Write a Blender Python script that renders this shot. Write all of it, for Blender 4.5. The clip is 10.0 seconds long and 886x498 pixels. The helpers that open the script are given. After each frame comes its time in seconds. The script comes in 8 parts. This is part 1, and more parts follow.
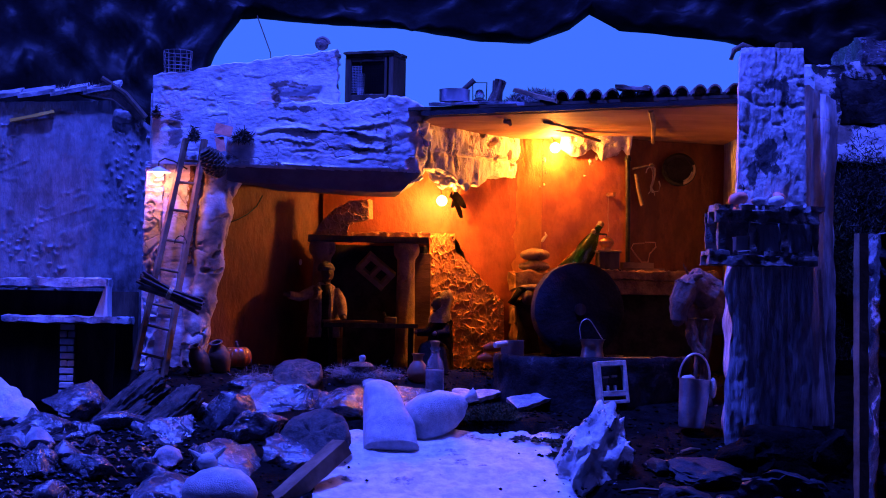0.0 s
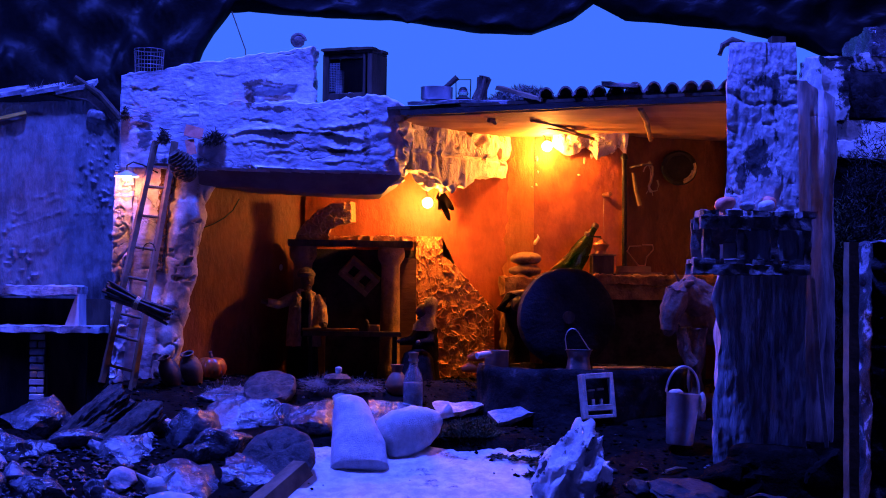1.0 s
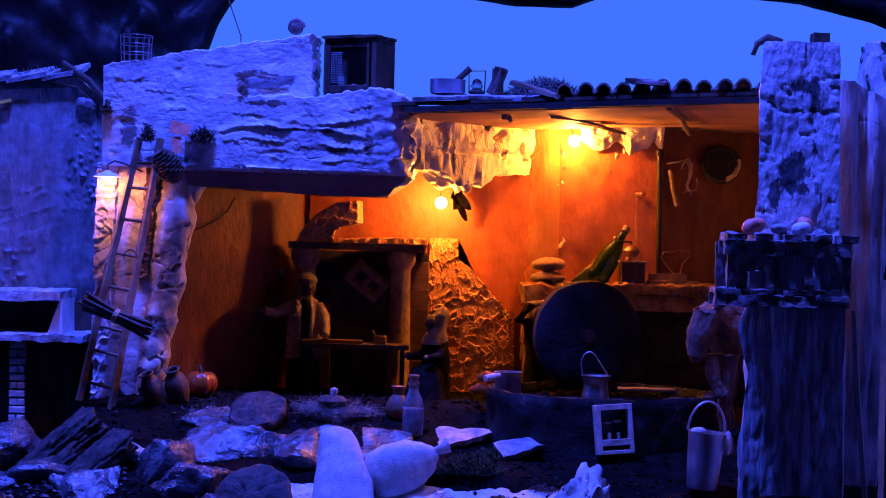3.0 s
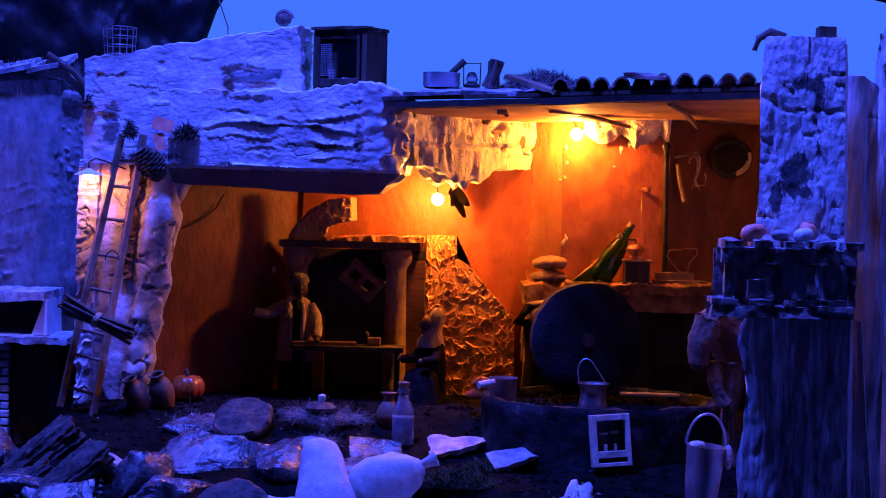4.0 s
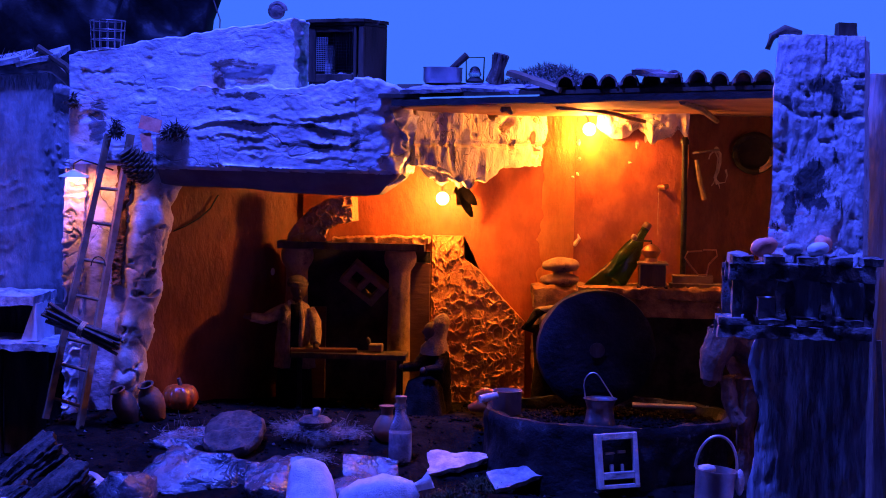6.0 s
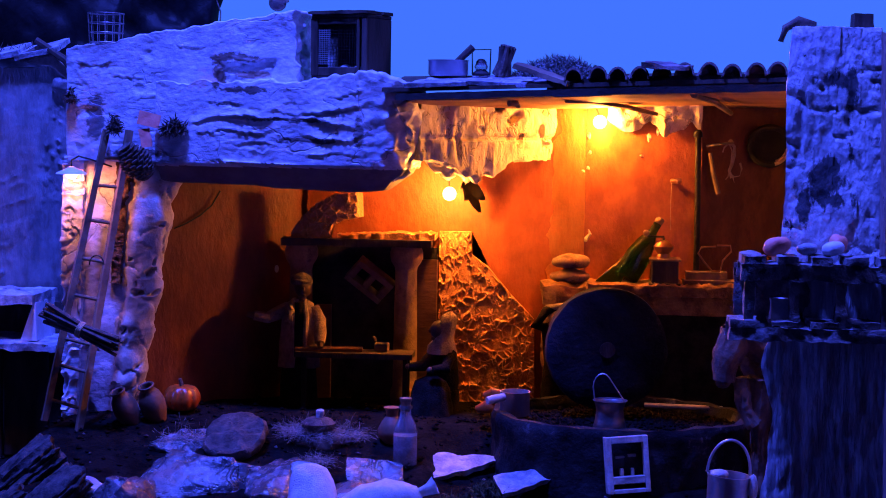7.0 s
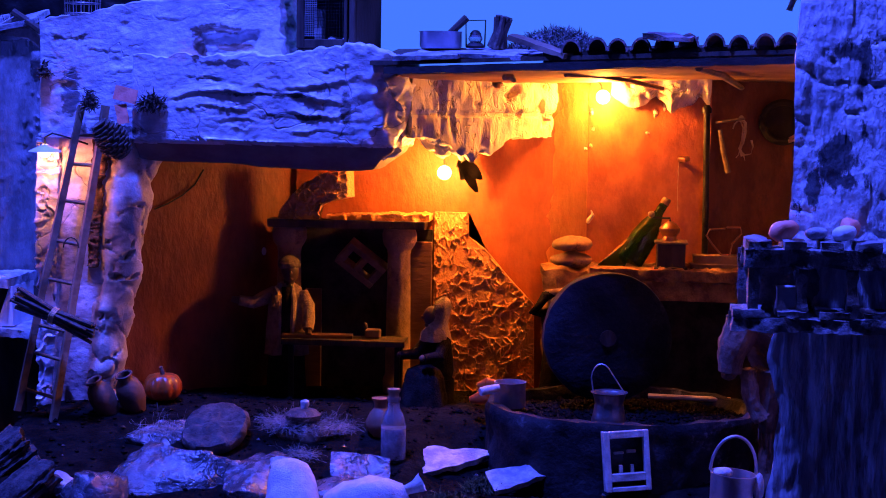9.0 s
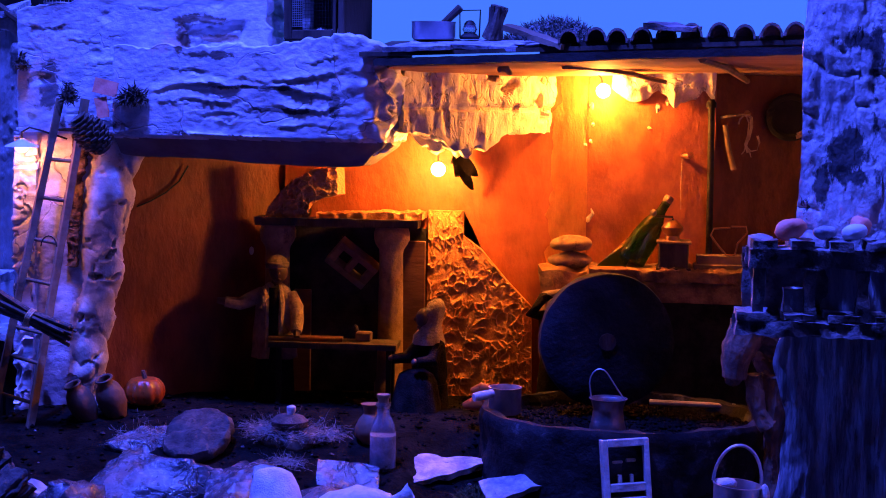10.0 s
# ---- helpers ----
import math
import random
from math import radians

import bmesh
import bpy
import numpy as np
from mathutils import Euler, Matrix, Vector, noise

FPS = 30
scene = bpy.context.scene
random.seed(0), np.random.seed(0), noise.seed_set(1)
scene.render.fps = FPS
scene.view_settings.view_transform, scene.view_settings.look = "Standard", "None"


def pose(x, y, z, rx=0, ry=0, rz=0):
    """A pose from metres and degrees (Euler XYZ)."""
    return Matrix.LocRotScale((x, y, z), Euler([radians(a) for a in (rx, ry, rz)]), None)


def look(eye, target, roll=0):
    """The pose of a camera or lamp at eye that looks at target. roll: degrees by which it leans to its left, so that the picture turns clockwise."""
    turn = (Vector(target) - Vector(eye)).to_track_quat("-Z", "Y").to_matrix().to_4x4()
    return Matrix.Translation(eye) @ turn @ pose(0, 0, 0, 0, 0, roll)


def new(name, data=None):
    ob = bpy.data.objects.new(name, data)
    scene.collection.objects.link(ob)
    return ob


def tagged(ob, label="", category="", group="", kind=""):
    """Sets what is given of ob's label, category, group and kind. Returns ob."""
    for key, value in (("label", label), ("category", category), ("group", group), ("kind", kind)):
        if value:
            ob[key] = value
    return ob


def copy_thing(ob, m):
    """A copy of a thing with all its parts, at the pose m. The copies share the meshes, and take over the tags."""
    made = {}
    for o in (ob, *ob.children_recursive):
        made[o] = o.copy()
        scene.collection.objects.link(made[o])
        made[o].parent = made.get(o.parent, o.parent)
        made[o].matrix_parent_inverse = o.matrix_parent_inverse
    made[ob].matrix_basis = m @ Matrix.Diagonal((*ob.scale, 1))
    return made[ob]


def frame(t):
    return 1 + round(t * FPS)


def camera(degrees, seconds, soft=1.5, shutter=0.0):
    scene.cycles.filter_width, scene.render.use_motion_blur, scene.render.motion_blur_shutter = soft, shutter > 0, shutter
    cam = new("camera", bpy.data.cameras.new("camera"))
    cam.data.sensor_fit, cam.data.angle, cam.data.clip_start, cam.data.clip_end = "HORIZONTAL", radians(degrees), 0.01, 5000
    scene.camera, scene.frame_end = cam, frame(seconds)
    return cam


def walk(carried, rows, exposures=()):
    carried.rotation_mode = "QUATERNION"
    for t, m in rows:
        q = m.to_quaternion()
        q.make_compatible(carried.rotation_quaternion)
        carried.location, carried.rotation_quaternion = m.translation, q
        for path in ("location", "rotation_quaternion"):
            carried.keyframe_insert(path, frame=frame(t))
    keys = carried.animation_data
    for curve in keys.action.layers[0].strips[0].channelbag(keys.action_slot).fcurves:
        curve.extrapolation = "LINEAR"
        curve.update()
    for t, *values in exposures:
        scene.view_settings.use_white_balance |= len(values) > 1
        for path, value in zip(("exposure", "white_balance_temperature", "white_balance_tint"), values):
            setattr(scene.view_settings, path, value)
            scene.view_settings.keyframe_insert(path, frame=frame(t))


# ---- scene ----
cam = camera(30, 10.0, 1.0)
PATH = [
    (0.0, look((-0.3792, -3.2595, 0.0893), (-0.0239, 0.1187, 0.2368), 1.03)),
    (0.5, look((-0.2922, -3.1917, 0.1132), (0.0011, 0.1931, 0.2437), 0.87)),
    (1.0, look((-0.2026, -3.1225, 0.1490), (0.0236, 0.2683, 0.2534), 0.84)),
    (1.5, look((-0.1454, -3.0610, 0.1985), (0.0196, 0.3344, 0.2646), 1.10)),
    (2.0, look((-0.1047, -2.9898, 0.2476), (0.0079, 0.4082, 0.2691), 1.19)),
    (2.5, look((-0.0655, -2.9123, 0.2817), (0.0014, 0.4870, 0.2657), 1.35)),
    (4.0, look((0.0792, -2.7185, 0.3759), (-0.0023, 0.6781, 0.2468), 1.42)),
    (4.5, look((0.1055, -2.6800, 0.4074), (-0.0116, 0.7140, 0.2431), 1.18)),
    (5.0, look((0.1399, -2.6517, 0.4307), (-0.0146, 0.7395, 0.2421), 1.10)),
    (5.5, look((0.1603, -2.6079, 0.4432), (-0.0231, 0.7808, 0.2365), 1.26)),
    (7.0, look((0.1966, -2.4931, 0.4742), (-0.0575, 0.8873, 0.2134), 0.96)),
    (7.5, look((0.2097, -2.4639, 0.4779), (-0.0687, 0.9133, 0.2006), 1.09)),
    (8.0, look((0.2234, -2.4271, 0.4842), (-0.0663, 0.9474, 0.1867), 1.03)),
    (8.5, look((0.2375, -2.3923, 0.4816), (-0.0652, 0.9801, 0.1731), 0.95)),
    (9.0, look((0.2432, -2.3488, 0.4752), (-0.0706, 1.0223, 0.1626), 0.94)),
    (9.5, look((0.2444, -2.3009, 0.4710), (-0.0831, 1.0688, 0.1581), 1.02)),
    (10.0, look((0.2573, -2.2463, 0.4644), (-0.0744, 1.1232, 0.1531), 1.00)),
]
walk(cam, PATH, ((0.0, 0.06), (5.0, 0.1), (7.0, 0.11), (9.0, 0.27), (10.0, 0.27)))

# ---- world, lamps, exposure ----
world = bpy.data.worlds.new("dark_room_air")
scene.world = world
world.use_nodes = True
world.node_tree.nodes["Background"].inputs[0].default_value = (0.05, 0.07, 1.0, 1)
world.node_tree.nodes["Background"].inputs[1].default_value = 0.013


def area_lamp(name, eye, target, size, watts, colour):
    data = bpy.data.lights.new(name, "AREA")
    data.shape, data.size, data.energy, data.color = "DISK", size, watts, colour
    ob = new(name, data)
    ob.matrix_world = look(eye, target)
    return ob


def point_lamp(name, at, watts, colour, radius=0.008):
    data = bpy.data.lights.new(name, "POINT")
    data.energy, data.color, data.shadow_soft_size = watts, colour, radius
    ob = new(name, data)
    ob.location = at
    return ob


BLUE = (0.040, 0.072, 1.0)
VIOLET = (0.075, 0.088, 1.0)
WARM = (1.0, 0.305, 0.042)
area_lamp("blue_stage_lamp", (-0.50, -0.45, 2.55), (-0.1, 0.0, 0.3), 0.2, 284.0, BLUE)
# unseen fills, added to brighten the stained pillar's base and the brick shed
area_lamp("blue_side_fill", (1.0, -0.62, 2.7), (0.3, -0.2, 0.1), 0.2, 44.0, VIOLET)
area_lamp("blue_low_fill", (2.2, -0.62, 1.0), (0.5, -0.3, 0.1), 0.25, 9.5, VIOLET)
area_lamp("blue_corner_fill", (-1.9, -0.06, 0.6), (-0.8, 0.25, 0.1), 0.25, 12.0, BLUE)
LAMP_DOOR = (-0.606, 0.132, 0.380)
LAMP_HEARTH = (-0.0060, 0.330, 0.3515)
LAMP_CEILING = (0.2480, 0.358, 0.4783)
point_lamp("door_bulb_light", (LAMP_DOOR[0], LAMP_DOOR[1], LAMP_DOOR[2] - 0.006), 0.54, (1.0, 0.24, 0.13))
point_lamp("hearth_bulb_light", LAMP_HEARTH, 4.2, WARM)
point_lamp("ceiling_bulb_light", LAMP_CEILING, 6.2, WARM)


# ---- materials ----
def mat(name, c1, c2, rough=0.85, scale=25.0, bump=0.4, bscale=150.0, metal=0.0, dirt=None, dirt_scale=7.0, dirt_at=0.6, stretch=(1, 1, 1), island=0.0, spec=0.3, soft=0.07, stain=None, lines=None, patches=()):
    """A procedural surface: two colours mixed by fine noise, large stains, relief."""
    m = bpy.data.materials.new(name)
    m.use_nodes = True
    nt = m.node_tree
    n, ln = nt.nodes, nt.links
    bsdf = n["Principled BSDF"]
    tc = n.new("ShaderNodeTexCoord")
    mp = n.new("ShaderNodeMapping")
    mp.inputs["Scale"].default_value = stretch
    ln.new(tc.outputs["Object"], mp.inputs[0])
    fine = n.new("ShaderNodeTexNoise")
    fine.inputs["Scale"].default_value, fine.inputs["Detail"].default_value, fine.inputs["Roughness"].default_value = scale, 8, 0.65
    ln.new(mp.outputs[0], fine.inputs["Vector"])
    ramp = n.new("ShaderNodeValToRGB")
    ramp.color_ramp.elements[0].position, ramp.color_ramp.elements[1].position = 0.40, 0.61
    ramp.color_ramp.elements[0].color, ramp.color_ramp.elements[1].color = (*c1, 1), (*c2, 1)
    ln.new(fine.outputs[0], ramp.inputs[0])
    col = ramp.outputs[0]
    if dirt:
        big = n.new("ShaderNodeTexNoise")
        big.inputs["Scale"].default_value, big.inputs["Detail"].default_value, big.inputs["Roughness"].default_value = dirt_scale, 9, 0.7
        ln.new(mp.outputs[0], big.inputs["Vector"])
        r2 = n.new("ShaderNodeValToRGB")
        r2.color_ramp.elements[0].position, r2.color_ramp.elements[1].position = dirt_at, dirt_at + soft
        ln.new(big.outputs[0], r2.inputs[0])
        mix = n.new("ShaderNodeMix")
        mix.data_type = "RGBA"
        ln.new(r2.outputs[0], mix.inputs[0])
        ln.new(col, mix.inputs[6])
        mix.inputs[7].default_value = (*dirt, 1)
        col = mix.outputs[2]
    if stain:
        # a second, smaller kind of stain: colour, scale, threshold, softness
        spot = n.new("ShaderNodeTexNoise")
        spot.inputs["Scale"].default_value, spot.inputs["Detail"].default_value, spot.inputs["Roughness"].default_value = stain[1], 10, 0.72
        shift = n.new("ShaderNodeVectorMath")
        shift.inputs[1].default_value = (3.7, 1.3, 8.1)
        ln.new(mp.outputs[0], shift.inputs[0])
        ln.new(shift.outputs[0], spot.inputs["Vector"])
        r3 = n.new("ShaderNodeValToRGB")
        r3.color_ramp.elements[0].position, r3.color_ramp.elements[1].position = stain[2], stain[2] + stain[3]
        ln.new(spot.outputs[0], r3.inputs[0])
        mix = n.new("ShaderNodeMix")
        mix.data_type = "RGBA"
        ln.new(r3.outputs[0], mix.inputs[0])
        ln.new(col, mix.inputs[6])
        mix.inputs[7].default_value = (*stain[0], 1)
        col = mix.outputs[2]
    for centre, radii, tint in patches:
        # a frayed patch of its own at one place: centre, half sizes, colour
        geo = n.new("ShaderNodeNewGeometry")
        away = n.new("ShaderNodeVectorMath")
        away.operation, away.inputs[1].default_value = "SUBTRACT", centre
        ln.new(geo.outputs["Position"], away.inputs[0])
        ratio = n.new("ShaderNodeVectorMath")
        ratio.operation, ratio.inputs[1].default_value = "DIVIDE", radii
        ln.new(away.outputs[0], ratio.inputs[0])
        span = n.new("ShaderNodeVectorMath")
        span.operation = "LENGTH"
        ln.new(ratio.outputs[0], span.inputs[0])
        fray = n.new("ShaderNodeTexNoise")
        fray.inputs["Scale"].default_value, fray.inputs["Detail"].default_value, fray.inputs["Roughness"].default_value = 34, 9, 0.72
        ln.new(mp.outputs[0], fray.inputs["Vector"])
        total = n.new("ShaderNodeMath")
        total.operation, total.inputs[1].default_value = "MULTIPLY_ADD", 4.2
        ln.new(fray.outputs[0], total.inputs[0])
        ln.new(span.outputs["Value"], total.inputs[2])
        edge = n.new("ShaderNodeMapRange")
        edge.inputs["From Min"].default_value, edge.inputs["From Max"].default_value = 2.75, 3.05
        edge.inputs["To Min"].default_value, edge.inputs["To Max"].default_value = 0.92, 0.0
        ln.new(total.outputs[0], edge.inputs[0])
        mix = n.new("ShaderNodeMix")
        mix.data_type = "RGBA"
        ln.new(edge.outputs[0], mix.inputs[0])
        ln.new(col, mix.inputs[6])
        mix.inputs[7].default_value = (*tint, 1)
        col = mix.outputs[2]
    if island:
        geo, info = n.new("ShaderNodeNewGeometry"), n.new("ShaderNodeObjectInfo")
        add = n.new("ShaderNodeMath")
        ln.new(geo.outputs["Random Per Island"], add.inputs[0])
        ln.new(info.outputs["Random"], add.inputs[1])
        rng = n.new("ShaderNodeMapRange")
        rng.inputs["From Max"].default_value = 2.0
        rng.inputs["To Min"].default_value, rng.inputs["To Max"].default_value = 1 - island, 1 + island
        ln.new(add.outputs[0], rng.inputs[0])
        hsv = n.new("ShaderNodeHueSaturation")
        ln.new(rng.outputs[0], hsv.inputs["Value"])
        ln.new(col, hsv.inputs["Color"])
        col = hsv.outputs[0]
    ln.new(col, bsdf.inputs["Base Color"])
    rr = n.new("ShaderNodeMapRange")
    rr.inputs["To Min"].default_value, rr.inputs["To Max"].default_value = max(rough - 0.12, 0.05), min(rough + 0.12, 1)
    ln.new(fine.outputs[0], rr.inputs[0])
    ln.new(rr.outputs[0], bsdf.inputs["Roughness"])
    bsdf.inputs["Metallic"].default_value = metal
    bsdf.inputs["Specular IOR Level"].default_value = spec
    crack = None
    if lines:
        # thin wandering creases: scale, width, relief, colour, share of the colour
        wn = n.new("ShaderNodeTexNoise")
        wn.inputs["Scale"].default_value, wn.inputs["Detail"].default_value, wn.inputs["Distortion"].default_value = lines[0], 3, 0.7
        ln.new(mp.outputs[0], wn.inputs["Vector"])
        off = n.new("ShaderNodeMath")
        off.operation, off.inputs[1].default_value = "SUBTRACT", 0.5
        ln.new(wn.outputs[0], off.inputs[0])
        ab = n.new("ShaderNodeMath")
        ab.operation = "ABSOLUTE"
        ln.new(off.outputs[0], ab.inputs[0])
        thin = n.new("ShaderNodeMapRange")
        thin.inputs["From Max"].default_value = lines[1]
        thin.inputs["To Min"].default_value, thin.inputs["To Max"].default_value = 1.0, 0.0
        ln.new(ab.outputs[0], thin.inputs[0])
        where = n.new("ShaderNodeTexNoise")
        where.inputs["Scale"].default_value = lines[0] * 0.6
        ln.new(tc.outputs["Object"], where.inputs["Vector"])
        gate = n.new("ShaderNodeMapRange")
        gate.inputs["From Min"].default_value, gate.inputs["From Max"].default_value = 0.44, 0.56
        ln.new(where.outputs[0], gate.inputs[0])
        both = n.new("ShaderNodeMath")
        both.operation = "MULTIPLY"
        ln.new(thin.outputs[0], both.inputs[0])
        ln.new(gate.outputs[0], both.inputs[1])
        crack = both.outputs[0]
        share = n.new("ShaderNodeMath")
        share.operation, share.inputs[1].default_value = "MULTIPLY", lines[4]
        ln.new(crack, share.inputs[0])
        mix = n.new("ShaderNodeMix")
        mix.data_type = "RGBA"
        ln.new(share.outputs[0], mix.inputs[0])
        ln.new(col, mix.inputs[6])
        mix.inputs[7].default_value = (*lines[3], 1)
        ln.new(mix.outputs[2], bsdf.inputs["Base Color"])
    if bump:
        rel = n.new("ShaderNodeTexNoise")
        rel.inputs["Scale"].default_value, rel.inputs["Detail"].default_value, rel.inputs["Roughness"].default_value = bscale, 8, 0.62
        ln.new(mp.outputs[0], rel.inputs["Vector"])
        bp = n.new("ShaderNodeBump")
        bp.inputs["Strength"].default_value, bp.inputs["Distance"].default_value = bump, 0.004
        height = rel.outputs[0]
        if crack:
            deep = n.new("ShaderNodeMath")
            deep.operation, deep.inputs[1].default_value = "MULTIPLY_ADD", -lines[2]
            ln.new(crack, deep.inputs[0])
            ln.new(height, deep.inputs[2])
            height = deep.outputs[0]
        ln.new(height, bp.inputs["Height"])
        ln.new(bp.outputs[0], bsdf.inputs["Normal"])
    return m


def glow(name, colour, strength):
    m = bpy.data.materials.new(name)
    m.use_nodes = True
    nt = m.node_tree
    nt.nodes.clear()
    e, out = nt.nodes.new("ShaderNodeEmission"), nt.nodes.new("ShaderNodeOutputMaterial")
    e.inputs[0].default_value, e.inputs[1].default_value = (*colour, 1), strength
    nt.links.new(e.outputs[0], out.inputs[0])
    return m


def glass_mat(name, colour, rough=0.05):
    m = bpy.data.materials.new(name)
    m.use_nodes = True
    b = m.node_tree.nodes["Principled BSDF"]
    b.inputs["Base Color"].default_value = (*colour, 1)
    b.inputs["Transmission Weight"].default_value, b.inputs["Roughness"].default_value, b.inputs["IOR"].default_value = 0.9, rough, 1.45
    return m


SOOT = [((x, -0.29, z), (w, 0.2, h), (0.028, 0.027, 0.03)) for x, z, w, h in ((0.537, 0.412, 0.034, 0.034), (0.548, 0.380, 0.026, 0.014), (0.540, 0.535, 0.018, 0.012), (0.562, 0.515, 0.010, 0.045), (0.505, 0.37, 0.008, 0.03))]
# brown and pink stains on the beam, thin dark streaks along its folds
BEAM_PATCHES = [((x, 0.16, z), (w, 0.2, h), tint) for x, z, w, h, tint in ((-0.345, 0.573, 0.045, 0.009, (0.10, 0.05, 0.028)), (-0.372, 0.540, 0.012, 0.026, (0.12, 0.06, 0.035)), (-0.315, 0.520, 0.050, 0.008, (0.07, 0.04, 0.03)), (-0.325, 0.545, 0.035, 0.006, (0.30, 0.16, 0.10)), (-0.395, 0.530, 0.020, 0.022, (0.66, 0.46, 0.42)), (-0.575, 0.475, 0.020, 0.035, (0.10, 0.09, 0.10)), (-0.50, 0.415, 0.05, 0.008, (0.07, 0.06, 0.06)), (-0.14, 0.455, 0.010, 0.030, (0.12, 0.09, 0.08)), (-0.22, 0.44, 0.06, 0.005, (0.08, 0.06, 0.06)), (-0.25, 0.474, 0.07, 0.005, (0.06, 0.045, 0.045)))]
# darker grey that carries the shade under the plaster beam
UNDERSIDE_SHADE = mat("shaded_beam_underside", (0.10, 0.09, 0.09), (0.16, 0.145, 0.145), 0.7, 18, 0.25, 90)
PLASTER = mat("white_plaster", (0.42, 0.415, 0.43), (0.70, 0.695, 0.72), 0.42, 30, 0.5, 130, dirt=(0.26, 0.24, 0.25), dirt_scale=9, dirt_at=0.52, stretch=(0.8, 0.8, 1.2), soft=0.16, stain=((0.16, 0.10, 0.07), 16, 0.60, 0.12), spec=0.5, lines=(11, 0.010, 0.9, (0.09, 0.06, 0.05), 0.6), patches=BEAM_PATCHES)
STAINED = mat("stained_plaster", (0.56, 0.545, 0.54), (0.84, 0.825, 0.80), 0.75, 80, 0.9, 120, dirt=(0.05, 0.047, 0.047), dirt_scale=9, dirt_at=0.60, stretch=(1, 1, 0.55), soft=0.05, stain=((0.05, 0.045, 0.045), 60, 0.60, 0.05), patches=SOOT)
BURLAP_WALL = mat("sooty_plaster", (0.33, 0.32, 0.32), (0.58, 0.57, 0.57), 0.8, 60, 0.9, 130, dirt=(0.2, 0.19, 0.19), dirt_scale=48, dirt_at=0.52, stretch=(1.3, 1, 0.22), soft=0.14, stain=((0.13, 0.12, 0.12), 90, 0.585, 0.09))
DRAPE = mat("grey_plastered_cloth", (0.30, 0.295, 0.30), (0.54, 0.53, 0.535), 0.85, 40, 0.7, 120, dirt=(0.08, 0.075, 0.075), dirt_scale=12, dirt_at=0.57, stretch=(1.5, 1, 0.2), soft=0.14)
OLDWALL = mat("old_grey_wall", (0.12, 0.115, 0.115), (0.22, 0.21, 0.21), 0.4, 30, 0.8, 130, dirt=(0.045, 0.042, 0.042), dirt_scale=6, dirt_at=0.56, spec=0.5, stretch=(1.3, 1, 0.45), soft=0.14)
TERRACOTTA = mat("terracotta_wash", (0.24, 0.062, 0.016), (0.36, 0.105, 0.028), 0.38, 30, 0.8, 70, dirt=(0.15, 0.04, 0.012), dirt_scale=7, dirt_at=0.6, spec=0.5, stretch=(1, 1, 0.6))
ORANGEWASH = mat("orange_wash", (0.26, 0.062, 0.015), (0.38, 0.10, 0.025), 0.5, 22, 0.7, 80, dirt=(0.24, 0.07, 0.02), dirt_scale=8, dirt_at=0.6, spec=0.4, stretch=(1, 1, 0.5))
# paler wash that paints the ceiling bulb's streak of light on the wall
BULB_STREAK = mat("bulb_light_streak", (0.52, 0.19, 0.05), (0.70, 0.29, 0.085), 0.55, 20, 0.7, 100, dirt=(0.34, 0.105, 0.028), dirt_scale=10, dirt_at=0.53, stretch=(1.2, 1, 0.5), soft=0.2)
# darker copy of the orange wash, for the wall panel in weaker light
SHADED_WASH = mat("shaded_orange_wash", (0.125, 0.030, 0.008), (0.195, 0.05, 0.014), 0.5, 26, 0.7, 80, dirt=(0.10, 0.027, 0.008), dirt_scale=7, dirt_at=0.56, stretch=(1, 1, 0.5), soft=0.12)
# darker variant of the terracotta board, with the nook's shade in its colour
SHADED_BOARD = mat("shaded_red_board", (0.11, 0.03, 0.009), (0.19, 0.055, 0.017), 0.5, 26, 0.7, 80, dirt=(0.07, 0.02, 0.007), dirt_scale=7, dirt_at=0.58, stretch=(1, 1, 0.5))
RACKWOOD = mat("grey_rack_wood", (0.10, 0.09, 0.088), (0.26, 0.235, 0.23), 0.7, 36, 0.9, 140, dirt=(0.02, 0.018, 0.017), dirt_scale=24, dirt_at=0.56, island=0.2)
CREAMWHITE = mat("cream_white_plaster", (0.42, 0.36, 0.29), (0.64, 0.57, 0.47), 0.5, 30, 0.4, 170, dirt=(0.2, 0.11, 0.05), dirt_scale=14, dirt_at=0.58, spec=0.45)
CREAM = mat("cream_plaster", (0.6, 0.5, 0.32), (0.78, 0.68, 0.46), 0.7, 20, 0.8, 110, dirt=(0.3, 0.2, 0.1), dirt_scale=12, dirt_at=0.6, stretch=(1, 1, 0.6), lines=(45, 0.03, 0.9, (0.25, 0.14, 0.06), 0.6))
OCHRE = mat("ochre_render", (0.48, 0.195, 0.055), (0.66, 0.31, 0.095), 0.42, 18, 0.7, 170, spec=0.4)
COUNTERTOP = mat("worn_brown_stone", (0.12, 0.055, 0.02), (0.34, 0.17, 0.065), 0.7, 24, 0.9, 100)
CEILBOARD = mat("ceiling_boards", (0.34, 0.16, 0.06), (0.5, 0.27, 0.11), 0.75, 14, 0.4, 90, stretch=(0.3, 1, 1))
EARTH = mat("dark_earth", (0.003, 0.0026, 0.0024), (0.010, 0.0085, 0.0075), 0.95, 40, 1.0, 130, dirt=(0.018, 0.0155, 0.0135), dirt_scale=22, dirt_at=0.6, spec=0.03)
WHITESLAB = mat("whitewashed_slab", (0.42, 0.41, 0.4), (0.62, 0.61, 0.58), 0.75, 40, 0.8, 90, dirt=(0.1, 0.08, 0.07), dirt_scale=12, dirt_at=0.6)
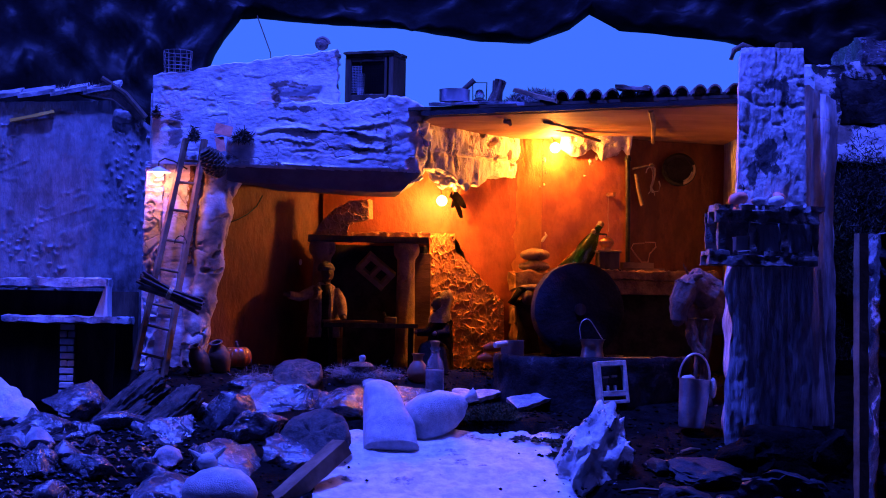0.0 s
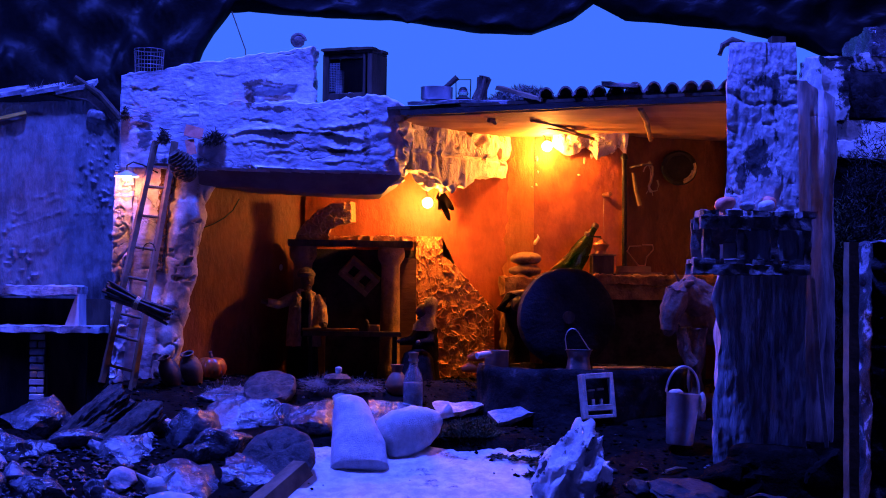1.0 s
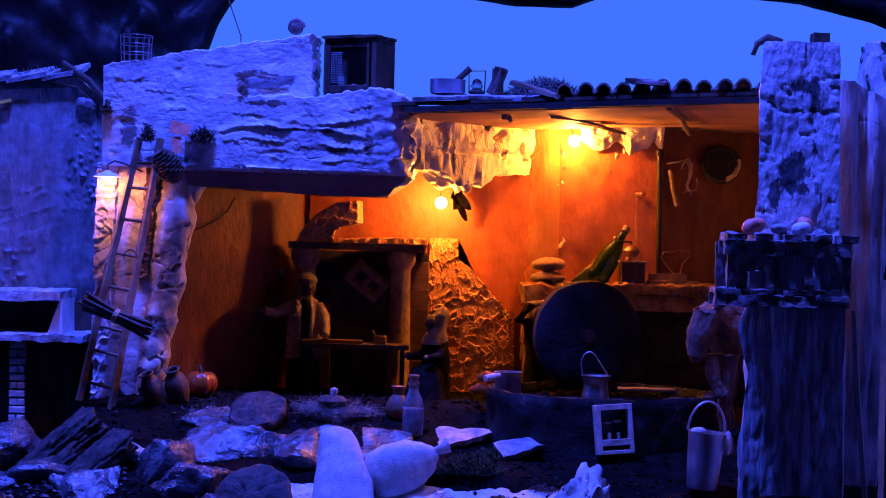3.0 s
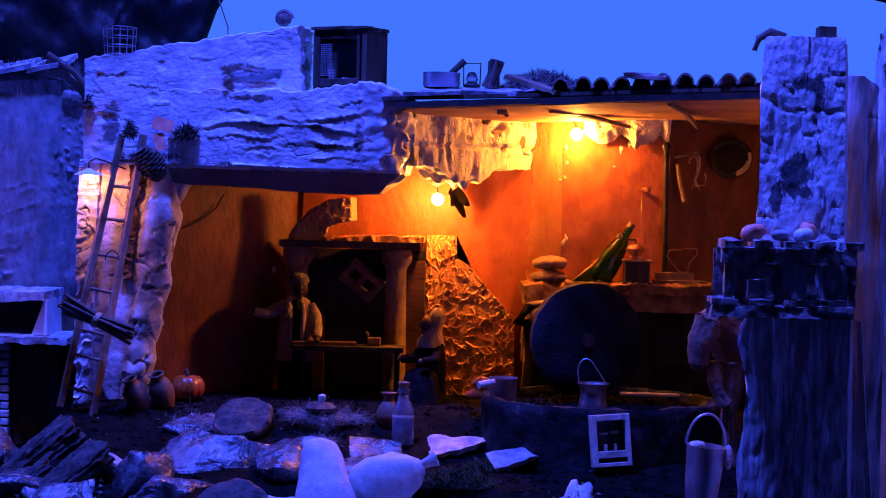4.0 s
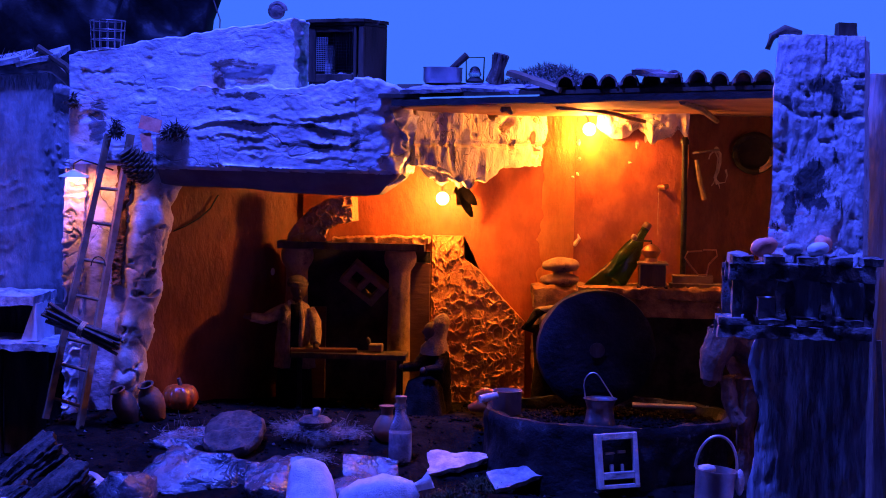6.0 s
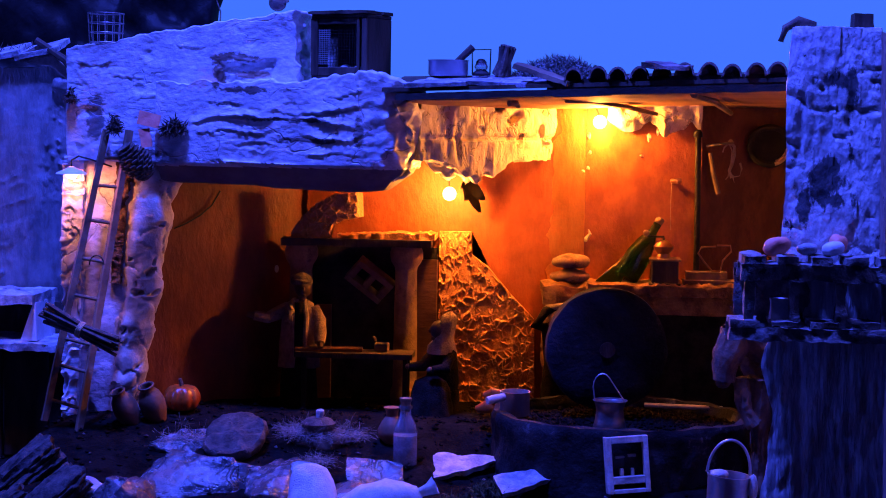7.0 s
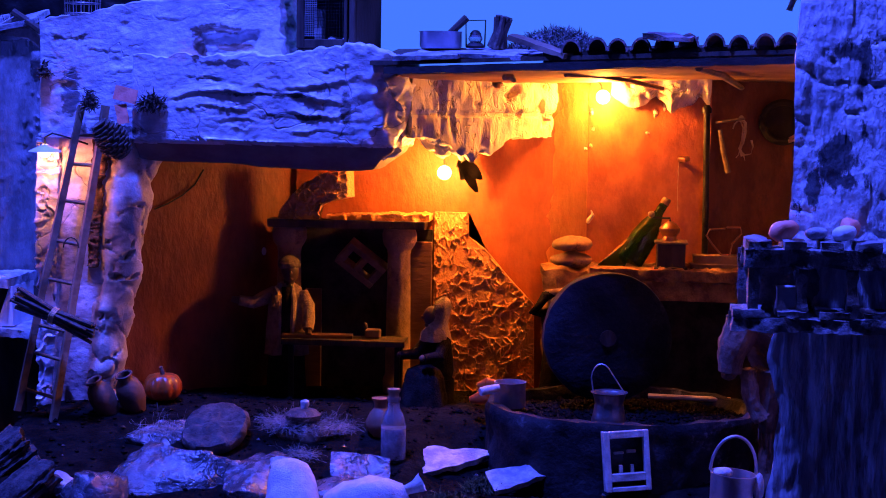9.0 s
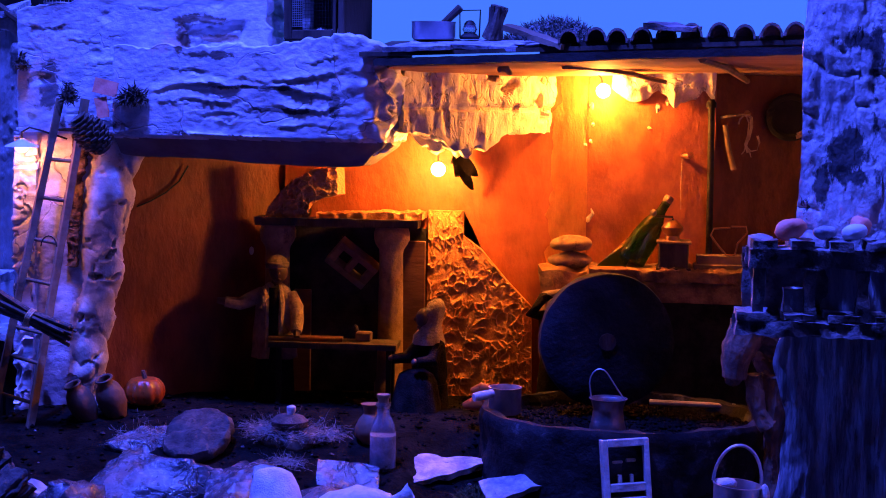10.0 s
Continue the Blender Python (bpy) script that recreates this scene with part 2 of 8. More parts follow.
ROCK = mat("grey_rock", (0.02, 0.019, 0.021), (0.10, 0.093, 0.098), 0.26, 30, 1.0, 60, dirt=(0.38, 0.36, 0.36), dirt_scale=10, dirt_at=0.62, spec=0.9, stretch=(1, 1, 1.4), soft=0.05, lines=(26, 0.03, 0.9, (0.3, 0.29, 0.3), 0.5))
DARKROCK = mat("dark_earthy_rock", (0.008, 0.008, 0.009), (0.03, 0.028, 0.03), 0.6, 26, 1.0, 80, dirt=(0.06, 0.055, 0.055), dirt_scale=12, dirt_at=0.62, spec=0.25)
CHALKROCK = mat("half_whitewashed_rock", (0.40, 0.39, 0.38), (0.62, 0.61, 0.58), 0.7, 40, 0.9, 90, dirt=(0.02, 0.018, 0.018), dirt_scale=10, dirt_at=0.52, soft=0.04)
BARK = mat("dark_rough_bark", (0.018, 0.014, 0.012), (0.075, 0.06, 0.052), 0.75, 60, 1.0, 160, dirt=(0.12, 0.11, 0.11), dirt_scale=30, dirt_at=0.62, spec=0.3)
MOSSPOST = mat("pale_crusted_post", (0.02, 0.019, 0.019), (0.07, 0.066, 0.066), 0.75, 30, 1.0, 90, dirt=(0.42, 0.41, 0.42), dirt_scale=15, dirt_at=0.55, soft=0.05)
CORK = mat("brown_cork", (0.10, 0.045, 0.015), (0.3, 0.15, 0.05), 0.8, 60, 1.0, 150, dirt=(0.03, 0.015, 0.008), dirt_scale=40, dirt_at=0.55)
LOGEND = mat("cracked_log_end", (0.022, 0.018, 0.016), (0.085, 0.07, 0.062), 0.7, 40, 1.0, 120)
DARKWOOD = mat("dark_wood", (0.022, 0.014, 0.01), (0.075, 0.05, 0.035), 0.7, 30, 0.5, 160, stretch=(1, 1, 0.25), island=0.25)
OLDWOOD = mat("weathered_wood", (0.12, 0.075, 0.045), (0.27, 0.18, 0.11), 0.75, 30, 0.5, 160, stretch=(0.4, 0.4, 0.4), island=0.2)
PALEWOOD = mat("pale_wood", (0.28, 0.25, 0.21), (0.48, 0.44, 0.38), 0.75, 30, 0.4, 160, island=0.2)
TILE = mat("roof_clay", (0.10, 0.075, 0.065), (0.30, 0.22, 0.19), 0.75, 25, 0.7, 110, dirt=(0.17, 0.15, 0.14), dirt_scale=16, dirt_at=0.6, island=0.3)
SLATE = mat("slate_slab", (0.2, 0.2, 0.21), (0.48, 0.48, 0.49), 0.55, 34, 0.9, 90, dirt=(0.05, 0.045, 0.04), dirt_scale=30, dirt_at=0.57, island=0.25)
PAPER = mat("crumpled_dark_paper", (0.0016, 0.0016, 0.0019), (0.005, 0.005, 0.0055), 0.55, 14, 0.5, 40, spec=0.2)
ROOM = mat("dark_room_paint", (0.012, 0.012, 0.014), (0.02, 0.02, 0.022), 0.9, 3, 0.1, 20)
SACKCLOTH = mat("white_sackcloth", (0.4, 0.385, 0.365), (0.56, 0.54, 0.51), 0.95, 60, 0.8, 420)
DULLSTRAW = mat("dull_straw", (0.03, 0.021, 0.016), (0.1, 0.075, 0.055), 0.9, 60, 0.3, 200, island=0.45)
FIBRE = mat("pale_fibre", (0.2, 0.18, 0.165), (0.36, 0.33, 0.3), 0.9, 60, 0.0, 200)
TWIG = mat("twig_bark", (0.05, 0.035, 0.028), (0.13, 0.1, 0.08), 0.85, 60, 0.5, 220, island=0.4)
MOSS = mat("dry_moss", (0.025, 0.03, 0.012), (0.08, 0.085, 0.035), 0.95, 60, 0.4, 200, island=0.5)
CLAY = mat("red_clay", (0.12, 0.055, 0.03), (0.2, 0.095, 0.055), 0.6, 20, 0.3, 130, spec=0.4)
PUMPKIN = mat("pumpkin_skin", (0.32, 0.05, 0.006), (0.44, 0.085, 0.012), 0.3, 18, 0.2, 100, spec=0.5)
METAL = mat("dull_zinc", (0.3, 0.3, 0.31), (0.5, 0.5, 0.51), 0.45, 18, 0.2, 80, metal=0.85)
COPPER = mat("worn_copper", (0.3, 0.14, 0.08), (0.5, 0.25, 0.15), 0.35, 16, 0.2, 70, metal=0.9)
PEWTER = mat("tarnished_tin", (0.14, 0.12, 0.115), (0.26, 0.225, 0.21), 0.38, 16, 0.3, 70, metal=0.8)
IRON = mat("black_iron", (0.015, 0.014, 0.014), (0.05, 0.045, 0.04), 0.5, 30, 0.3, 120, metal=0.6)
STONE_DARK = mat("dark_millstone", (0.008, 0.008, 0.009), (0.02, 0.0195, 0.021), 0.7, 18, 0.7, 100, dirt=(0.035, 0.035, 0.036), dirt_scale=8, dirt_at=0.55, spec=0.1)
VATSTONE = mat("vat_stone", (0.008, 0.008, 0.009), (0.028, 0.027, 0.028), 0.75, 20, 0.7, 110, dirt=(0.12, 0.12, 0.12), dirt_scale=10, dirt_at=0.6, spec=0.1)
SKIN = mat("painted_clay_face", (0.055, 0.028, 0.016), (0.1, 0.052, 0.03), 0.6, 20, 0.15, 90)
CLOTH_TAN = mat("tan_cloth", (0.2, 0.13, 0.075), (0.4, 0.28, 0.165), 0.95, 45, 0.6, 300)
CLOTH_DARK = mat("dark_cloth", (0.008, 0.006, 0.005), (0.024, 0.018, 0.015), 0.95, 45, 0.6, 300, spec=0.05)
HIDE = mat("painted_hide", (0.06, 0.032, 0.022), (0.16, 0.095, 0.065), 0.8, 25, 0.5, 160)
BRICKMAT = mat("pale_brick", (0.42, 0.4, 0.38), (0.62, 0.6, 0.57), 0.85, 30, 0.6, 160, island=0.25)
MORTAR = mat("dark_mortar", (0.03, 0.028, 0.026), (0.07, 0.065, 0.06), 0.95, 40, 0.6, 150)
GREENGLASS = glass_mat("green_glass", (0.02, 0.13, 0.025))
CLEARGLASS = glass_mat("cloudy_glass", (0.6, 0.65, 0.7), 0.25)
BULB = glow("lit_bulb", (1.0, 0.62, 0.2), 22.0)
SKY = glow("blue_backdrop", (0.052, 0.165, 1.0), 1.0)
SHELLPINK = mat("pink_shell", (0.9, 0.22, 0.14), (0.95, 0.34, 0.2), 0.5, 30, 0.3, 150)
LICHEN = mat("grey_lichen", (0.1, 0.105, 0.09), (0.3, 0.31, 0.27), 0.95, 60, 0.4, 200, island=0.5)
SHELLWHITE = mat("white_shell", (0.6, 0.58, 0.56), (0.75, 0.74, 0.72), 0.5, 30, 0.3, 150)
YELLOWWOOD = mat("yellow_painted_wood", (0.55, 0.3, 0.04), (0.7, 0.42, 0.07), 0.6, 20, 0.2, 100)
WARMWOOD = mat("red_brown_wood", (0.09, 0.035, 0.014), (0.17, 0.075, 0.03), 0.6, 30, 0.4, 160, stretch=(0.25, 1, 1))
BLACKWOOD = mat("near_black_wood", (0.006, 0.005, 0.004), (0.02, 0.015, 0.012), 0.8, 30, 0.4, 160)
BROWNPLASTER = mat("smoked_plaster", (0.2, 0.12, 0.06), (0.34, 0.21, 0.11), 0.7, 26, 0.6, 120, dirt=(0.1, 0.055, 0.03), dirt_scale=14, dirt_at=0.57)
ROPE = mat("hemp_rope", (0.35, 0.25, 0.14), (0.5, 0.38, 0.23), 0.95, 60, 0.5, 300)
LEAF = mat("dark_leaf", (0.008, 0.007, 0.004), (0.026, 0.02, 0.011), 0.6, 30, 0.4, 120)


# ---- mesh helpers ----
def finish(name, bm, material, parent=None, base=None, smooth=True, sharp=True):
    if base is not None:
        bmesh.ops.translate(bm, verts=bm.verts, vec=-Vector(base))
    me = bpy.data.meshes.new(name)
    bm.to_mesh(me)
    bm.free()
    for m in material if isinstance(material, (list, tuple)) else (material,):
        me.materials.append(m)
    if smooth:
        me.polygons.foreach_set("use_smooth", [True] * len(me.polygons))
        if sharp:
            me.set_sharp_from_angle(angle=radians(42))
    ob = new(name, me)
    if parent is not None:
        ob.parent = parent
    return ob


def thing(name, base, label, category, group="", kind=""):
    ob = new(name)
    ob.empty_display_size = 0.02
    ob.location = base
    return tagged(ob, label, category, group, kind)


def root(ob):
    while ob.parent is not None:
        ob = ob.parent
    return ob


def part(name, bm, material, parent, label="", smooth=True, sharp=True):
    ob = finish(name, bm, material, parent, root(parent).location, smooth, sharp)
    return tagged(ob, label)


def solo(name, bm, material, label, category, group="", kind="", smooth=True):
    """A thing of one mesh, with its origin at the middle of its base."""
    lo = [min(v.co[i] for v in bm.verts) for i in range(3)]
    hi = [max(v.co[i] for v in bm.verts) for i in range(3)]
    base = ((lo[0] + hi[0]) / 2, (lo[1] + hi[1]) / 2, lo[2])
    ob = finish(name, bm, material, None, base, smooth)
    ob.location = base
    return tagged(ob, label, category, group, kind)


def fbm(p, s, octaves=4):
    return noise.fractal(Vector(p) * s, 1.0, 2.0, octaves)


def wobble(bm, amp, s, stretch=(1, 1, 1), seed=0.0, verts=None, octaves=4):
    bm.normal_update()
    st = Vector(stretch)
    for v, nr in [(v, v.normal.copy()) for v in (verts or bm.verts)]:
        p = Vector((v.co.x * st.x + seed, v.co.y * st.y + seed * 0.7, v.co.z * st.z))
        v.co += nr * amp * fbm(p, s, octaves)


def crumple(bm, amp, s, stretch=(1, 1, 1), seed=0.0):
    """Torn, ridged plaster relief."""
    bm.normal_update()
    for v, nr in [(v, v.normal.copy()) for v in bm.verts]:
        p = Vector((v.co.x * stretch[0] + seed, v.co.y * stretch[1], v.co.z * stretch[2] + seed)) * s
        a = 1 - abs(noise.noise(p)) * 2.2
        b = 1 - abs(noise.noise(p * 2.3 + Vector((7, 3, 1)))) * 2.2
        v.co += nr * amp * (a * 0.65 + b * 0.35)


def gbox(bm, lo, hi, step, mi=0):
    """A box whose faces are grids of about the given step."""
    n = [max(1, round((hi[i] - lo[i]) / step)) for i in range(3)]
    vs = {}

    def vert(k):
        if k not in vs:
            vs[k] = bm.verts.new([lo[i] + (hi[i] - lo[i]) * k[i] / n[i] for i in range(3)])
        return vs[k]

    for ax in range(3):
        u, w = (ax + 1) % 3, (ax + 2) % 3
        for end in (0, n[ax]):
            for a in range(n[u]):
                for b in range(n[w]):
                    ks = []
                    for da, db in ((0, 0), (1, 0), (1, 1), (0, 1)):
                        k = [0, 0, 0]
                        k[ax], k[u], k[w] = end, a + da, b + db
                        ks.append(vert(tuple(k)))
                    f = bm.faces.new(ks if end else ks[::-1])
                    f.material_index = mi
    return list(vs.values())


def box(bm, lo, hi, bevel=0.0, m=None, mi=0):
    r = bmesh.ops.create_cube(bm, size=1.0)
    vs = r["verts"]
    c, d = [(lo[i] + hi[i]) / 2 for i in range(3)], [hi[i] - lo[i] for i in range(3)]
    for v in vs:
        v.co = Vector((c[0] + v.co.x * d[0], c[1] + v.co.y * d[1], c[2] + v.co.z * d[2]))
    faces = {f for v in vs for f in v.link_faces}
    for f in faces:
        f.material_index = mi
    if bevel:
        es = {e for v in vs for e in v.link_edges}
        out = bmesh.ops.bevel(bm, geom=list(es), offset=bevel, segments=1, affect="EDGES", profile=0.5)
        vs = list({v for f in out["faces"] for v in f.verts} | {v for v in vs if v.is_valid})
    if m is not None:
        bmesh.ops.transform(bm, matrix=m, verts=vs)
    return vs


def lathe(bm, profile, at, seg=20, sx=1.0, sy=1.0, m=None, mi=0, caps=True):
    rings, vs = [], []
    for r, z in profile:
        ring = [bm.verts.new((at[0] + r * sx * math.cos(2 * math.pi * i / seg), at[1] + r * sy * math.sin(2 * math.pi * i / seg), at[2] + z)) for i in range(seg)]
        rings.append(ring)
        vs += ring
    fs = []
    for a, b in zip(rings, rings[1:]):
        for i in range(seg):
            fs.append(bm.faces.new((a[i], a[(i + 1) % seg], b[(i + 1) % seg], b[i])))
    if caps:
        fs.append(bm.faces.new(rings[0][::-1]))
        fs.append(bm.faces.new(rings[-1]))
    for f in fs:
        f.material_index = mi
    if m is not None:
        bmesh.ops.transform(bm, matrix=m, verts=vs)
    return vs


def ball(bm, at, r, sub=2, mi=0, m=None):
    r = r if isinstance(r, tuple) else (r, r, r)
    out = bmesh.ops.create_icosphere(bm, subdivisions=sub, radius=1.0)
    for v in out["verts"]:
        v.co = Vector((at[0] + v.co.x * r[0], at[1] + v.co.y * r[1], at[2] + v.co.z * r[2]))
    for f in {f for v in out["verts"] for f in v.link_faces}:
        f.material_index = mi
    if m is not None:
        bmesh.ops.transform(bm, matrix=m, verts=out["verts"])
    return out["verts"]


def tube(bm, pts, radii, seg=8, mi=0):
    pts = [Vector(p) for p in pts]
    radii = radii if isinstance(radii, (list, tuple)) else [radii] * len(pts)
    rings, up = [], Vector((0.31, 0.2, 0.93))
    for i, p in enumerate(pts):
        d = (pts[min(i + 1, len(pts) - 1)] - pts[max(i - 1, 0)]).normalized()
        a = d.cross(up)
        a = a.normalized() if a.length > 1e-4 else d.cross(Vector((1, 0, 0))).normalized()
        b = d.cross(a)
        rings.append([bm.verts.new(p + (a * math.cos(2 * math.pi * k / seg) + b * math.sin(2 * math.pi * k / seg)) * radii[i]) for k in range(seg)])
    fs = []
    for a, b in zip(rings, rings[1:]):
        for k in range(seg):
            fs.append(bm.faces.new((a[k], b[k], b[(k + 1) % seg], a[(k + 1) % seg])))
    fs.append(bm.faces.new(rings[0]))
    fs.append(bm.faces.new(rings[-1][::-1]))
    for f in fs:
        f.material_index = mi
    return [v for r in rings for v in r]


def prism(bm, outline, y0, y1, mi=0):
    """An outline in x and z, given depth from y0 to y1."""
    a = [bm.verts.new((x, y0, z)) for x, z in outline]
    b = [bm.verts.new((x, y1, z)) for x, z in outline]
    fs = [bm.faces.new(a), bm.faces.new(b[::-1])]
    for i in range(len(a)):
        j = (i + 1) % len(a)
        fs.append(bm.faces.new((a[j], a[i], b[i], b[j])))
    for f in fs:
        f.material_index = mi
    return a + b


def dense(bm, length):
    """Cut long edges until the mesh is fine enough for relief."""
    bmesh.ops.triangulate(bm, faces=bm.faces)
    for _ in range(7):
        es = [e for e in bm.edges if e.calc_length() > length]
        if not es:
            break
        bmesh.ops.subdivide_edges(bm, edges=es, cuts=1)
        bmesh.ops.triangulate(bm, faces=[f for f in bm.faces if len(f.verts) > 3])


def lerp_table(table, x):
    if x <= table[0][0]:
        return table[0][1]
    for (x0, a), (x1, b) in zip(table, table[1:]):
        if x <= x1:
            return a + (b - a) * (x - x0) / (x1 - x0)
    return table[-1][1]


GROUND = [(-4.0, -0.3), (-0.8, -0.28), (-0.45, -0.21), (-0.28, -0.148), (-0.1, -0.09), (0.0, -0.06), (0.1, -0.03), (0.2, -0.016), (1.5, -0.016)]


def ground_z(x, y):
    return bare_ground(x, y) - dip(x, y) - 0.035 * max(0, min(1, (x + 0.30) / 0.03, (0.22 - x) / 0.03, (-0.14 - y) / 0.03, (y + 0.75) / 0.05))


def dip(x, y):
    """A hollow in the earth between the bottle and the vat."""
    k = max(0, min(1, (x + 0.02) / 0.04, (0.25 - x) / 0.04)) * max(0, min(1, (y + 0.07) / 0.05, (0.15 - y) / 0.05))
    return 0.030 * k


def bare_ground(x, y):
    low = min(1, max(0, (-0.635 - x) / 0.08))
    return min(lerp_table(GROUND, y), lerp_table(GROUND, y) * (1 - low) + low * min(-0.125, lerp_table(GROUND, y))) + 0.006 * fbm((x, y, 0), 9) * (1 if y < 0.35 else 0.3)


# ---- the large structure ----
def build_ground():
    bm = bmesh.new()
    xs = [-4.0, -2.5, -1.6] + [-1.3 + 0.02 * i for i in range(126)] + [1.6, 2.5, 4.0]
    ys = [-5.0, -3.0, -1.8, -1.2] + [-0.9 + 0.02 * i for i in range(76)] + [0.9, 1.5]
    grid = [[bm.verts.new((x, y, ground_z(x, y))) for x in xs] for y in ys]
    for r0, r1 in zip(grid, grid[1:]):
        for i in range(len(xs) - 1):
            bm.faces.new((r0[i], r0[i + 1], r1[i + 1], r1[i]))
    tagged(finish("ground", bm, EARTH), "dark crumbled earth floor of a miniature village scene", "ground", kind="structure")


def build_room():
    for name, lo, hi in (("wall_south", (-4, -5.1, -0.4), (4, -5.0, 2.9)), ("wall_west", (-4.1, -5, -0.4), (-4, 1.7, 2.9)), ("wall_east", (4, -5, -0.4), (4.1, 1.7, 2.9)), ("wall_north", (-4, 1.7, -0.4), (4, 1.8, 2.9))):
        bm = bmesh.new()
        box(bm, lo, hi)
        tagged(finish(name, bm, ROOM, smooth=False), "dark painted wall of the exhibition room", "wall", kind="structure")
    bm = bmesh.new()
    box(bm, (-4.1, -5.1, 2.9), (4.1, 1.8, 3.0))
    tagged(finish("ceiling", bm, ROOM, smooth=False), "dark ceiling of the exhibition room", "ceiling", kind="structure")
    bm = bmesh.new()
    vs = [bm.verts.new(p) for p in ((-1.6, 1.4, -0.1), (2.0, 1.4, -0.1), (2.0, 1.4, 1.9), (-1.6, 1.4, 1.9))]
    bm.faces.new(vs)
    tagged(finish("backdrop", bm, SKY, smooth=False), "plain glowing blue sky backdrop behind the village", "backdrop", kind="structure")


def build_cave():
    """Crumpled dark paper rock with an opening on the sky."""
    edge = [(-0.56, -0.1), (-0.565, 0.3), (-0.56, 0.6), (-0.55, 0.70), (-0.53, 0.755), (-0.505, 0.80), (-0.465, 0.853), (-0.42, 0.857), (-0.272, 0.848), (-0.141, 0.845), (-0.068, 0.845), (0.05, 0.832), (0.16, 0.818), (0.287, 0.818), (0.39, 0.857), (0.443, 0.899), (0.525, 0.860), (0.677, 0.850), (0.814, 0.840), (0.983, 0.800), (1.06, 0.772), (1.168, 0.75), (1.25, 0.6), (1.3, 0.2), (1.3, -0.1)]
    bm = bmesh.new()
    pts = []
    for (x0, z0), (x1, z1) in zip(edge, edge[1:]):
        k = max(1, int(math.hypot(x1 - x0, z1 - z0) / 0.014))
        pts += [(x0 + (x1 - x0) * i / k, z0 + (z1 - z0) * i / k) for i in range(k)]
    pts.append(edge[-1])
    rows = []
    for x, z in pts:
        dx, dz = x - 0.3, max(z - 0.1, 0)
        ln = math.hypot(dx, dz)
        row = []
        for j in range(76):
            v = (j / 75) ** 1.25 * 1.25
            px, pz = x + dx / ln * v, z + dz / ln * v
            py = 0.97 - 0.55 * v * v + (0.03 if j == 0 else 0)
            q = Vector((px, py, pz)) * 8
            c = (0.5 - noise.voronoi(q * 1.3)[0][0]) * 0.05 + (0.5 - noise.voronoi(q * 3.1)[0][0]) * 0.016 + (1 - abs(noise.noise(q)) * 2) * 0.02 + (1 - abs(noise.noise(q * 2.3)) * 2) * 0.016 + (1 - abs(noise.noise(q * 5.1)) * 2) * 0.006
            row.append(bm.verts.new((px, py - c * min(1, 0.3 + v * 5), pz + 0.6 * c * (j > 0))))
        rows.append(row)
    for a, b in zip(rows, rows[1:]):
        for j in range(75):
            bm.faces.new((a[j], a[j + 1], b[j + 1], b[j]))
    tagged(finish("cave_rock_paper", bm, PAPER, sharp=False), "crumpled dark paper rock framing the blue sky", "backdrop", kind="structure")


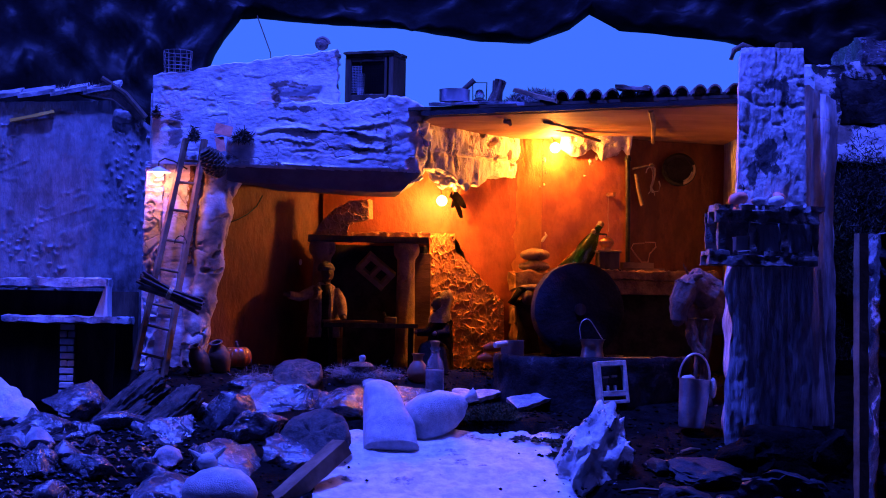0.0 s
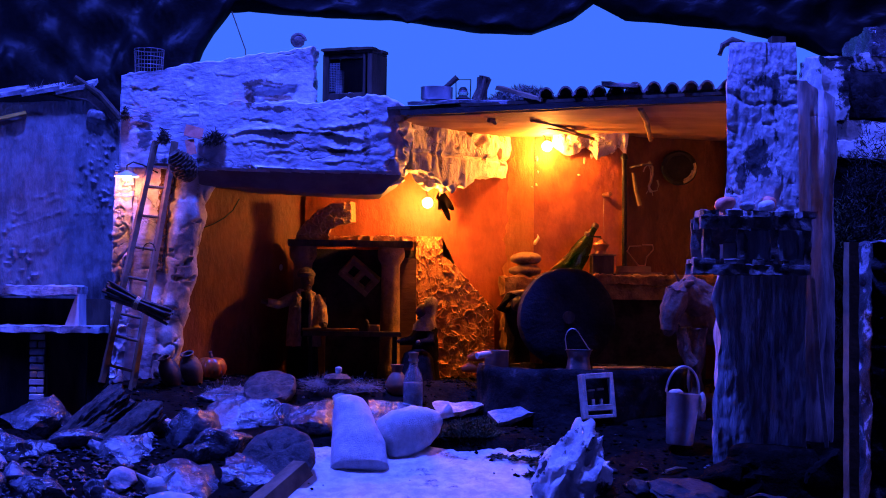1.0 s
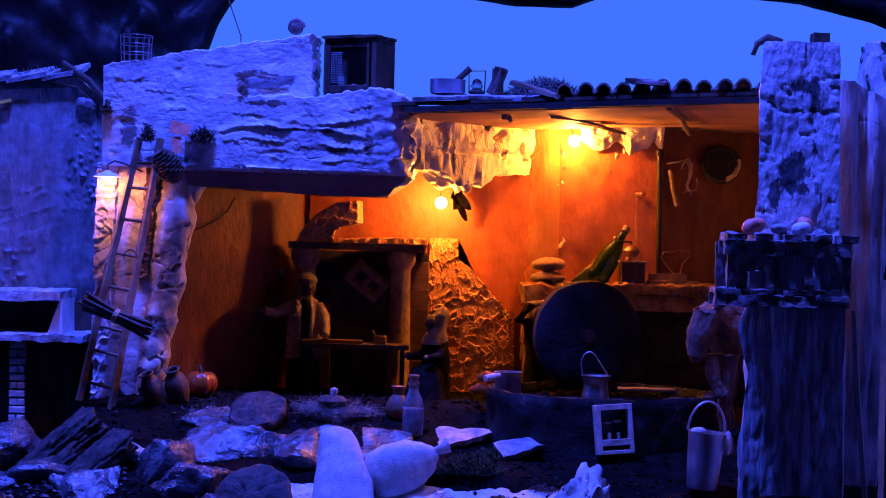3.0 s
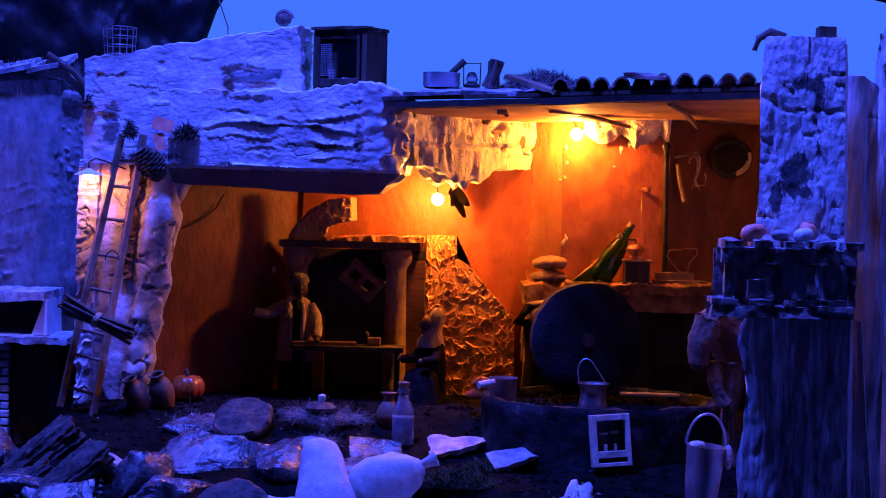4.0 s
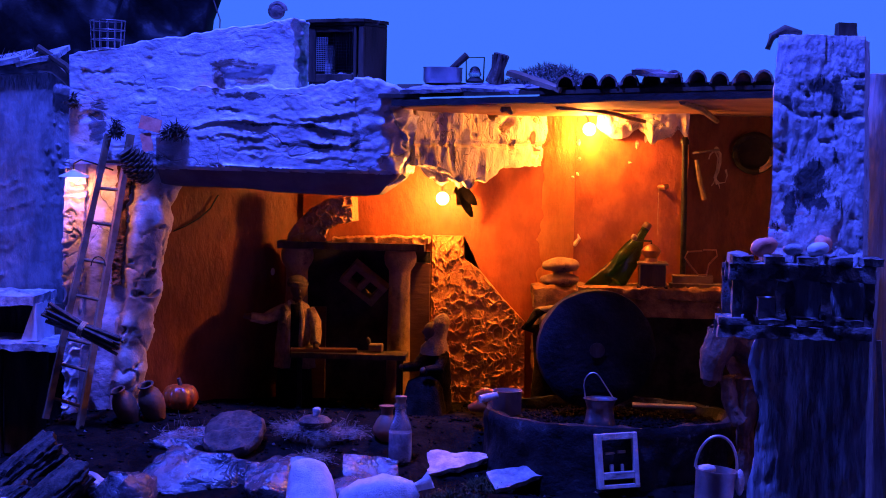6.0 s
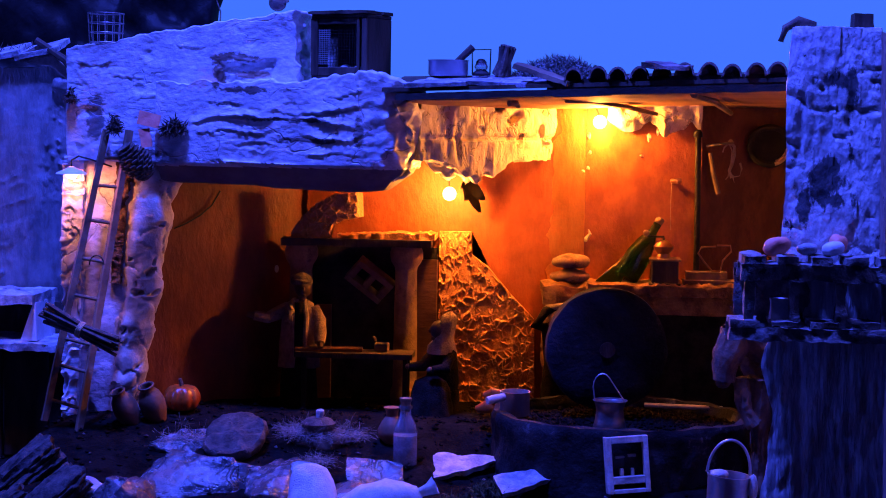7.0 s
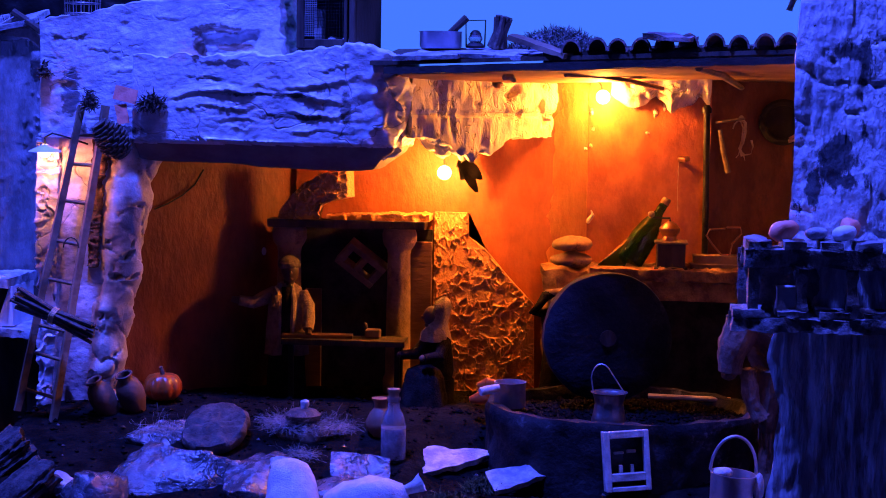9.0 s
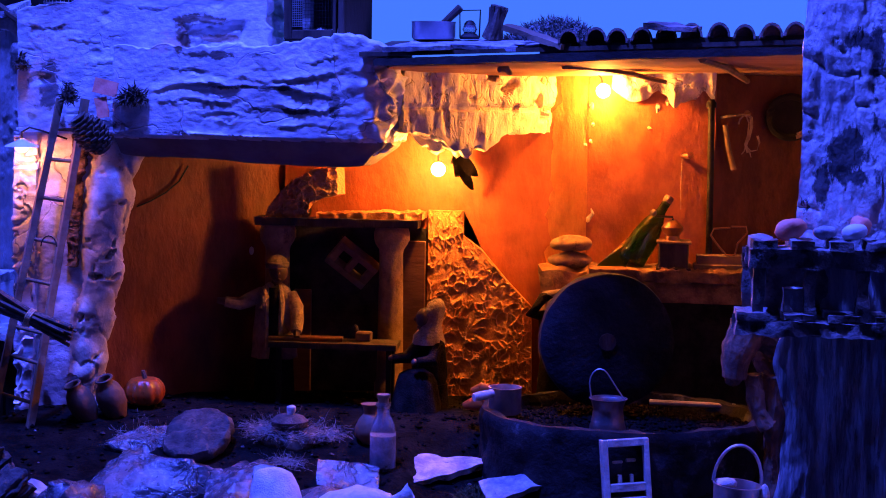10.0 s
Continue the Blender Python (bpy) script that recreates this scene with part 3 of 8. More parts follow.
def build_house():
    # back wall: a washed panel behind the hearth, a varnished one behind the counter
    bm = bmesh.new()
    gbox(bm, (-0.2620, 0.40, -0.05), (0.231, 0.43, 0.52), 0.008)
    wobble(bm, 0.0025, 6)
    wobble(bm, 0.0010, 45)
    tagged(finish("wall_1", bm, ORANGEWASH), "orange-washed back wall of the miniature house", "wall", kind="structure")
    bm = bmesh.new()
    gbox(bm, (0.226, 0.394, -0.05), (0.425, 0.43, 0.52), 0.008)
    wobble(bm, 0.0018, 6)
    wobble(bm, 0.0008, 45, (1, 1, 0.4))
    tagged(finish("wall_5", bm, TERRACOTTA), "red-brown varnished board behind the counter", "wall", kind="structure")
    # nook beside the pole: its shadow is painted by the darker board colour
    bm = bmesh.new()
    gbox(bm, (0.421, 0.410, -0.05), (0.664, 0.44, 0.52), 0.008)
    wobble(bm, 0.0018, 6, seed=4)
    wobble(bm, 0.0008, 45, (1, 1, 0.4), seed=4)
    for v in bm.verts:
        v.co.y += 0.2 * max(0, v.co.x - 0.425)
    tagged(finish("wall_6", bm, SHADED_BOARD), "red-brown board set back beside the pole, its shade put into the colour", "wall", kind="structure")
    # pale strip paints bulb light on the washed panel, from beam down to pier
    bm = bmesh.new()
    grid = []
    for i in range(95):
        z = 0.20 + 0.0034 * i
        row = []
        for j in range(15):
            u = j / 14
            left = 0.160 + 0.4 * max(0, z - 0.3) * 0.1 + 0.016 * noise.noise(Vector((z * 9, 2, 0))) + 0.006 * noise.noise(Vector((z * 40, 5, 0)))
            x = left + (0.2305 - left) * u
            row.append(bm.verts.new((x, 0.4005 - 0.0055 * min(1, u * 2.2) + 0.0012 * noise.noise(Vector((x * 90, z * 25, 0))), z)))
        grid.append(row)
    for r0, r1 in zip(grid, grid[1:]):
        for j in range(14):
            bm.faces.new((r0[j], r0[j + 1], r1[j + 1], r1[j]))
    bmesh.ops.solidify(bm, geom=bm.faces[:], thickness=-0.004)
    solo("bulb_streak", bm, BULB_STREAK, "pale ochre strip along the wall's joint, painting a streak of bulb light", "plaster")
    # same wash as the back wall; its dimmer light is put into the colour
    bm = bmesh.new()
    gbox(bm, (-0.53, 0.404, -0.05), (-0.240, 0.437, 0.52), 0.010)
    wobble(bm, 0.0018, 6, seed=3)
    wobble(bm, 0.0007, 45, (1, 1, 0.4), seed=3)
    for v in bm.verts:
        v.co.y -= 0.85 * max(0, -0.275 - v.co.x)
    tagged(finish("wall_2", bm, SHADED_WASH), "washed wall panel beside the hearth, its shade put into the colour", "wall", kind="structure")
    bm = bmesh.new()
    gbox(bm, (-0.63, 0.20, -0.05), (-0.603, 0.43, 0.55), 0.03)
    tagged(finish("wall_3", bm, PLASTER), "plastered side wall of the miniature house", "wall", kind="structure")
    bm = bmesh.new()
    gbox(bm, (0.66, -0.12, -0.1), (0.69, 0.51, 0.53), 0.03)
    tagged(finish("wall_4", bm, BURLAP_WALL), "stained side wall of the miniature house", "wall", kind="structure")
    # ceiling panel
    bm = bmesh.new()
    a = [(-0.62, 0.22, 0.47), (-0.08, 0.19, 0.50), (-0.05, 0.11, 0.507), (0.66, -0.1, 0.532), (0.66, 0.48, 0.506), (0.42, 0.43, 0.506), (-0.62, 0.43, 0.47)]
    lo = [bm.verts.new(p) for p in a]
    hi = [bm.verts.new((p[0], p[1], p[2] + 0.008)) for p in a]
    bm.faces.new(lo[::-1])
    bm.faces.new(hi)
    for i in range(7):
        j = (i + 1) % 7
        bm.faces.new((lo[i], lo[j], hi[j], hi[i]))
    dense(bm, 0.04)
    wobble(bm, 0.003, 8)
    tagged(finish("ceiling_house", bm, CEILBOARD), "brown board ceiling of the miniature house", "ceiling", kind="structure")


def pits(bm, depth, s, at):
    """Hollows broken out of plaster."""
    bm.normal_update()
    for v, nr in [(v, v.normal.copy()) for v in bm.verts]:
        h = noise.noise(v.co * s)
        if h > at:
            v.co -= nr * depth * min(1, (h - at) * 4)


FRONT = Vector((-0.009, 0.047, 0.0))  # how far the beam side of the house stands back


def pillar_left():
    """A smooth post between a torn strip, a cork strip and a fat lumpy roll of plaster."""
    t = thing("plaster_pillar", (-0.57, 0.22, -0.03), "lumpy white plaster pillar of the house, lit by a small lamp", "pillar")

    def lean(bm):
        for v in bm.verts:
            v.co.x += 0.13 * (v.co.z - 0.15) * max(0, v.co.x + 0.622) / 0.122
        bmesh.ops.translate(bm, verts=bm.verts, vec=FRONT)

    bm = bmesh.new()
    gbox(bm, (-0.614, 0.139, -0.04), (-0.506, 0.27, 0.41), 0.0034)
    wobble(bm, 0.005, 10, octaves=2)
    wobble(bm, 0.0008, 90)
    for v in bm.verts:
        v.co.y += 0.5 * creases(v.co, 0.005)
    pits(bm, 0.006, 34, 0.42)
    lean(bm)
    part("post", bm, PLASTER, t)
    bm = bmesh.new()
    gbox(bm, (-0.626, 0.128, -0.04), (-0.596, 0.16, 0.405), 0.0022)
    bm.normal_update()
    for v, nr in [(v, v.normal.copy()) for v in bm.verts]:
        w = Vector((1, 1, 1)) * 0.6 * noise.noise(v.co * 50)
        n = noise.noise(Vector((v.co.x * 40, v.co.y * 40, v.co.z * 26)) + w)
        v.co += nr * (0.0032 * math.exp(-((n - 0.1) / 0.09) ** 2) - 0.0032 * math.exp(-((n + 0.1) / 0.09) ** 2) + 0.006 * noise.noise(v.co * 14))
    lean(bm)
    part("torn_strip", bm, PLASTER, t, "curled torn strip of white plaster")
    bm = bmesh.new()
    gbox(bm, (-0.551, 0.133, 0.20), (-0.537, 0.145, 0.40), 0.0024)
    crumple(bm, 0.004, 90, seed=3)
    wobble(bm, 0.005, 24, seed=8)
    lean(bm)
    part("cork_strip", bm, CORK, t, "crumbling brown cork strip")
    bm = bmesh.new()
    rows = []
    for i in range(191):
        z = -0.04 + 0.45 * i / 190
        c = Vector((-0.506 + 0.005 * noise.noise(Vector((z * 14, 3, 1))), 0.150, z))
        r = 0.0215 + 0.004 * noise.noise(Vector((z * 22, 7, 2)))
        rows.append([bm.verts.new(c + Vector((math.cos(a) * r * 1.62, math.sin(a) * r, 0))) for a in [2 * math.pi * k / 56 for k in range(56)]])
    for a, b in zip(rows, rows[1:]):
        for k in range(56):
            bm.faces.new((a[k], a[(k + 1) % 56], b[(k + 1) % 56], b[k]))
    bm.faces.new(rows[0][::-1])
    bm.faces.new(rows[-1])
    wobble(bm, 0.0065, 24, seed=4, octaves=2)
    bm.normal_update()
    for v, nr in [(v, v.normal.copy()) for v in bm.verts]:
        n = noise.noise(Vector((v.co.x * 34, v.co.y * 34, v.co.z * 24)) + Vector((5, 5, 5)))
        v.co -= nr * 0.0035 * math.exp(-(n / 0.05) ** 2)
    pits(bm, 0.016, 52, 0.40)
    wobble(bm, 0.0007, 120)
    lean(bm)
    part("plaster_roll", bm, CREAMWHITE, t, "fat lumpy roll of cream plaster with holes")


def creases(v, depth):
    """Thin sharp cracks and tears."""
    p = Vector((v.x * 13, v.y * 13, v.z * 34)) + Vector((noise.noise(v * 25), 0, noise.noise(v * 25 + Vector((4, 4, 4))))) * 0.6
    return depth * max(0.0, 1 - abs(noise.noise(p)) * 11) * (noise.noise(v * 12) > -0.05)


def gashes(v, seed):
    """Sparse sharp folds of plaster-soaked paper: a groove under a raised lip."""
    w = noise.noise(v * 9 + Vector((seed, 0, 0))) * 0.45 + noise.noise(v * 42) * 0.075 + noise.noise(v * 110) * 0.025
    n = noise.noise(Vector((v.x * 7.5 + seed, v.y * 5, v.z * 23 + 3.4 * w)))
    m = noise.noise(Vector((v.x * 8, seed, v.z * 12)))
    k = max(0.0, min(1.0, (m - 0.02) * 4))
    d = -math.exp(-(n / 0.05) ** 2) + 0.75 * math.exp(-((n - 0.13) / 0.07) ** 2)
    n2 = noise.noise(Vector((v.x * 17 + seed, v.y * 9, v.z * 30 + 8 * w)))
    return 0.0056 * k * d + 0.0012 * (math.exp(-((n2 - 0.08) / 0.06) ** 2) - math.exp(-(n2 / 0.05) ** 2)) * (m > -0.2)


LOWER_FOLDS = (
    (((-0.395, 0.468), (-0.35, 0.476), (-0.31, 0.478), (-0.275, 0.472), (-0.214, 0.474), (-0.17, 0.468), (-0.128, 0.455)), 0.0075, 0.020),
    (((-0.39, 0.452), (-0.34, 0.455), (-0.296, 0.450), (-0.262, 0.456)), 0.0045, 0.012),
    (((-0.268, 0.486), (-0.23, 0.482), (-0.195, 0.485), (-0.138, 0.494), (-0.10, 0.505)), 0.0070, 0.016),
    (((-0.25, 0.443), (-0.215, 0.447), (-0.185, 0.438), (-0.143, 0.441), (-0.11, 0.45)), 0.0060, 0.015),
    (((-0.318, 0.434), (-0.285, 0.437), (-0.271, 0.432), (-0.283, 0.418), (-0.305, 0.424)), 0.0036, 0.008),
    (((-0.21, 0.413), (-0.17, 0.421), (-0.13, 0.418)), 0.0040, 0.010),
    (((-0.42, 0.498), (-0.37, 0.502), (-0.33, 0.497)), 0.0030, 0.012),
    (((-0.20, 0.515), (-0.165, 0.509), (-0.128, 0.520)), 0.0036, 0.010),
    (((-0.45, 0.405), (-0.40, 0.408), (-0.34, 0.402)), 0.0024, 0.012),
    (((-0.132, 0.548), (-0.137, 0.50), (-0.130, 0.46), (-0.134, 0.41)), 0.0035, 0.008),
)
UPPER_FOLDS = (
    (((-0.366, 0.548), (-0.34, 0.561), (-0.30, 0.566), (-0.266, 0.572)), 0.0055, 0.012),
    (((-0.368, 0.528), (-0.335, 0.520), (-0.30, 0.523), (-0.27, 0.536)), 0.0060, 0.010),
    (((-0.352, 0.544), (-0.32, 0.541), (-0.285, 0.549)), 0.0042, 0.009),
    (((-0.60, 0.560), (-0.57, 0.556), (-0.545, 0.562)), 0.0038, 0.010),
    (((-0.545, 0.508), (-0.50, 0.502), (-0.46, 0.508)), 0.0026, 0.010),
    (((-0.56, 0.535), (-0.525, 0.540), (-0.49, 0.534)), 0.0026, 0.010),
    (((-0.44, 0.590), (-0.40, 0.586), (-0.36, 0.594)), 0.0024, 0.010),
    (((-0.61, 0.455), (-0.58, 0.448), (-0.555, 0.452)), 0.0030, 0.009),
    (((-0.445, 0.545), (-0.447, 0.50), (-0.442, 0.46)), 0.0016, 0.005),
)


def folds(v, lines, seed):
    """Creases of plaster-soaked paper: a raised lip over a sharp undercut line."""
    x = v.x + 0.004 * noise.noise(v * 45 + Vector((seed, 0, 0)))
    z = v.z + 0.005 * noise.noise(v * 32 + Vector((0, seed, 0))) + 0.0018 * noise.noise(v * 120)
    d = 0.0
    vary = max(0.15, min(1.3, 0.7 + 1.6 * noise.noise(v * 17 + Vector((seed, seed, 0)))))
    for line, depth, reach in lines:
        if not (line[0][0] - 0.03 < x < line[-1][0] + 0.03) and abs(line[0][0] - line[-1][0]) > 0.02:
            continue
        best = None
        for (x0, z0), (x1, z1) in zip(line, line[1:]):
            ux, uz = x1 - x0, z1 - z0
            ln = ux * ux + uz * uz
            k = max(0.0, min(1.0, ((x - x0) * ux + (z - z0) * uz) / ln))
            gap = math.hypot(x - x0 - k * ux, z - z0 - k * uz)
            if best is None or gap < best[0]:
                best = (gap, (x - x0) * -uz + (z - z0) * ux)
        gap, side = best
        if gap > reach * 1.6:
            continue
        if side > 0:
            d += depth * 0.62 * math.exp(-gap / (reach * 0.42)) * vary
        else:
            d -= depth * 0.45 * math.exp(-(gap / (reach * 0.16)) ** 2) * vary
    return d


def skin(v):
    """Fine dragged skin of the plaster: small blisters, scratches and specks."""
    a = noise.noise(Vector((v.x * 60, v.y * 60, v.z * 150)) + Vector((1, 1, 1)) * noise.noise(v * 40))
    b = noise.noise(Vector((v.x * 210, v.y * 90, v.z * 60)))
    return 0.00035 * (1 - abs(a) * 3) + 0.0004 * b + 0.0007 * max(0, noise.noise(v * 140) - 0.3)


def fascia():
    t = thing("plaster_beam", (-0.35, 0.2, 0.36), "thick torn white plaster beam over the house front", "beam")
    bm = bmesh.new()
    gbox(bm, (-0.615, 0.118, 0.40), (-0.237, 0.30, 0.60), 0.0022)
    for v in bm.verts:
        k = (v.co.x + 0.615) / 0.378
        if v.co.z > 0.41:
            v.co.z = 0.40 + (v.co.z - 0.40) * ((0.183 + 0.068 * k) / 0.2)
        v.co.x += max(0, (v.co.x + 0.28) / 0.043) * (0.010 * noise.noise(Vector((3, v.co.y * 20, v.co.z * 36))) + 0.006 * noise.noise(Vector((8, v.co.y * 40, v.co.z * 90))))
        if v.co.z > 0.56:
            v.co.z += 0.004 * noise.noise(Vector((v.co.x * 25, v.co.y * 12, 0))) + 0.003 * noise.noise(Vector((v.co.x * 80, v.co.y * 30, 0)))
    bm.normal_update()
    for v, nr in [(v, v.normal.copy()) for v in bm.verts]:
        d = skin(v.co) + 0.0035 * fbm(v.co, 8, 2) + (0.10 * gashes(v.co, 3.0) + 0.16 * creases(v.co, -0.004)) * (nr.z < 0.5)
        if nr.y < -0.5:
            d += folds(v.co, UPPER_FOLDS, 2.0)
        hole = noise.noise(v.co * 26 + Vector((3, 1, 4)))
        d -= 0.012 * max(0, hole - 0.46)
        # shallow broken-out panel
        u = min(v.co.x + 0.366, -0.270 - v.co.x) + 0.006 * noise.noise(v.co * 50)
        w = min(v.co.z - 0.520, 0.568 - v.co.z) + 0.006 * noise.noise(v.co * 40)
        d -= 0.006 * max(0.0, min(1.0, min(u, w) / 0.006)) * (nr.y < -0.5)
        v.co += nr * d
    part("upper_block", bm, PLASTER, t, sharp=False)
    bm = bmesh.new()
    lower = gbox(bm, (-0.46, 0.092, 0.358), (-0.064, 0.30, 0.530), 0.0022)
    crown = [(-0.46, 0.532), (-0.225, 0.534), (-0.143, 0.550), (-0.09, 0.550), (-0.05, 0.526)]
    end = [(0.358, -0.098), (0.387, -0.062), (0.42, -0.050), (0.484, -0.038), (0.526, -0.052), (0.56, -0.08)]
    for v in lower:
        if v.co.z < 0.4:
            v.co.z += 0.014 * max(0, -0.2 - v.co.x) / 0.26
        v.co.y += max(0.0, 0.400 - v.co.z) * 1.5 * (0.30 - v.co.y) / 0.212
        if v.co.z > 0.45 and v.co.y < 0.118:
            v.co.z += (v.co.z - 0.45) / 0.08 * (lerp_table(crown, v.co.x) - 0.530 + 0.008 * noise.noise(Vector((v.co.x * 30, 0, 0))) + 0.004 * noise.noise(Vector((v.co.x * 90, 0, 0))))
        if v.co.x > -0.16:
            v.co.x = -0.16 + (v.co.x + 0.16) / 0.096 * (lerp_table(end, v.co.z) + 0.16)
            v.co.x += 0.012 * noise.noise(Vector((0, v.co.y * 30, v.co.z * 30))) * (v.co.x + 0.16) / 0.1
            v.co.y += 0.05 * max(0, (v.co.x + 0.09) / 0.05) ** 2 * (0.30 - v.co.y) / 0.208
    bm.normal_update()
    for v, nr in [(v, v.normal.copy()) for v in bm.verts]:
        flat = 1.0 if v.co.z > 0.395 else 0.2
        d = flat * (skin(v.co) + (0.12 * gashes(v.co, 0.0) + 0.18 * creases(v.co, -0.005)) * (nr.z < 0.6)) + 0.004 * fbm(v.co, 8, 2)
        if nr.y < -0.5:
            d += folds(v.co, LOWER_FOLDS, 5.0) * flat
        k = max(0, (v.co.x + 0.14) / 0.07)
        d += k * 0.005 * (1 - abs(noise.noise(v.co * 36)) * 2.6) * flat
        v.co += nr * d
    # underside faces get their shade from a darker, smooth material
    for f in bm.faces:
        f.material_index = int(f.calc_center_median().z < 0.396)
    part("lower_block", bm, [PLASTER, UNDERSIDE_SHADE], t, sharp=False)
    # torn flaps at the open end
    rnd = random.Random(12)
    for k in range(7):
        bm = bmesh.new()
        z = 0.505 - k * 0.018
        gbox(bm, (-0.02, -0.016, -0.002), (0.02, 0.016, 0.002), 0.005)
        wobble(bm, 0.006, 60, seed=k * 2.0)
        bmesh.ops.transform(bm, matrix=pose(-0.066 + rnd.uniform(-0.012, 0.016), 0.105 + 0.008 * k, z, rnd.uniform(-30, 40), rnd.uniform(20, 75), rnd.uniform(-40, 40)), verts=bm.verts)
        part("torn_flap", bm, PLASTER, t)
    t.location += FRONT


def mid_beam():
    m = Matrix.Translation((-0.045, 0.20, 0)) @ Matrix.Rotation(math.atan2(0.195, 0.215), 4, "Z")
    bm = bmesh.new()
    gbox(bm, (0, 0, 0.410), (0.285, 0.06, 0.505), 0.004)
    for v in bm.verts:
        if v.co.z < 0.43 and v.co.x < 0.2:
            v.co.z -= max(0, 0.028 * math.sin(math.pi * min(1, max(0, (v.co.x - 0.05) / 0.15)))) * (1 + 0.6 * noise.noise(v.co * 60))
    crumple(bm, 0.004, 46, (1, 1, 0.35), seed=5)
    wobble(bm, 0.007, 18)
    pits(bm, 0.012, 40, 0.36)
    for v in bm.verts:
        if v.co.y < 0.05 and abs(v.co.z - 0.448) < 0.003:
            v.co.y += 0.004
    bmesh.ops.transform(bm, matrix=m, verts=bm.verts)
    solo("ceiling_beam", bm, CREAM, "ragged cream plaster beam lit by a warm bulb", "beam")


def pillar_right():
    bm = bmesh.new()
    gbox(bm, (0.478, -0.28, 0.282), (0.612, -0.16, 0.605), 0.0034)
    crumple(bm, 0.0012, 44, (1, 1, 0.35), seed=9)
    wobble(bm, 0.005, 7, seed=1, octaves=2)
    wobble(bm, 0.0012, 110, (1, 1, 0.6), seed=1)
    for v in bm.verts:
        v.co.y += 0.6 * creases(v.co, 0.004)
        k = (v.co.z - 0.19) / 0.415
        v.co.x += (0.010 * k) * (v.co.x < 0.54) - 0.012 * k * (v.co.x > 0.58)
    bmesh.ops.rotate(bm, verts=bm.verts, cent=(0.485, -0.27, 0), matrix=Matrix.Rotation(radians(-14), 3, "Z"))
    t = thing("stained_pillar", (0.545, -0.22, -0.13), "tall chalky plaster pillar with black stains on a sooty base", "pillar")
    part("shaft", bm, STAINED, t, "chalky plaster shaft with black stains")
    bm = bmesh.new()
    gbox(bm, (0.468, -0.285, -0.13), (0.622, -0.15, 0.282), 0.0034)
    crumple(bm, 0.0013, 90, (1, 1, 0.22), seed=4)
    wobble(bm, 0.005, 7, seed=6, octaves=2)
    wobble(bm, 0.0018, 90, (1, 1, 0.3), seed=6)
    for v in bm.verts:
        v.co.x += 0.016 * noise.noise(Vector((4, v.co.y * 6, v.co.z * 16))) * (v.co.x < 0.5) + 0.10 * max(0, 0.1 - v.co.z) * (v.co.x - 0.5)
        v.co.y += 0.004 * max(0, noise.noise(Vector((v.co.x * 40, 1, v.co.z * 3))) - 0.1) + 0.06 * (0.282 - v.co.z)
    bmesh.ops.rotate(bm, verts=bm.verts, cent=(0.485, -0.27, 0), matrix=Matrix.Rotation(radians(-14), 3, "Z"))
    part("base", bm, BURLAP_WALL, t, "sooty rough plaster base")
    bm = bmesh.new()
    tube(bm, [(0.630, -0.300, 0.195), (0.641, -0.302, 0.05), (0.664, -0.304, -0.17)], [0.0050, 0.0056, 0.0050], 4)
    wobble(bm, 0.0015, 50)
    solo("slanted_batten", bm, PALEWOOD, "thin pale batten leaning on the pillar base", "batten")
    bm = bmesh.new()
    gbox(bm, (0.600, -0.14, -0.14), (0.715, 0.05, 0.560), 0.005)
    for v in bm.verts:
        v.co.x += 0.28 * (v.co.y + 0.14)
        v.co.z -= 0.5 * max(0, v.co.x - 0.66) * (v.co.z > 0.5)
        v.co.y += 0.010 * noise.noise(Vector((v.co.x * 38, 2, v.co.z * 3))) + 0.006 * noise.noise(Vector((v.co.x * 90, 7, v.co.z * 5)))
    crumple(bm, 0.003, 40, (1, 1, 0.25), seed=14)
    wobble(bm, 0.008, 8, seed=8, octaves=2)
    solo("rough_wall_stub", bm, DRAPE, "dark rough plaster wall stub beside the pillar", "wall")


def pillar_top():
    bm = bmesh.new()
    gbox(bm, (0.572, -0.235, 0.604), (0.598, -0.205, 0.628), 0.006)
    wobble(bm, 0.003, 50)
    solo("small_block", bm, DARKWOOD, "small dark block on top of the stained pillar", "block")
    bm = bmesh.new()
    tube(bm, [(0.474, -0.25, 0.588), (0.480, -0.25, 0.606), (0.498, -0.248, 0.616), (0.52, -0.245, 0.612)], [0.004, 0.006, 0.006, 0.003], 8)
    wobble(bm, 0.002, 60)
    solo("bark_piece", bm, TWIG, "curled dark bark piece on top of the stained pillar", "bark")


build_ground()
build_room()
build_cave()
build_house()
pillar_left()
fascia()
mid_beam()
pillar_right()
pillar_top()


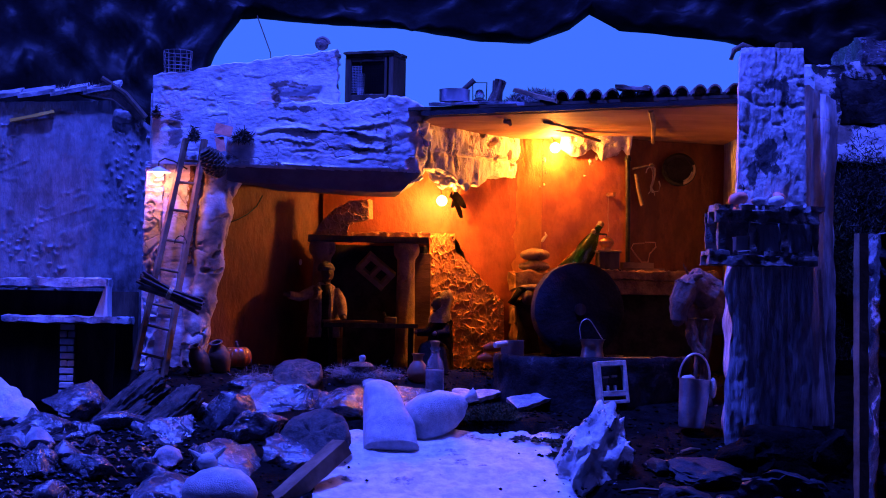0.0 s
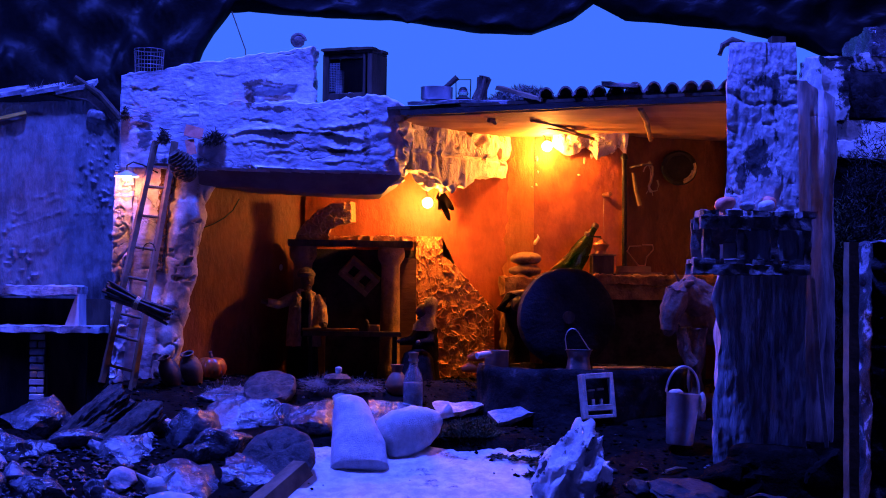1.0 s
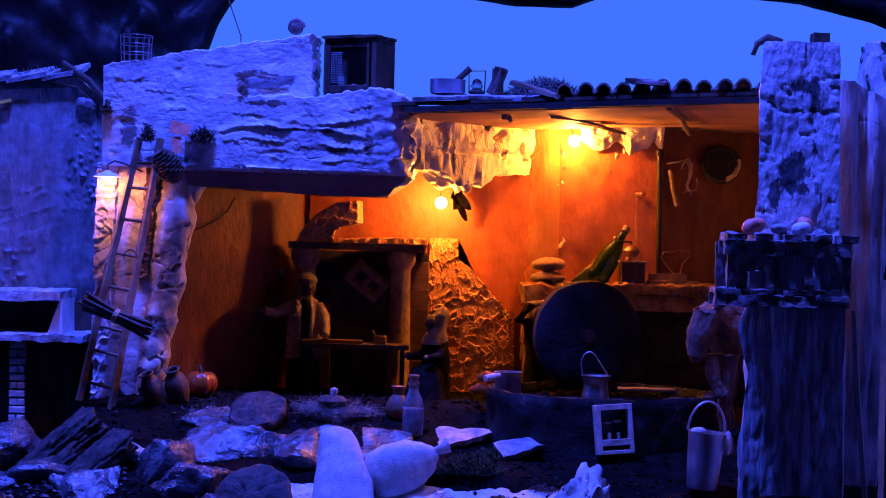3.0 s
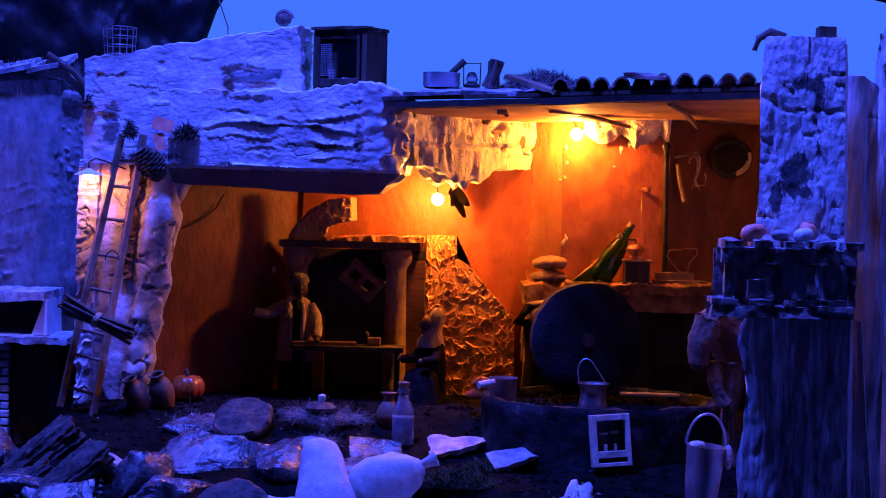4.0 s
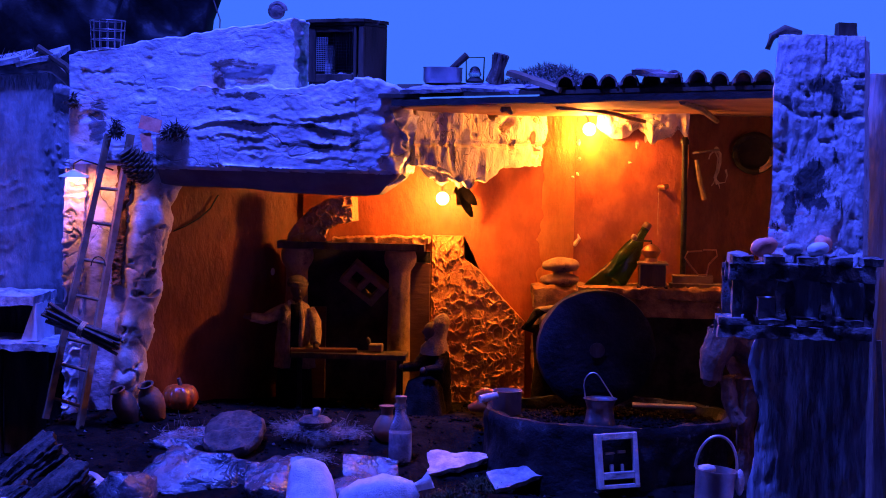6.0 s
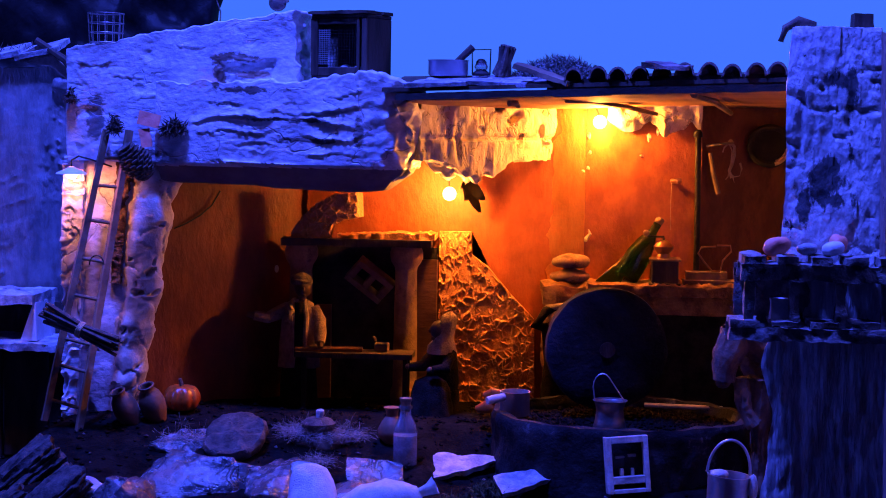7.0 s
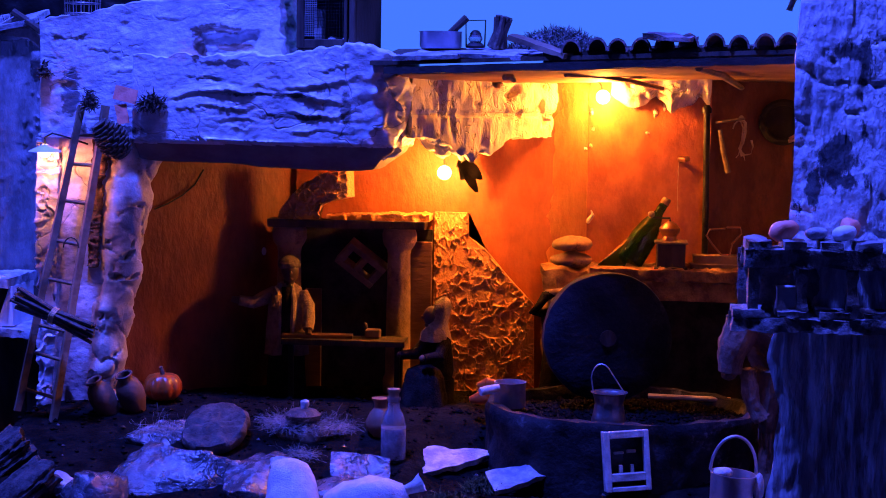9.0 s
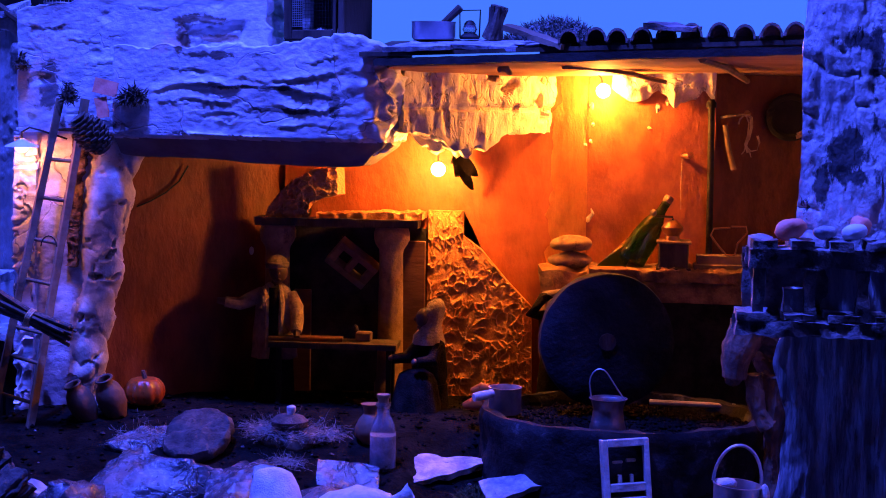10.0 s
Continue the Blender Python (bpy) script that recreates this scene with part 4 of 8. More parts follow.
# ---- outside of the house: roof, beam top, ladder, lamps ----
def bundle_of_sticks(name, a, b, n, r, spread, material, label, category, band=True):
    """Straight sticks tied together, from a to b."""
    a, b = Vector(a), Vector(b)
    rnd = random.Random(name + str(n))
    t = thing(name, ((a + b) / 2), label, category)
    d = (b - a).normalized()
    u = d.cross(Vector((0, 1, 0.1))).normalized()
    w = d.cross(u)
    for i in range(n):
        ang, rad = rnd.uniform(0, 6.28), spread * math.sqrt(rnd.random())
        o = u * math.cos(ang) * rad + w * math.sin(ang) * rad
        e0, e1 = rnd.uniform(-0.1, 0.06), rnd.uniform(-0.1, 0.06)
        fan = o * rnd.uniform(0.1, 0.6)
        bm = bmesh.new()
        mid = (a + b) / 2 + o * 0.7
        tube(bm, [a - (b - a) * e0 * 0.6 + o + fan, mid, b + (b - a) * e1 * 0.6 + o + fan * 0.6], [r * rnd.uniform(0.7, 1.2), r, r * rnd.uniform(0.6, 1.1)], 6)
        part("stick", bm, material, t)
    if band:
        bm = bmesh.new()
        c = (a + b) / 2
        for k in range(3):
            ring = [c + d * (k - 1) * 0.003 + (u * math.cos(q) + w * math.sin(q)) * spread * 0.95 for q in [2 * math.pi * j / 14 for j in range(15)]]
            tube(bm, ring, 0.0016, 5)
        part("tie", bm, ROPE, t, "thin rope tie")
    return t


def tuft(name, at, size, n, label, category, material, seed=1, blade=0.03, r=0.0006, all_round=False, flat=False):
    """A cushion of thin stems, one object."""
    rnd = random.Random(seed)
    vs, fs = [], []
    for _ in range(n):
        a, q = rnd.uniform(0, 6.28), math.sqrt(rnd.random())
        p = Vector((at[0] + size[0] * q * math.cos(a), at[1] + size[1] * q * math.sin(a), at[2]))
        p.z += size[2] * (1 - q * q) * rnd.random()
        d = Vector((rnd.uniform(-1, 1), rnd.uniform(-1, 1), rnd.uniform(-1, 1) if all_round else rnd.uniform(-0.12, 0.2) if flat else rnd.uniform(0.1, 1.0))).normalized() * blade * rnd.uniform(0.4, 1.2)
        s = Vector((rnd.uniform(-1, 1), rnd.uniform(-1, 1), rnd.uniform(-1, 1))).normalized() * r * 2
        mid = p + d * 0.55 + Vector((rnd.uniform(-1, 1), rnd.uniform(-1, 1), rnd.uniform(-1, 1))) * blade * 0.12
        k = len(vs)
        vs += [p - s, p + s, mid + s * 0.8, mid - s * 0.8, p + d]
        fs += [(k, k + 1, k + 2, k + 3), (k + 3, k + 2, k + 4)]
    me = bpy.data.meshes.new(name)
    me.from_pydata([tuple(v - Vector(at)) for v in vs], [], fs)
    me.materials.append(material)
    ob = new(name, me)
    ob.location = at
    return tagged(ob, label, category, kind="stuff")


def roof_side():
    # roof deck rising to the rear
    bm = bmesh.new()
    a = [(-0.10, 0.11, 0.520), (-0.05, 0.095, 0.521), (0.66, -0.125, 0.545), (0.66, 0.46, 0.568), (-0.10, 0.46, 0.548)]
    lo = [bm.verts.new(p) for p in a]
    hi = [bm.verts.new((p[0], p[1], p[2] + 0.006)) for p in a]
    bm.faces.new(lo[::-1])
    bm.faces.new(hi)
    for i in range(5):
        bm.faces.new((lo[i], lo[(i + 1) % 5], hi[(i + 1) % 5], hi[i]))
    roof = tagged(finish("roof", bm, DARKWOOD, smooth=False), "dark board roof deck of the miniature house", "roof", kind="structure")
    e0, e1 = Vector((-0.075, 0.092, 0.513)), Vector((0.665, -0.135, 0.538))
    bm = bmesh.new()
    m = Matrix.Translation(e0) @ Matrix.Rotation(math.atan2(e1.y - e0.y, e1.x - e0.x), 4, "Z") @ Matrix.Rotation(-math.atan2(e1.z - e0.z, (e1 - e0).xy.length), 4, "Y")
    gbox(bm, (0, -0.006, -0.006), ((e1 - e0).length, 0.006, 0.004), 0.012)
    wobble(bm, 0.0025, 30)
    bmesh.ops.transform(bm, matrix=m, verts=bm.verts)
    solo("roof_purlin", bm, BLACKWOOD, "dark weathered wooden purlin along the roof edge", "beam")
    bm = bmesh.new()
    gbox(bm, (0.24, 0.022, 0.004), ((e1 - e0).length, 0.030, 0.020), 0.012)
    wobble(bm, 0.002, 30, seed=4)
    bmesh.ops.transform(bm, matrix=m, verts=bm.verts)
    solo("tile_batten", bm, DARKWOOD, "dark batten under the tile row", "batten")
    # curved clay tiles
    rnd = random.Random(4)
    def coppo():
        bm = bmesh.new()
        n, ln, r, th = 10, 0.13, 0.0145, 0.0028
        rows = []
        for rr in (r, r - th):
            for y in (0, 0.022, ln):
                rows.append([bm.verts.new((rr * math.cos(math.pi * i / n), y, rr * 1.3 * math.sin(math.pi * i / n))) for i in range(n + 1)])
        for q in ((0, 1), (1, 2), (4, 3), (5, 4)):
            for i in range(n):
                bm.faces.new((rows[q[0]][i], rows[q[0]][i + 1], rows[q[1]][i + 1], rows[q[1]][i]))
        for q in ((3, 0), (2, 5)):
            for i in range(n):
                bm.faces.new((rows[q[0]][i], rows[q[0]][i + 1], rows[q[1]][i + 1], rows[q[1]][i]))
        for i in (0, n):
            for j in (0, 1):
                bm.faces.new((rows[j][i], rows[j + 1][i], rows[j + 4][i], rows[j + 3][i]))
        bmesh.ops.recalc_face_normals(bm, faces=bm.faces)
        bm.faces.new(rows[4])
        return bm
    first = None
    for i in range(14):
        x = 0.203 + 0.0325 * i
        y = e0.y + (e1.y - e0.y) * (x - e0.x) / (e1.x - e0.x) + 0.008 + rnd.uniform(-0.006, 0.004)
        z = e0.z + (e1.z - e0.z) * (x - e0.x) / (e1.x - e0.x) + 0.018
        for row in range(1):
            mm = pose(x + rnd.uniform(-0.003, 0.003), y + 0.16 * row, z + rnd.uniform(-0.002, 0.003), -5 + rnd.uniform(-1, 1), rnd.uniform(-5, 5), rnd.uniform(-3, 3))
            if first is None:
                first = finish("roof_tile", coppo(), TILE)
                tagged(first, "weathered curved clay roof tile at the roof edge", "roof tile", "curved tiles on the roof")
                first.matrix_basis = mm
            else:
                copy_thing(first, mm)
    # loose slates and planks by the beam
    for x, y, z, sx, sy, rz, ry in ((-0.005, 0.10, 0.535, 0.1, 0.07, -14, -2), (0.085, 0.085, 0.537, 0.11, 0.06, -18, 2), (0.165, 0.075, 0.5385, 0.085, 0.06, -10, -6), (0.04, 0.15, 0.541, 0.14, 0.08, -8, 1), (0.12, 0.16, 0.545, 0.12, 0.08, 5, -3)):
        bm = bmesh.new()
        gbox(bm, (-sx / 2, -sy / 2, -0.003), (sx / 2, sy / 2, 0.003), 0.01)
        wobble(bm, 0.002, 40, seed=x * 9)
        bmesh.ops.transform(bm, matrix=pose(x, y, z, 7, ry, rz), verts=bm.verts)
        solo("roof_slate", bm, SLATE, "loose grey slate slab laid on the roof", "slate", "loose slates on the roof")
    bm = bmesh.new()
    gbox(bm, (-0.05, -0.012, -0.004), (0.05, 0.012, 0.004), 0.01)
    wobble(bm, 0.003, 40)
    bmesh.ops.transform(bm, matrix=pose(0.155, 0.045, 0.549, 4, 16, -30), verts=bm.verts)
    solo("broken_board", bm, OLDWOOD, "broken weathered board sticking out over the roof edge", "board")
    bm = bmesh.new()
    gbox(bm, (-0.034, -0.02, -0.004), (0.034, 0.03, 0.004), 0.008)
    wobble(bm, 0.006, 30, seed=3)
    bmesh.ops.transform(bm, matrix=pose(0.338, -0.022, 0.561, 4, 4, -16), verts=bm.verts)
    solo("broken_tile", bm, TILE, "broken clay tile lying flat over the tile row", "roof tile")
    # pot, lantern, firewood, moss
    pot = thing("cooking_pot", (0.0, 0.17, 0.547), "small grey metal pot with a stick lid on the roof", "pot")
    bm = bmesh.new()
    lathe(bm, [(0.029, 0), (0.032, 0.004), (0.032, 0.024), (0.033, 0.026), (0.030, 0.026), (0.029, 0.006)], (0.0, 0.17, 0.547), 24)
    part("bowl", bm, METAL, pot)
    bm = bmesh.new()
    tube(bm, [(0.012, 0.165, 0.568), (0.040, 0.16, 0.594)], [0.005, 0.006], 8)
    part("handle", bm, DARKWOOD, pot, "dark wooden handle")
    lan = thing("lantern", (0.053, 0.17, 0.549), "tiny metal lantern with a wire frame on the roof", "lantern")
    for nm, prof in (("base", [(0.014, 0), (0.015, 0.003), (0.009, 0.008)]), ("globe", [(0.008, 0.008), (0.011, 0.014), (0.008, 0.021)]), ("cap", [(0.009, 0.021), (0.005, 0.026), (0.002, 0.027)])):
        bm = bmesh.new()
        lathe(bm, prof, (0.053, 0.17, 0.549), 14)
        part(nm, bm, CLEARGLASS if nm == "globe" else IRON, lan)
    bm = bmesh.new()
    tube(bm, [(0.039, 0.17, 0.551), (0.038, 0.17, 0.590), (0.068, 0.17, 0.591), (0.067, 0.17, 0.551)], 0.0012, 6)
    part("wire_handle", bm, IRON, lan)
    bundle_of_sticks("firewood", (0.086, 0.17, 0.549), (0.095, 0.165, 0.596), 9, 0.0055, 0.011, TWIG, "upright bundle of split firewood on the roof", "firewood", False)
    return roof


def crate():
    t = thing("wire_crate", (-0.166, 0.2, 0.530), "dark wooden crate with a wire mesh front on the roof", "crate")
    x0, x1, y0, y1, z0, z1 = 0.0, 0.108, 0.0, 0.075, 0.534, 0.645
    m = Matrix.Translation((-0.228, 0.205, 0)) @ Matrix.Rotation(radians(-25), 4, "Z")
    for nm, lo, hi in (("base", (x0, y0, z0), (x1, y1, z0 + 0.012)), ("top", (x0, y0, z1 - 0.006), (x1, y1, z1)), ("side_panel", (x0, y0 + 0.004, z0 + 0.012), (x0 + 0.005, y1, z1 - 0.006)), ("side_panel", (x1 - 0.005, y0 + 0.004, z0 + 0.012), (x1, y1, z1 - 0.006)), ("back_panel", (x0 + 0.005, y1 - 0.004, z0 + 0.012), (x1 - 0.005, y1, z1 - 0.006)), ("front_post", (x0, y0 - 0.002, z0 + 0.012), (x0 + 0.014, y0 + 0.004, z1 - 0.006)), ("front_post", (x1 - 0.020, y0 - 0.002, z0 + 0.012), (x1 - 0.014, y0 + 0.004, z1 - 0.006)), ("front_post", (x1 - 0.010, y0 - 0.002, z0 + 0.012), (x1, y0 + 0.004, z1 - 0.006)), ("front_rail", (x0 + 0.014, y0 - 0.001, z0 + 0.012), (x1 - 0.020, y0 + 0.003, z0 + 0.026)), ("front_rail", (x0 + 0.014, y0 - 0.001, z1 - 0.016), (x1 - 0.020, y0 + 0.003, z1 - 0.006))):
        bm = bmesh.new()
        box(bm, lo, hi, 0.0012)
        bmesh.ops.transform(bm, matrix=m, verts=bm.verts)
        part(nm, bm, DARKWOOD, t, smooth=False)
    bm = bmesh.new()
    for i in range(15):
        x = x0 + 0.016 + i * 0.0052
        tube(bm, [(x, y0 + 0.002, z0 + 0.024), (x, y0 + 0.002, z1 - 0.014)], 0.0003, 4)
    for i in range(13):
        z = z0 + 0.028 + i * 0.0052
        tube(bm, [(x0 + 0.012, y0 + 0.002, z), (x1 - 0.018, y0 + 0.002, z)], 0.0003, 4)
    bmesh.ops.transform(bm, matrix=m, verts=bm.verts)
    part("wire_mesh", bm, IRON, t, "thin wire mesh")
    bm = bmesh.new()
    for i in range(7):
        x = x0 + 0.016 + i * 0.0034
        tube(bm, [(x, y0 - 0.0005, z0 + 0.03), (x, y0 - 0.0005, z1 - 0.024)], 0.0004, 4)
    for i in range(17):
        z = z0 + 0.031 + i * 0.0034
        tube(bm, [(x0 + 0.015, y0 - 0.0005, z), (x0 + 0.038, y0 - 0.0005, z)], 0.0004, 4)
    bmesh.ops.transform(bm, matrix=m, verts=bm.verts)
    part("mesh_patch", bm, METAL, t, "patch of bright wire mesh")
    for k in range(5):
        bm = bmesh.new()
        gbox(bm, (x0 - 0.004 + 0.003 * (k % 2), y0 - 0.006 + 0.017 * k, z1 + 0.0005), (x1 + 0.003 - 0.002 * (k % 3), y0 + 0.009 + 0.017 * k, z1 + 0.0055), 0.006)
        wobble(bm, 0.0016, 70, seed=k * 3.0)
        bmesh.ops.transform(bm, matrix=m, verts=bm.verts)
        part("lid_board", bm, DARKWOOD, t, "ragged dark lid board")
    for i, (dx, r) in enumerate(((0.048, 0.010), (0.072, 0.009))):
        bm = bmesh.new()
        ball(bm, m @ Vector((x0 + dx, y0 + 0.03, z0 + 0.012 + r)), r, 2)
        solo("egg", bm, SHELLWHITE, "small pale ball lying inside the wire crate", "egg", "balls in the crate")
    bm = bmesh.new()
    box(bm, (x0 + 0.018, y0 + 0.02, z0 + 0.012), (x0 + 0.034, y0 + 0.03, z0 + 0.075), 0.002, m)
    solo("small_bottle", bm, SHELLWHITE, "small pale block standing inside the wire crate", "block")


def beam_top():
    # wire basket
    t = thing("wire_basket", (-0.57, 0.19, 0.592), "small round wire basket on the plaster beam", "basket")
    for i in range(4):
        bm = bmesh.new()
        tube(bm, [Vector((-0.57, 0.19, 0.597 + i * 0.016)) + Vector((math.cos(a), math.sin(a), 0)) * (0.027 + 0.001 * i) for a in [2 * math.pi * k / 20 for k in range(21)]], 0.0009, 5)
        part("hoop", bm, PEWTER, t)
    for k in range(14):
        a = 2 * math.pi * k / 14
        bm = bmesh.new()
        tube(bm, [(-0.57 + 0.027 * math.cos(a), 0.19 + 0.027 * math.sin(a), 0.590), (-0.57 + 0.030 * math.cos(a), 0.19 + 0.030 * math.sin(a), 0.646)], 0.0007, 5)
        part("wire", bm, PEWTER, t)
    t.location += FRONT
    # snail shell and thin rod
    bm = bmesh.new()
    pts, rad = [], []
    for i in range(40):
        a = i / 39 * 4.6 * math.pi
        r = 0.012 * (1 - i / 46)
        pts.append((-0.270 + r * math.cos(a), 0.134 - 0.006 * i / 39, 0.662 + r * math.sin(a)))
        rad.append(0.0065 * (1 - i / 55))
    tube(bm, pts, rad, 8)
    ball(bm, (-0.270, 0.134, 0.661), (0.014, 0.009, 0.013), 2)
    bmesh.ops.translate(bm, verts=bm.verts, vec=FRONT)
    solo("snail_shell", bm, TILE, "brown coiled snail shell on the beam's top corner", "shell")
    bm = bmesh.new()
    tube(bm, [(-0.384, 0.22, 0.60), (-0.386, 0.24, 0.65), (-0.416, 0.25, 0.73)], 0.0012, 6)
    solo("thin_stick", bm, TWIG, "thin bare stick standing on the beam", "stick")
    bm = bmesh.new()
    tube(bm, [(-0.55, 0.124, 0.586), (-0.47, 0.122, 0.598), (-0.38, 0.124, 0.618), (-0.30, 0.123, 0.632)], [0.002, 0.003, 0.003, 0.0015], 6)
    wobble(bm, 0.002, 60)
    bmesh.ops.translate(bm, verts=bm.verts, vec=FRONT)
    solo("bark_strip", bm, TWIG, "dark bark strip along the beam's top edge", "bark")
    # pale flakes and brown fibre nest stuck on the beam
    for x, z, w, h, rz in ((-0.468, 0.470, 0.036, 0.022, 12), (-0.474, 0.440, 0.018, 0.030, -10)):
        bm = bmesh.new()
        gbox(bm, (-w / 2, -0.002, -h / 2), (w / 2, 0.002, h / 2), 0.005)
        wobble(bm, 0.0015, 70)
        bmesh.ops.transform(bm, matrix=pose(x, 0.080, z, -6, rz, 0), verts=bm.verts)
        bmesh.ops.translate(bm, verts=bm.verts, vec=FRONT)
        solo("plaster_flake", bm, SHELLPINK, "smooth pinkish plaster flake on the beam front", "plaster flake", "flakes on the beam")
    tuft("fibre_nest", (-0.437, 0.129, 0.452), (0.02, 0.008, 0.02), 420, "brown fibrous tuft stuck on the beam front", "nest", TWIG, 31, 0.016, 0.0007, True)
    tuft("fibre_tuft", (-0.615, 0.158, 0.500), (0.008, 0.006, 0.02), 220, "dark fibrous tuft set in the beam's end", "nest", TWIG, 32, 0.012, 0.0007, True)



def ladder():
    t = thing("ladder", (-0.60, 0.05, ground_z(-0.6, 0.05)), "narrow wooden ladder leaning on the plaster pillar", "ladder")
    la, lb = Vector((-0.633, 0.055, -0.02)), Vector((-0.545, 0.105, 0.452))
    ra, rb = Vector((-0.575, 0.05, -0.035)), Vector((-0.507, 0.105, 0.452))
    for a, b in ((la, lb), (ra, rb)):
        bm = bmesh.new()
        d = b - a
        m = Matrix.Translation(a) @ d.to_track_quat("Z", "Y").to_matrix().to_4x4()
        gbox(bm, (-0.0055, -0.005, 0), (0.0055, 0.005, d.length), 0.011)
        wobble(bm, 0.001, 60)
        bmesh.ops.transform(bm, matrix=m, verts=bm.verts)
        part("rail", bm, OLDWOOD, t)
    for k in (0.075, 0.195, 0.285, 0.435, 0.56, 0.69, 0.81, 0.905):
        bm = bmesh.new()
        tube(bm, [la.lerp(lb, k), ra.lerp(rb, k)], 0.0028, 8)
        part("rung", bm, OLDWOOD, t)
    bm = bmesh.new()
    c = Vector((-0.548, 0.06, 0.235))
    tube(bm, [c + Vector((0.012 * math.cos(a), 0, 0.016 * math.sin(a))) for a in [math.pi * k / 8 for k in range(9)]], 0.0012, 6)
    part("wire_hook", bm, IRON, t, "bent iron hook")
    t.location += FRONT
    tuft("rope_knot", (-0.537, 0.139, 0.45), (0.010, 0.008, 0.03), 320, "dark frayed fibre knot at the ladder's top", "knot", TWIG, 33, 0.014, 0.0007, True)
    bundle_of_sticks("kindling", (-0.634, 0.077, 0.160), (-0.514, 0.072, 0.108), 22, 0.0035, 0.013, TWIG, "tied bundle of dark twigs hung across the ladder", "kindling")
    # pine cone
    t = thing("pine_cone", (-0.488, 0.072, 0.375), "open grey-brown pine cone hung beside the ladder", "pine cone")
    axis = Matrix.Translation((-0.487, 0.070, 0.402)) @ Euler((radians(20), radians(-35), 0)).to_matrix().to_4x4()
    bm = bmesh.new()
    lathe(bm, [(0.004, -0.032), (0.012, -0.02), (0.015, 0.0), (0.010, 0.02), (0.003, 0.03)], (0, 0, 0), 12, m=axis)
    part("core", bm, TWIG, t)
    i = 0
    for row in range(11):
        z = -0.03 + row * 0.0058
        rr = 0.017 * math.sin(math.pi * min(1, (row + 1.6) / 12.4)) + 0.004
        for k in range(9):
            a = 2 * math.pi * (k + 0.5 * (row % 2)) / 9
            bm = bmesh.new()
            q = axis @ Matrix.Translation((rr * math.cos(a), rr * math.sin(a), z)) @ Matrix.Rotation(a, 4, "Z") @ Matrix.Rotation(radians(-35), 4, "Y")
            box(bm, (-0.004, -0.005, -0.0012), (0.006, 0.005, 0.0012), 0.001, q)
            part("scale", bm, TWIG, t)
    t.location += FRONT


def bulb(name, at, wire, label, shade=False):
    t = thing(name, at, label, "lamp")
    if shade:
        bm = bmesh.new()
        lathe(bm, [(0.004, 0.012), (0.006, 0.010), (0.024, 0.002), (0.025, 0.0), (0.023, 0.001), (0.006, 0.008)], at, 24, caps=False)
        part("shade", bm, SHELLWHITE, t, "white enamel dish shade")
    bm = bmesh.new()
    ball(bm, at if not shade else (at[0], at[1], at[2] + 0.001), 0.0115 if not shade else 0.0095, 3)
    b = part("bulb", bm, BULB, t, "glowing warm bulb")
    b.visible_shadow = False
    bm = bmesh.new()
    tube(bm, wire, 0.0016, 6)
    part("wire", bm, IRON, t, "black bent wire")
    return t


def bulbs():
    x, y, z = LAMP_DOOR
    bulb("door_lamp", LAMP_DOOR, [(x, y, z + 0.012), (x, y, z + 0.022), (x + 0.012, y, z + 0.029), (x + 0.03, y + 0.005, z + 0.024), (x + 0.055, y + 0.04, z + 0.012)], "small lit lamp with a white dish shade on a wire arm", True)
    x, y, z = LAMP_HEARTH
    t = bulb("hearth_bulb", LAMP_HEARTH, [(x, y + 0.002, z + 0.008), (x - 0.002, y + 0.012, z + 0.03), (x - 0.004, y + 0.016, z + 0.14)], "small glowing bulb hung over the hearth")
    x, y, z = LAMP_CEILING
    bulb("ceiling_bulb", LAMP_CEILING, [(x, y + 0.004, z + 0.007), (x - 0.004, y + 0.006, z + 0.02), (x - 0.02, y + 0.01, z + 0.038)], "small glowing bulb under the house ceiling")


roof_side()
tuft("roof_moss", (0.178, 0.18, 0.545), (0.075, 0.035, 0.036), 4500, "dry grey lichen cushion on the roof", "lichen", LICHEN, 2, 0.013)
crate()
beam_top()
ladder()
bulbs()


# ---- inside the house: hearth ----
def picked(p):
    """Plaster pulled up into sharp thin peaks and ridges round flat hollows."""
    dist = noise.voronoi(p)[0]
    edge = dist[1] - dist[0]
    sharp = max(0.0, 1 - edge * 5.6) ** 1.3
    keep = max(0.0, min(1.0, 0.5 + 2.6 * noise.noise(p * 0.8 + Vector((3, 3, 3)))))
    fine = noise.voronoi(p * 1.9 + Vector((4, 8, 1)))[0]
    part_net = max(0.0, min(1.0, 0.1 + 2.5 * noise.noise(p * 0.9 + Vector((9, 1, 6)))))
    return sharp * (0.05 + keep) + 0.4 * max(0.0, 1 - (fine[1] - fine[0]) * 4.5) * part_net


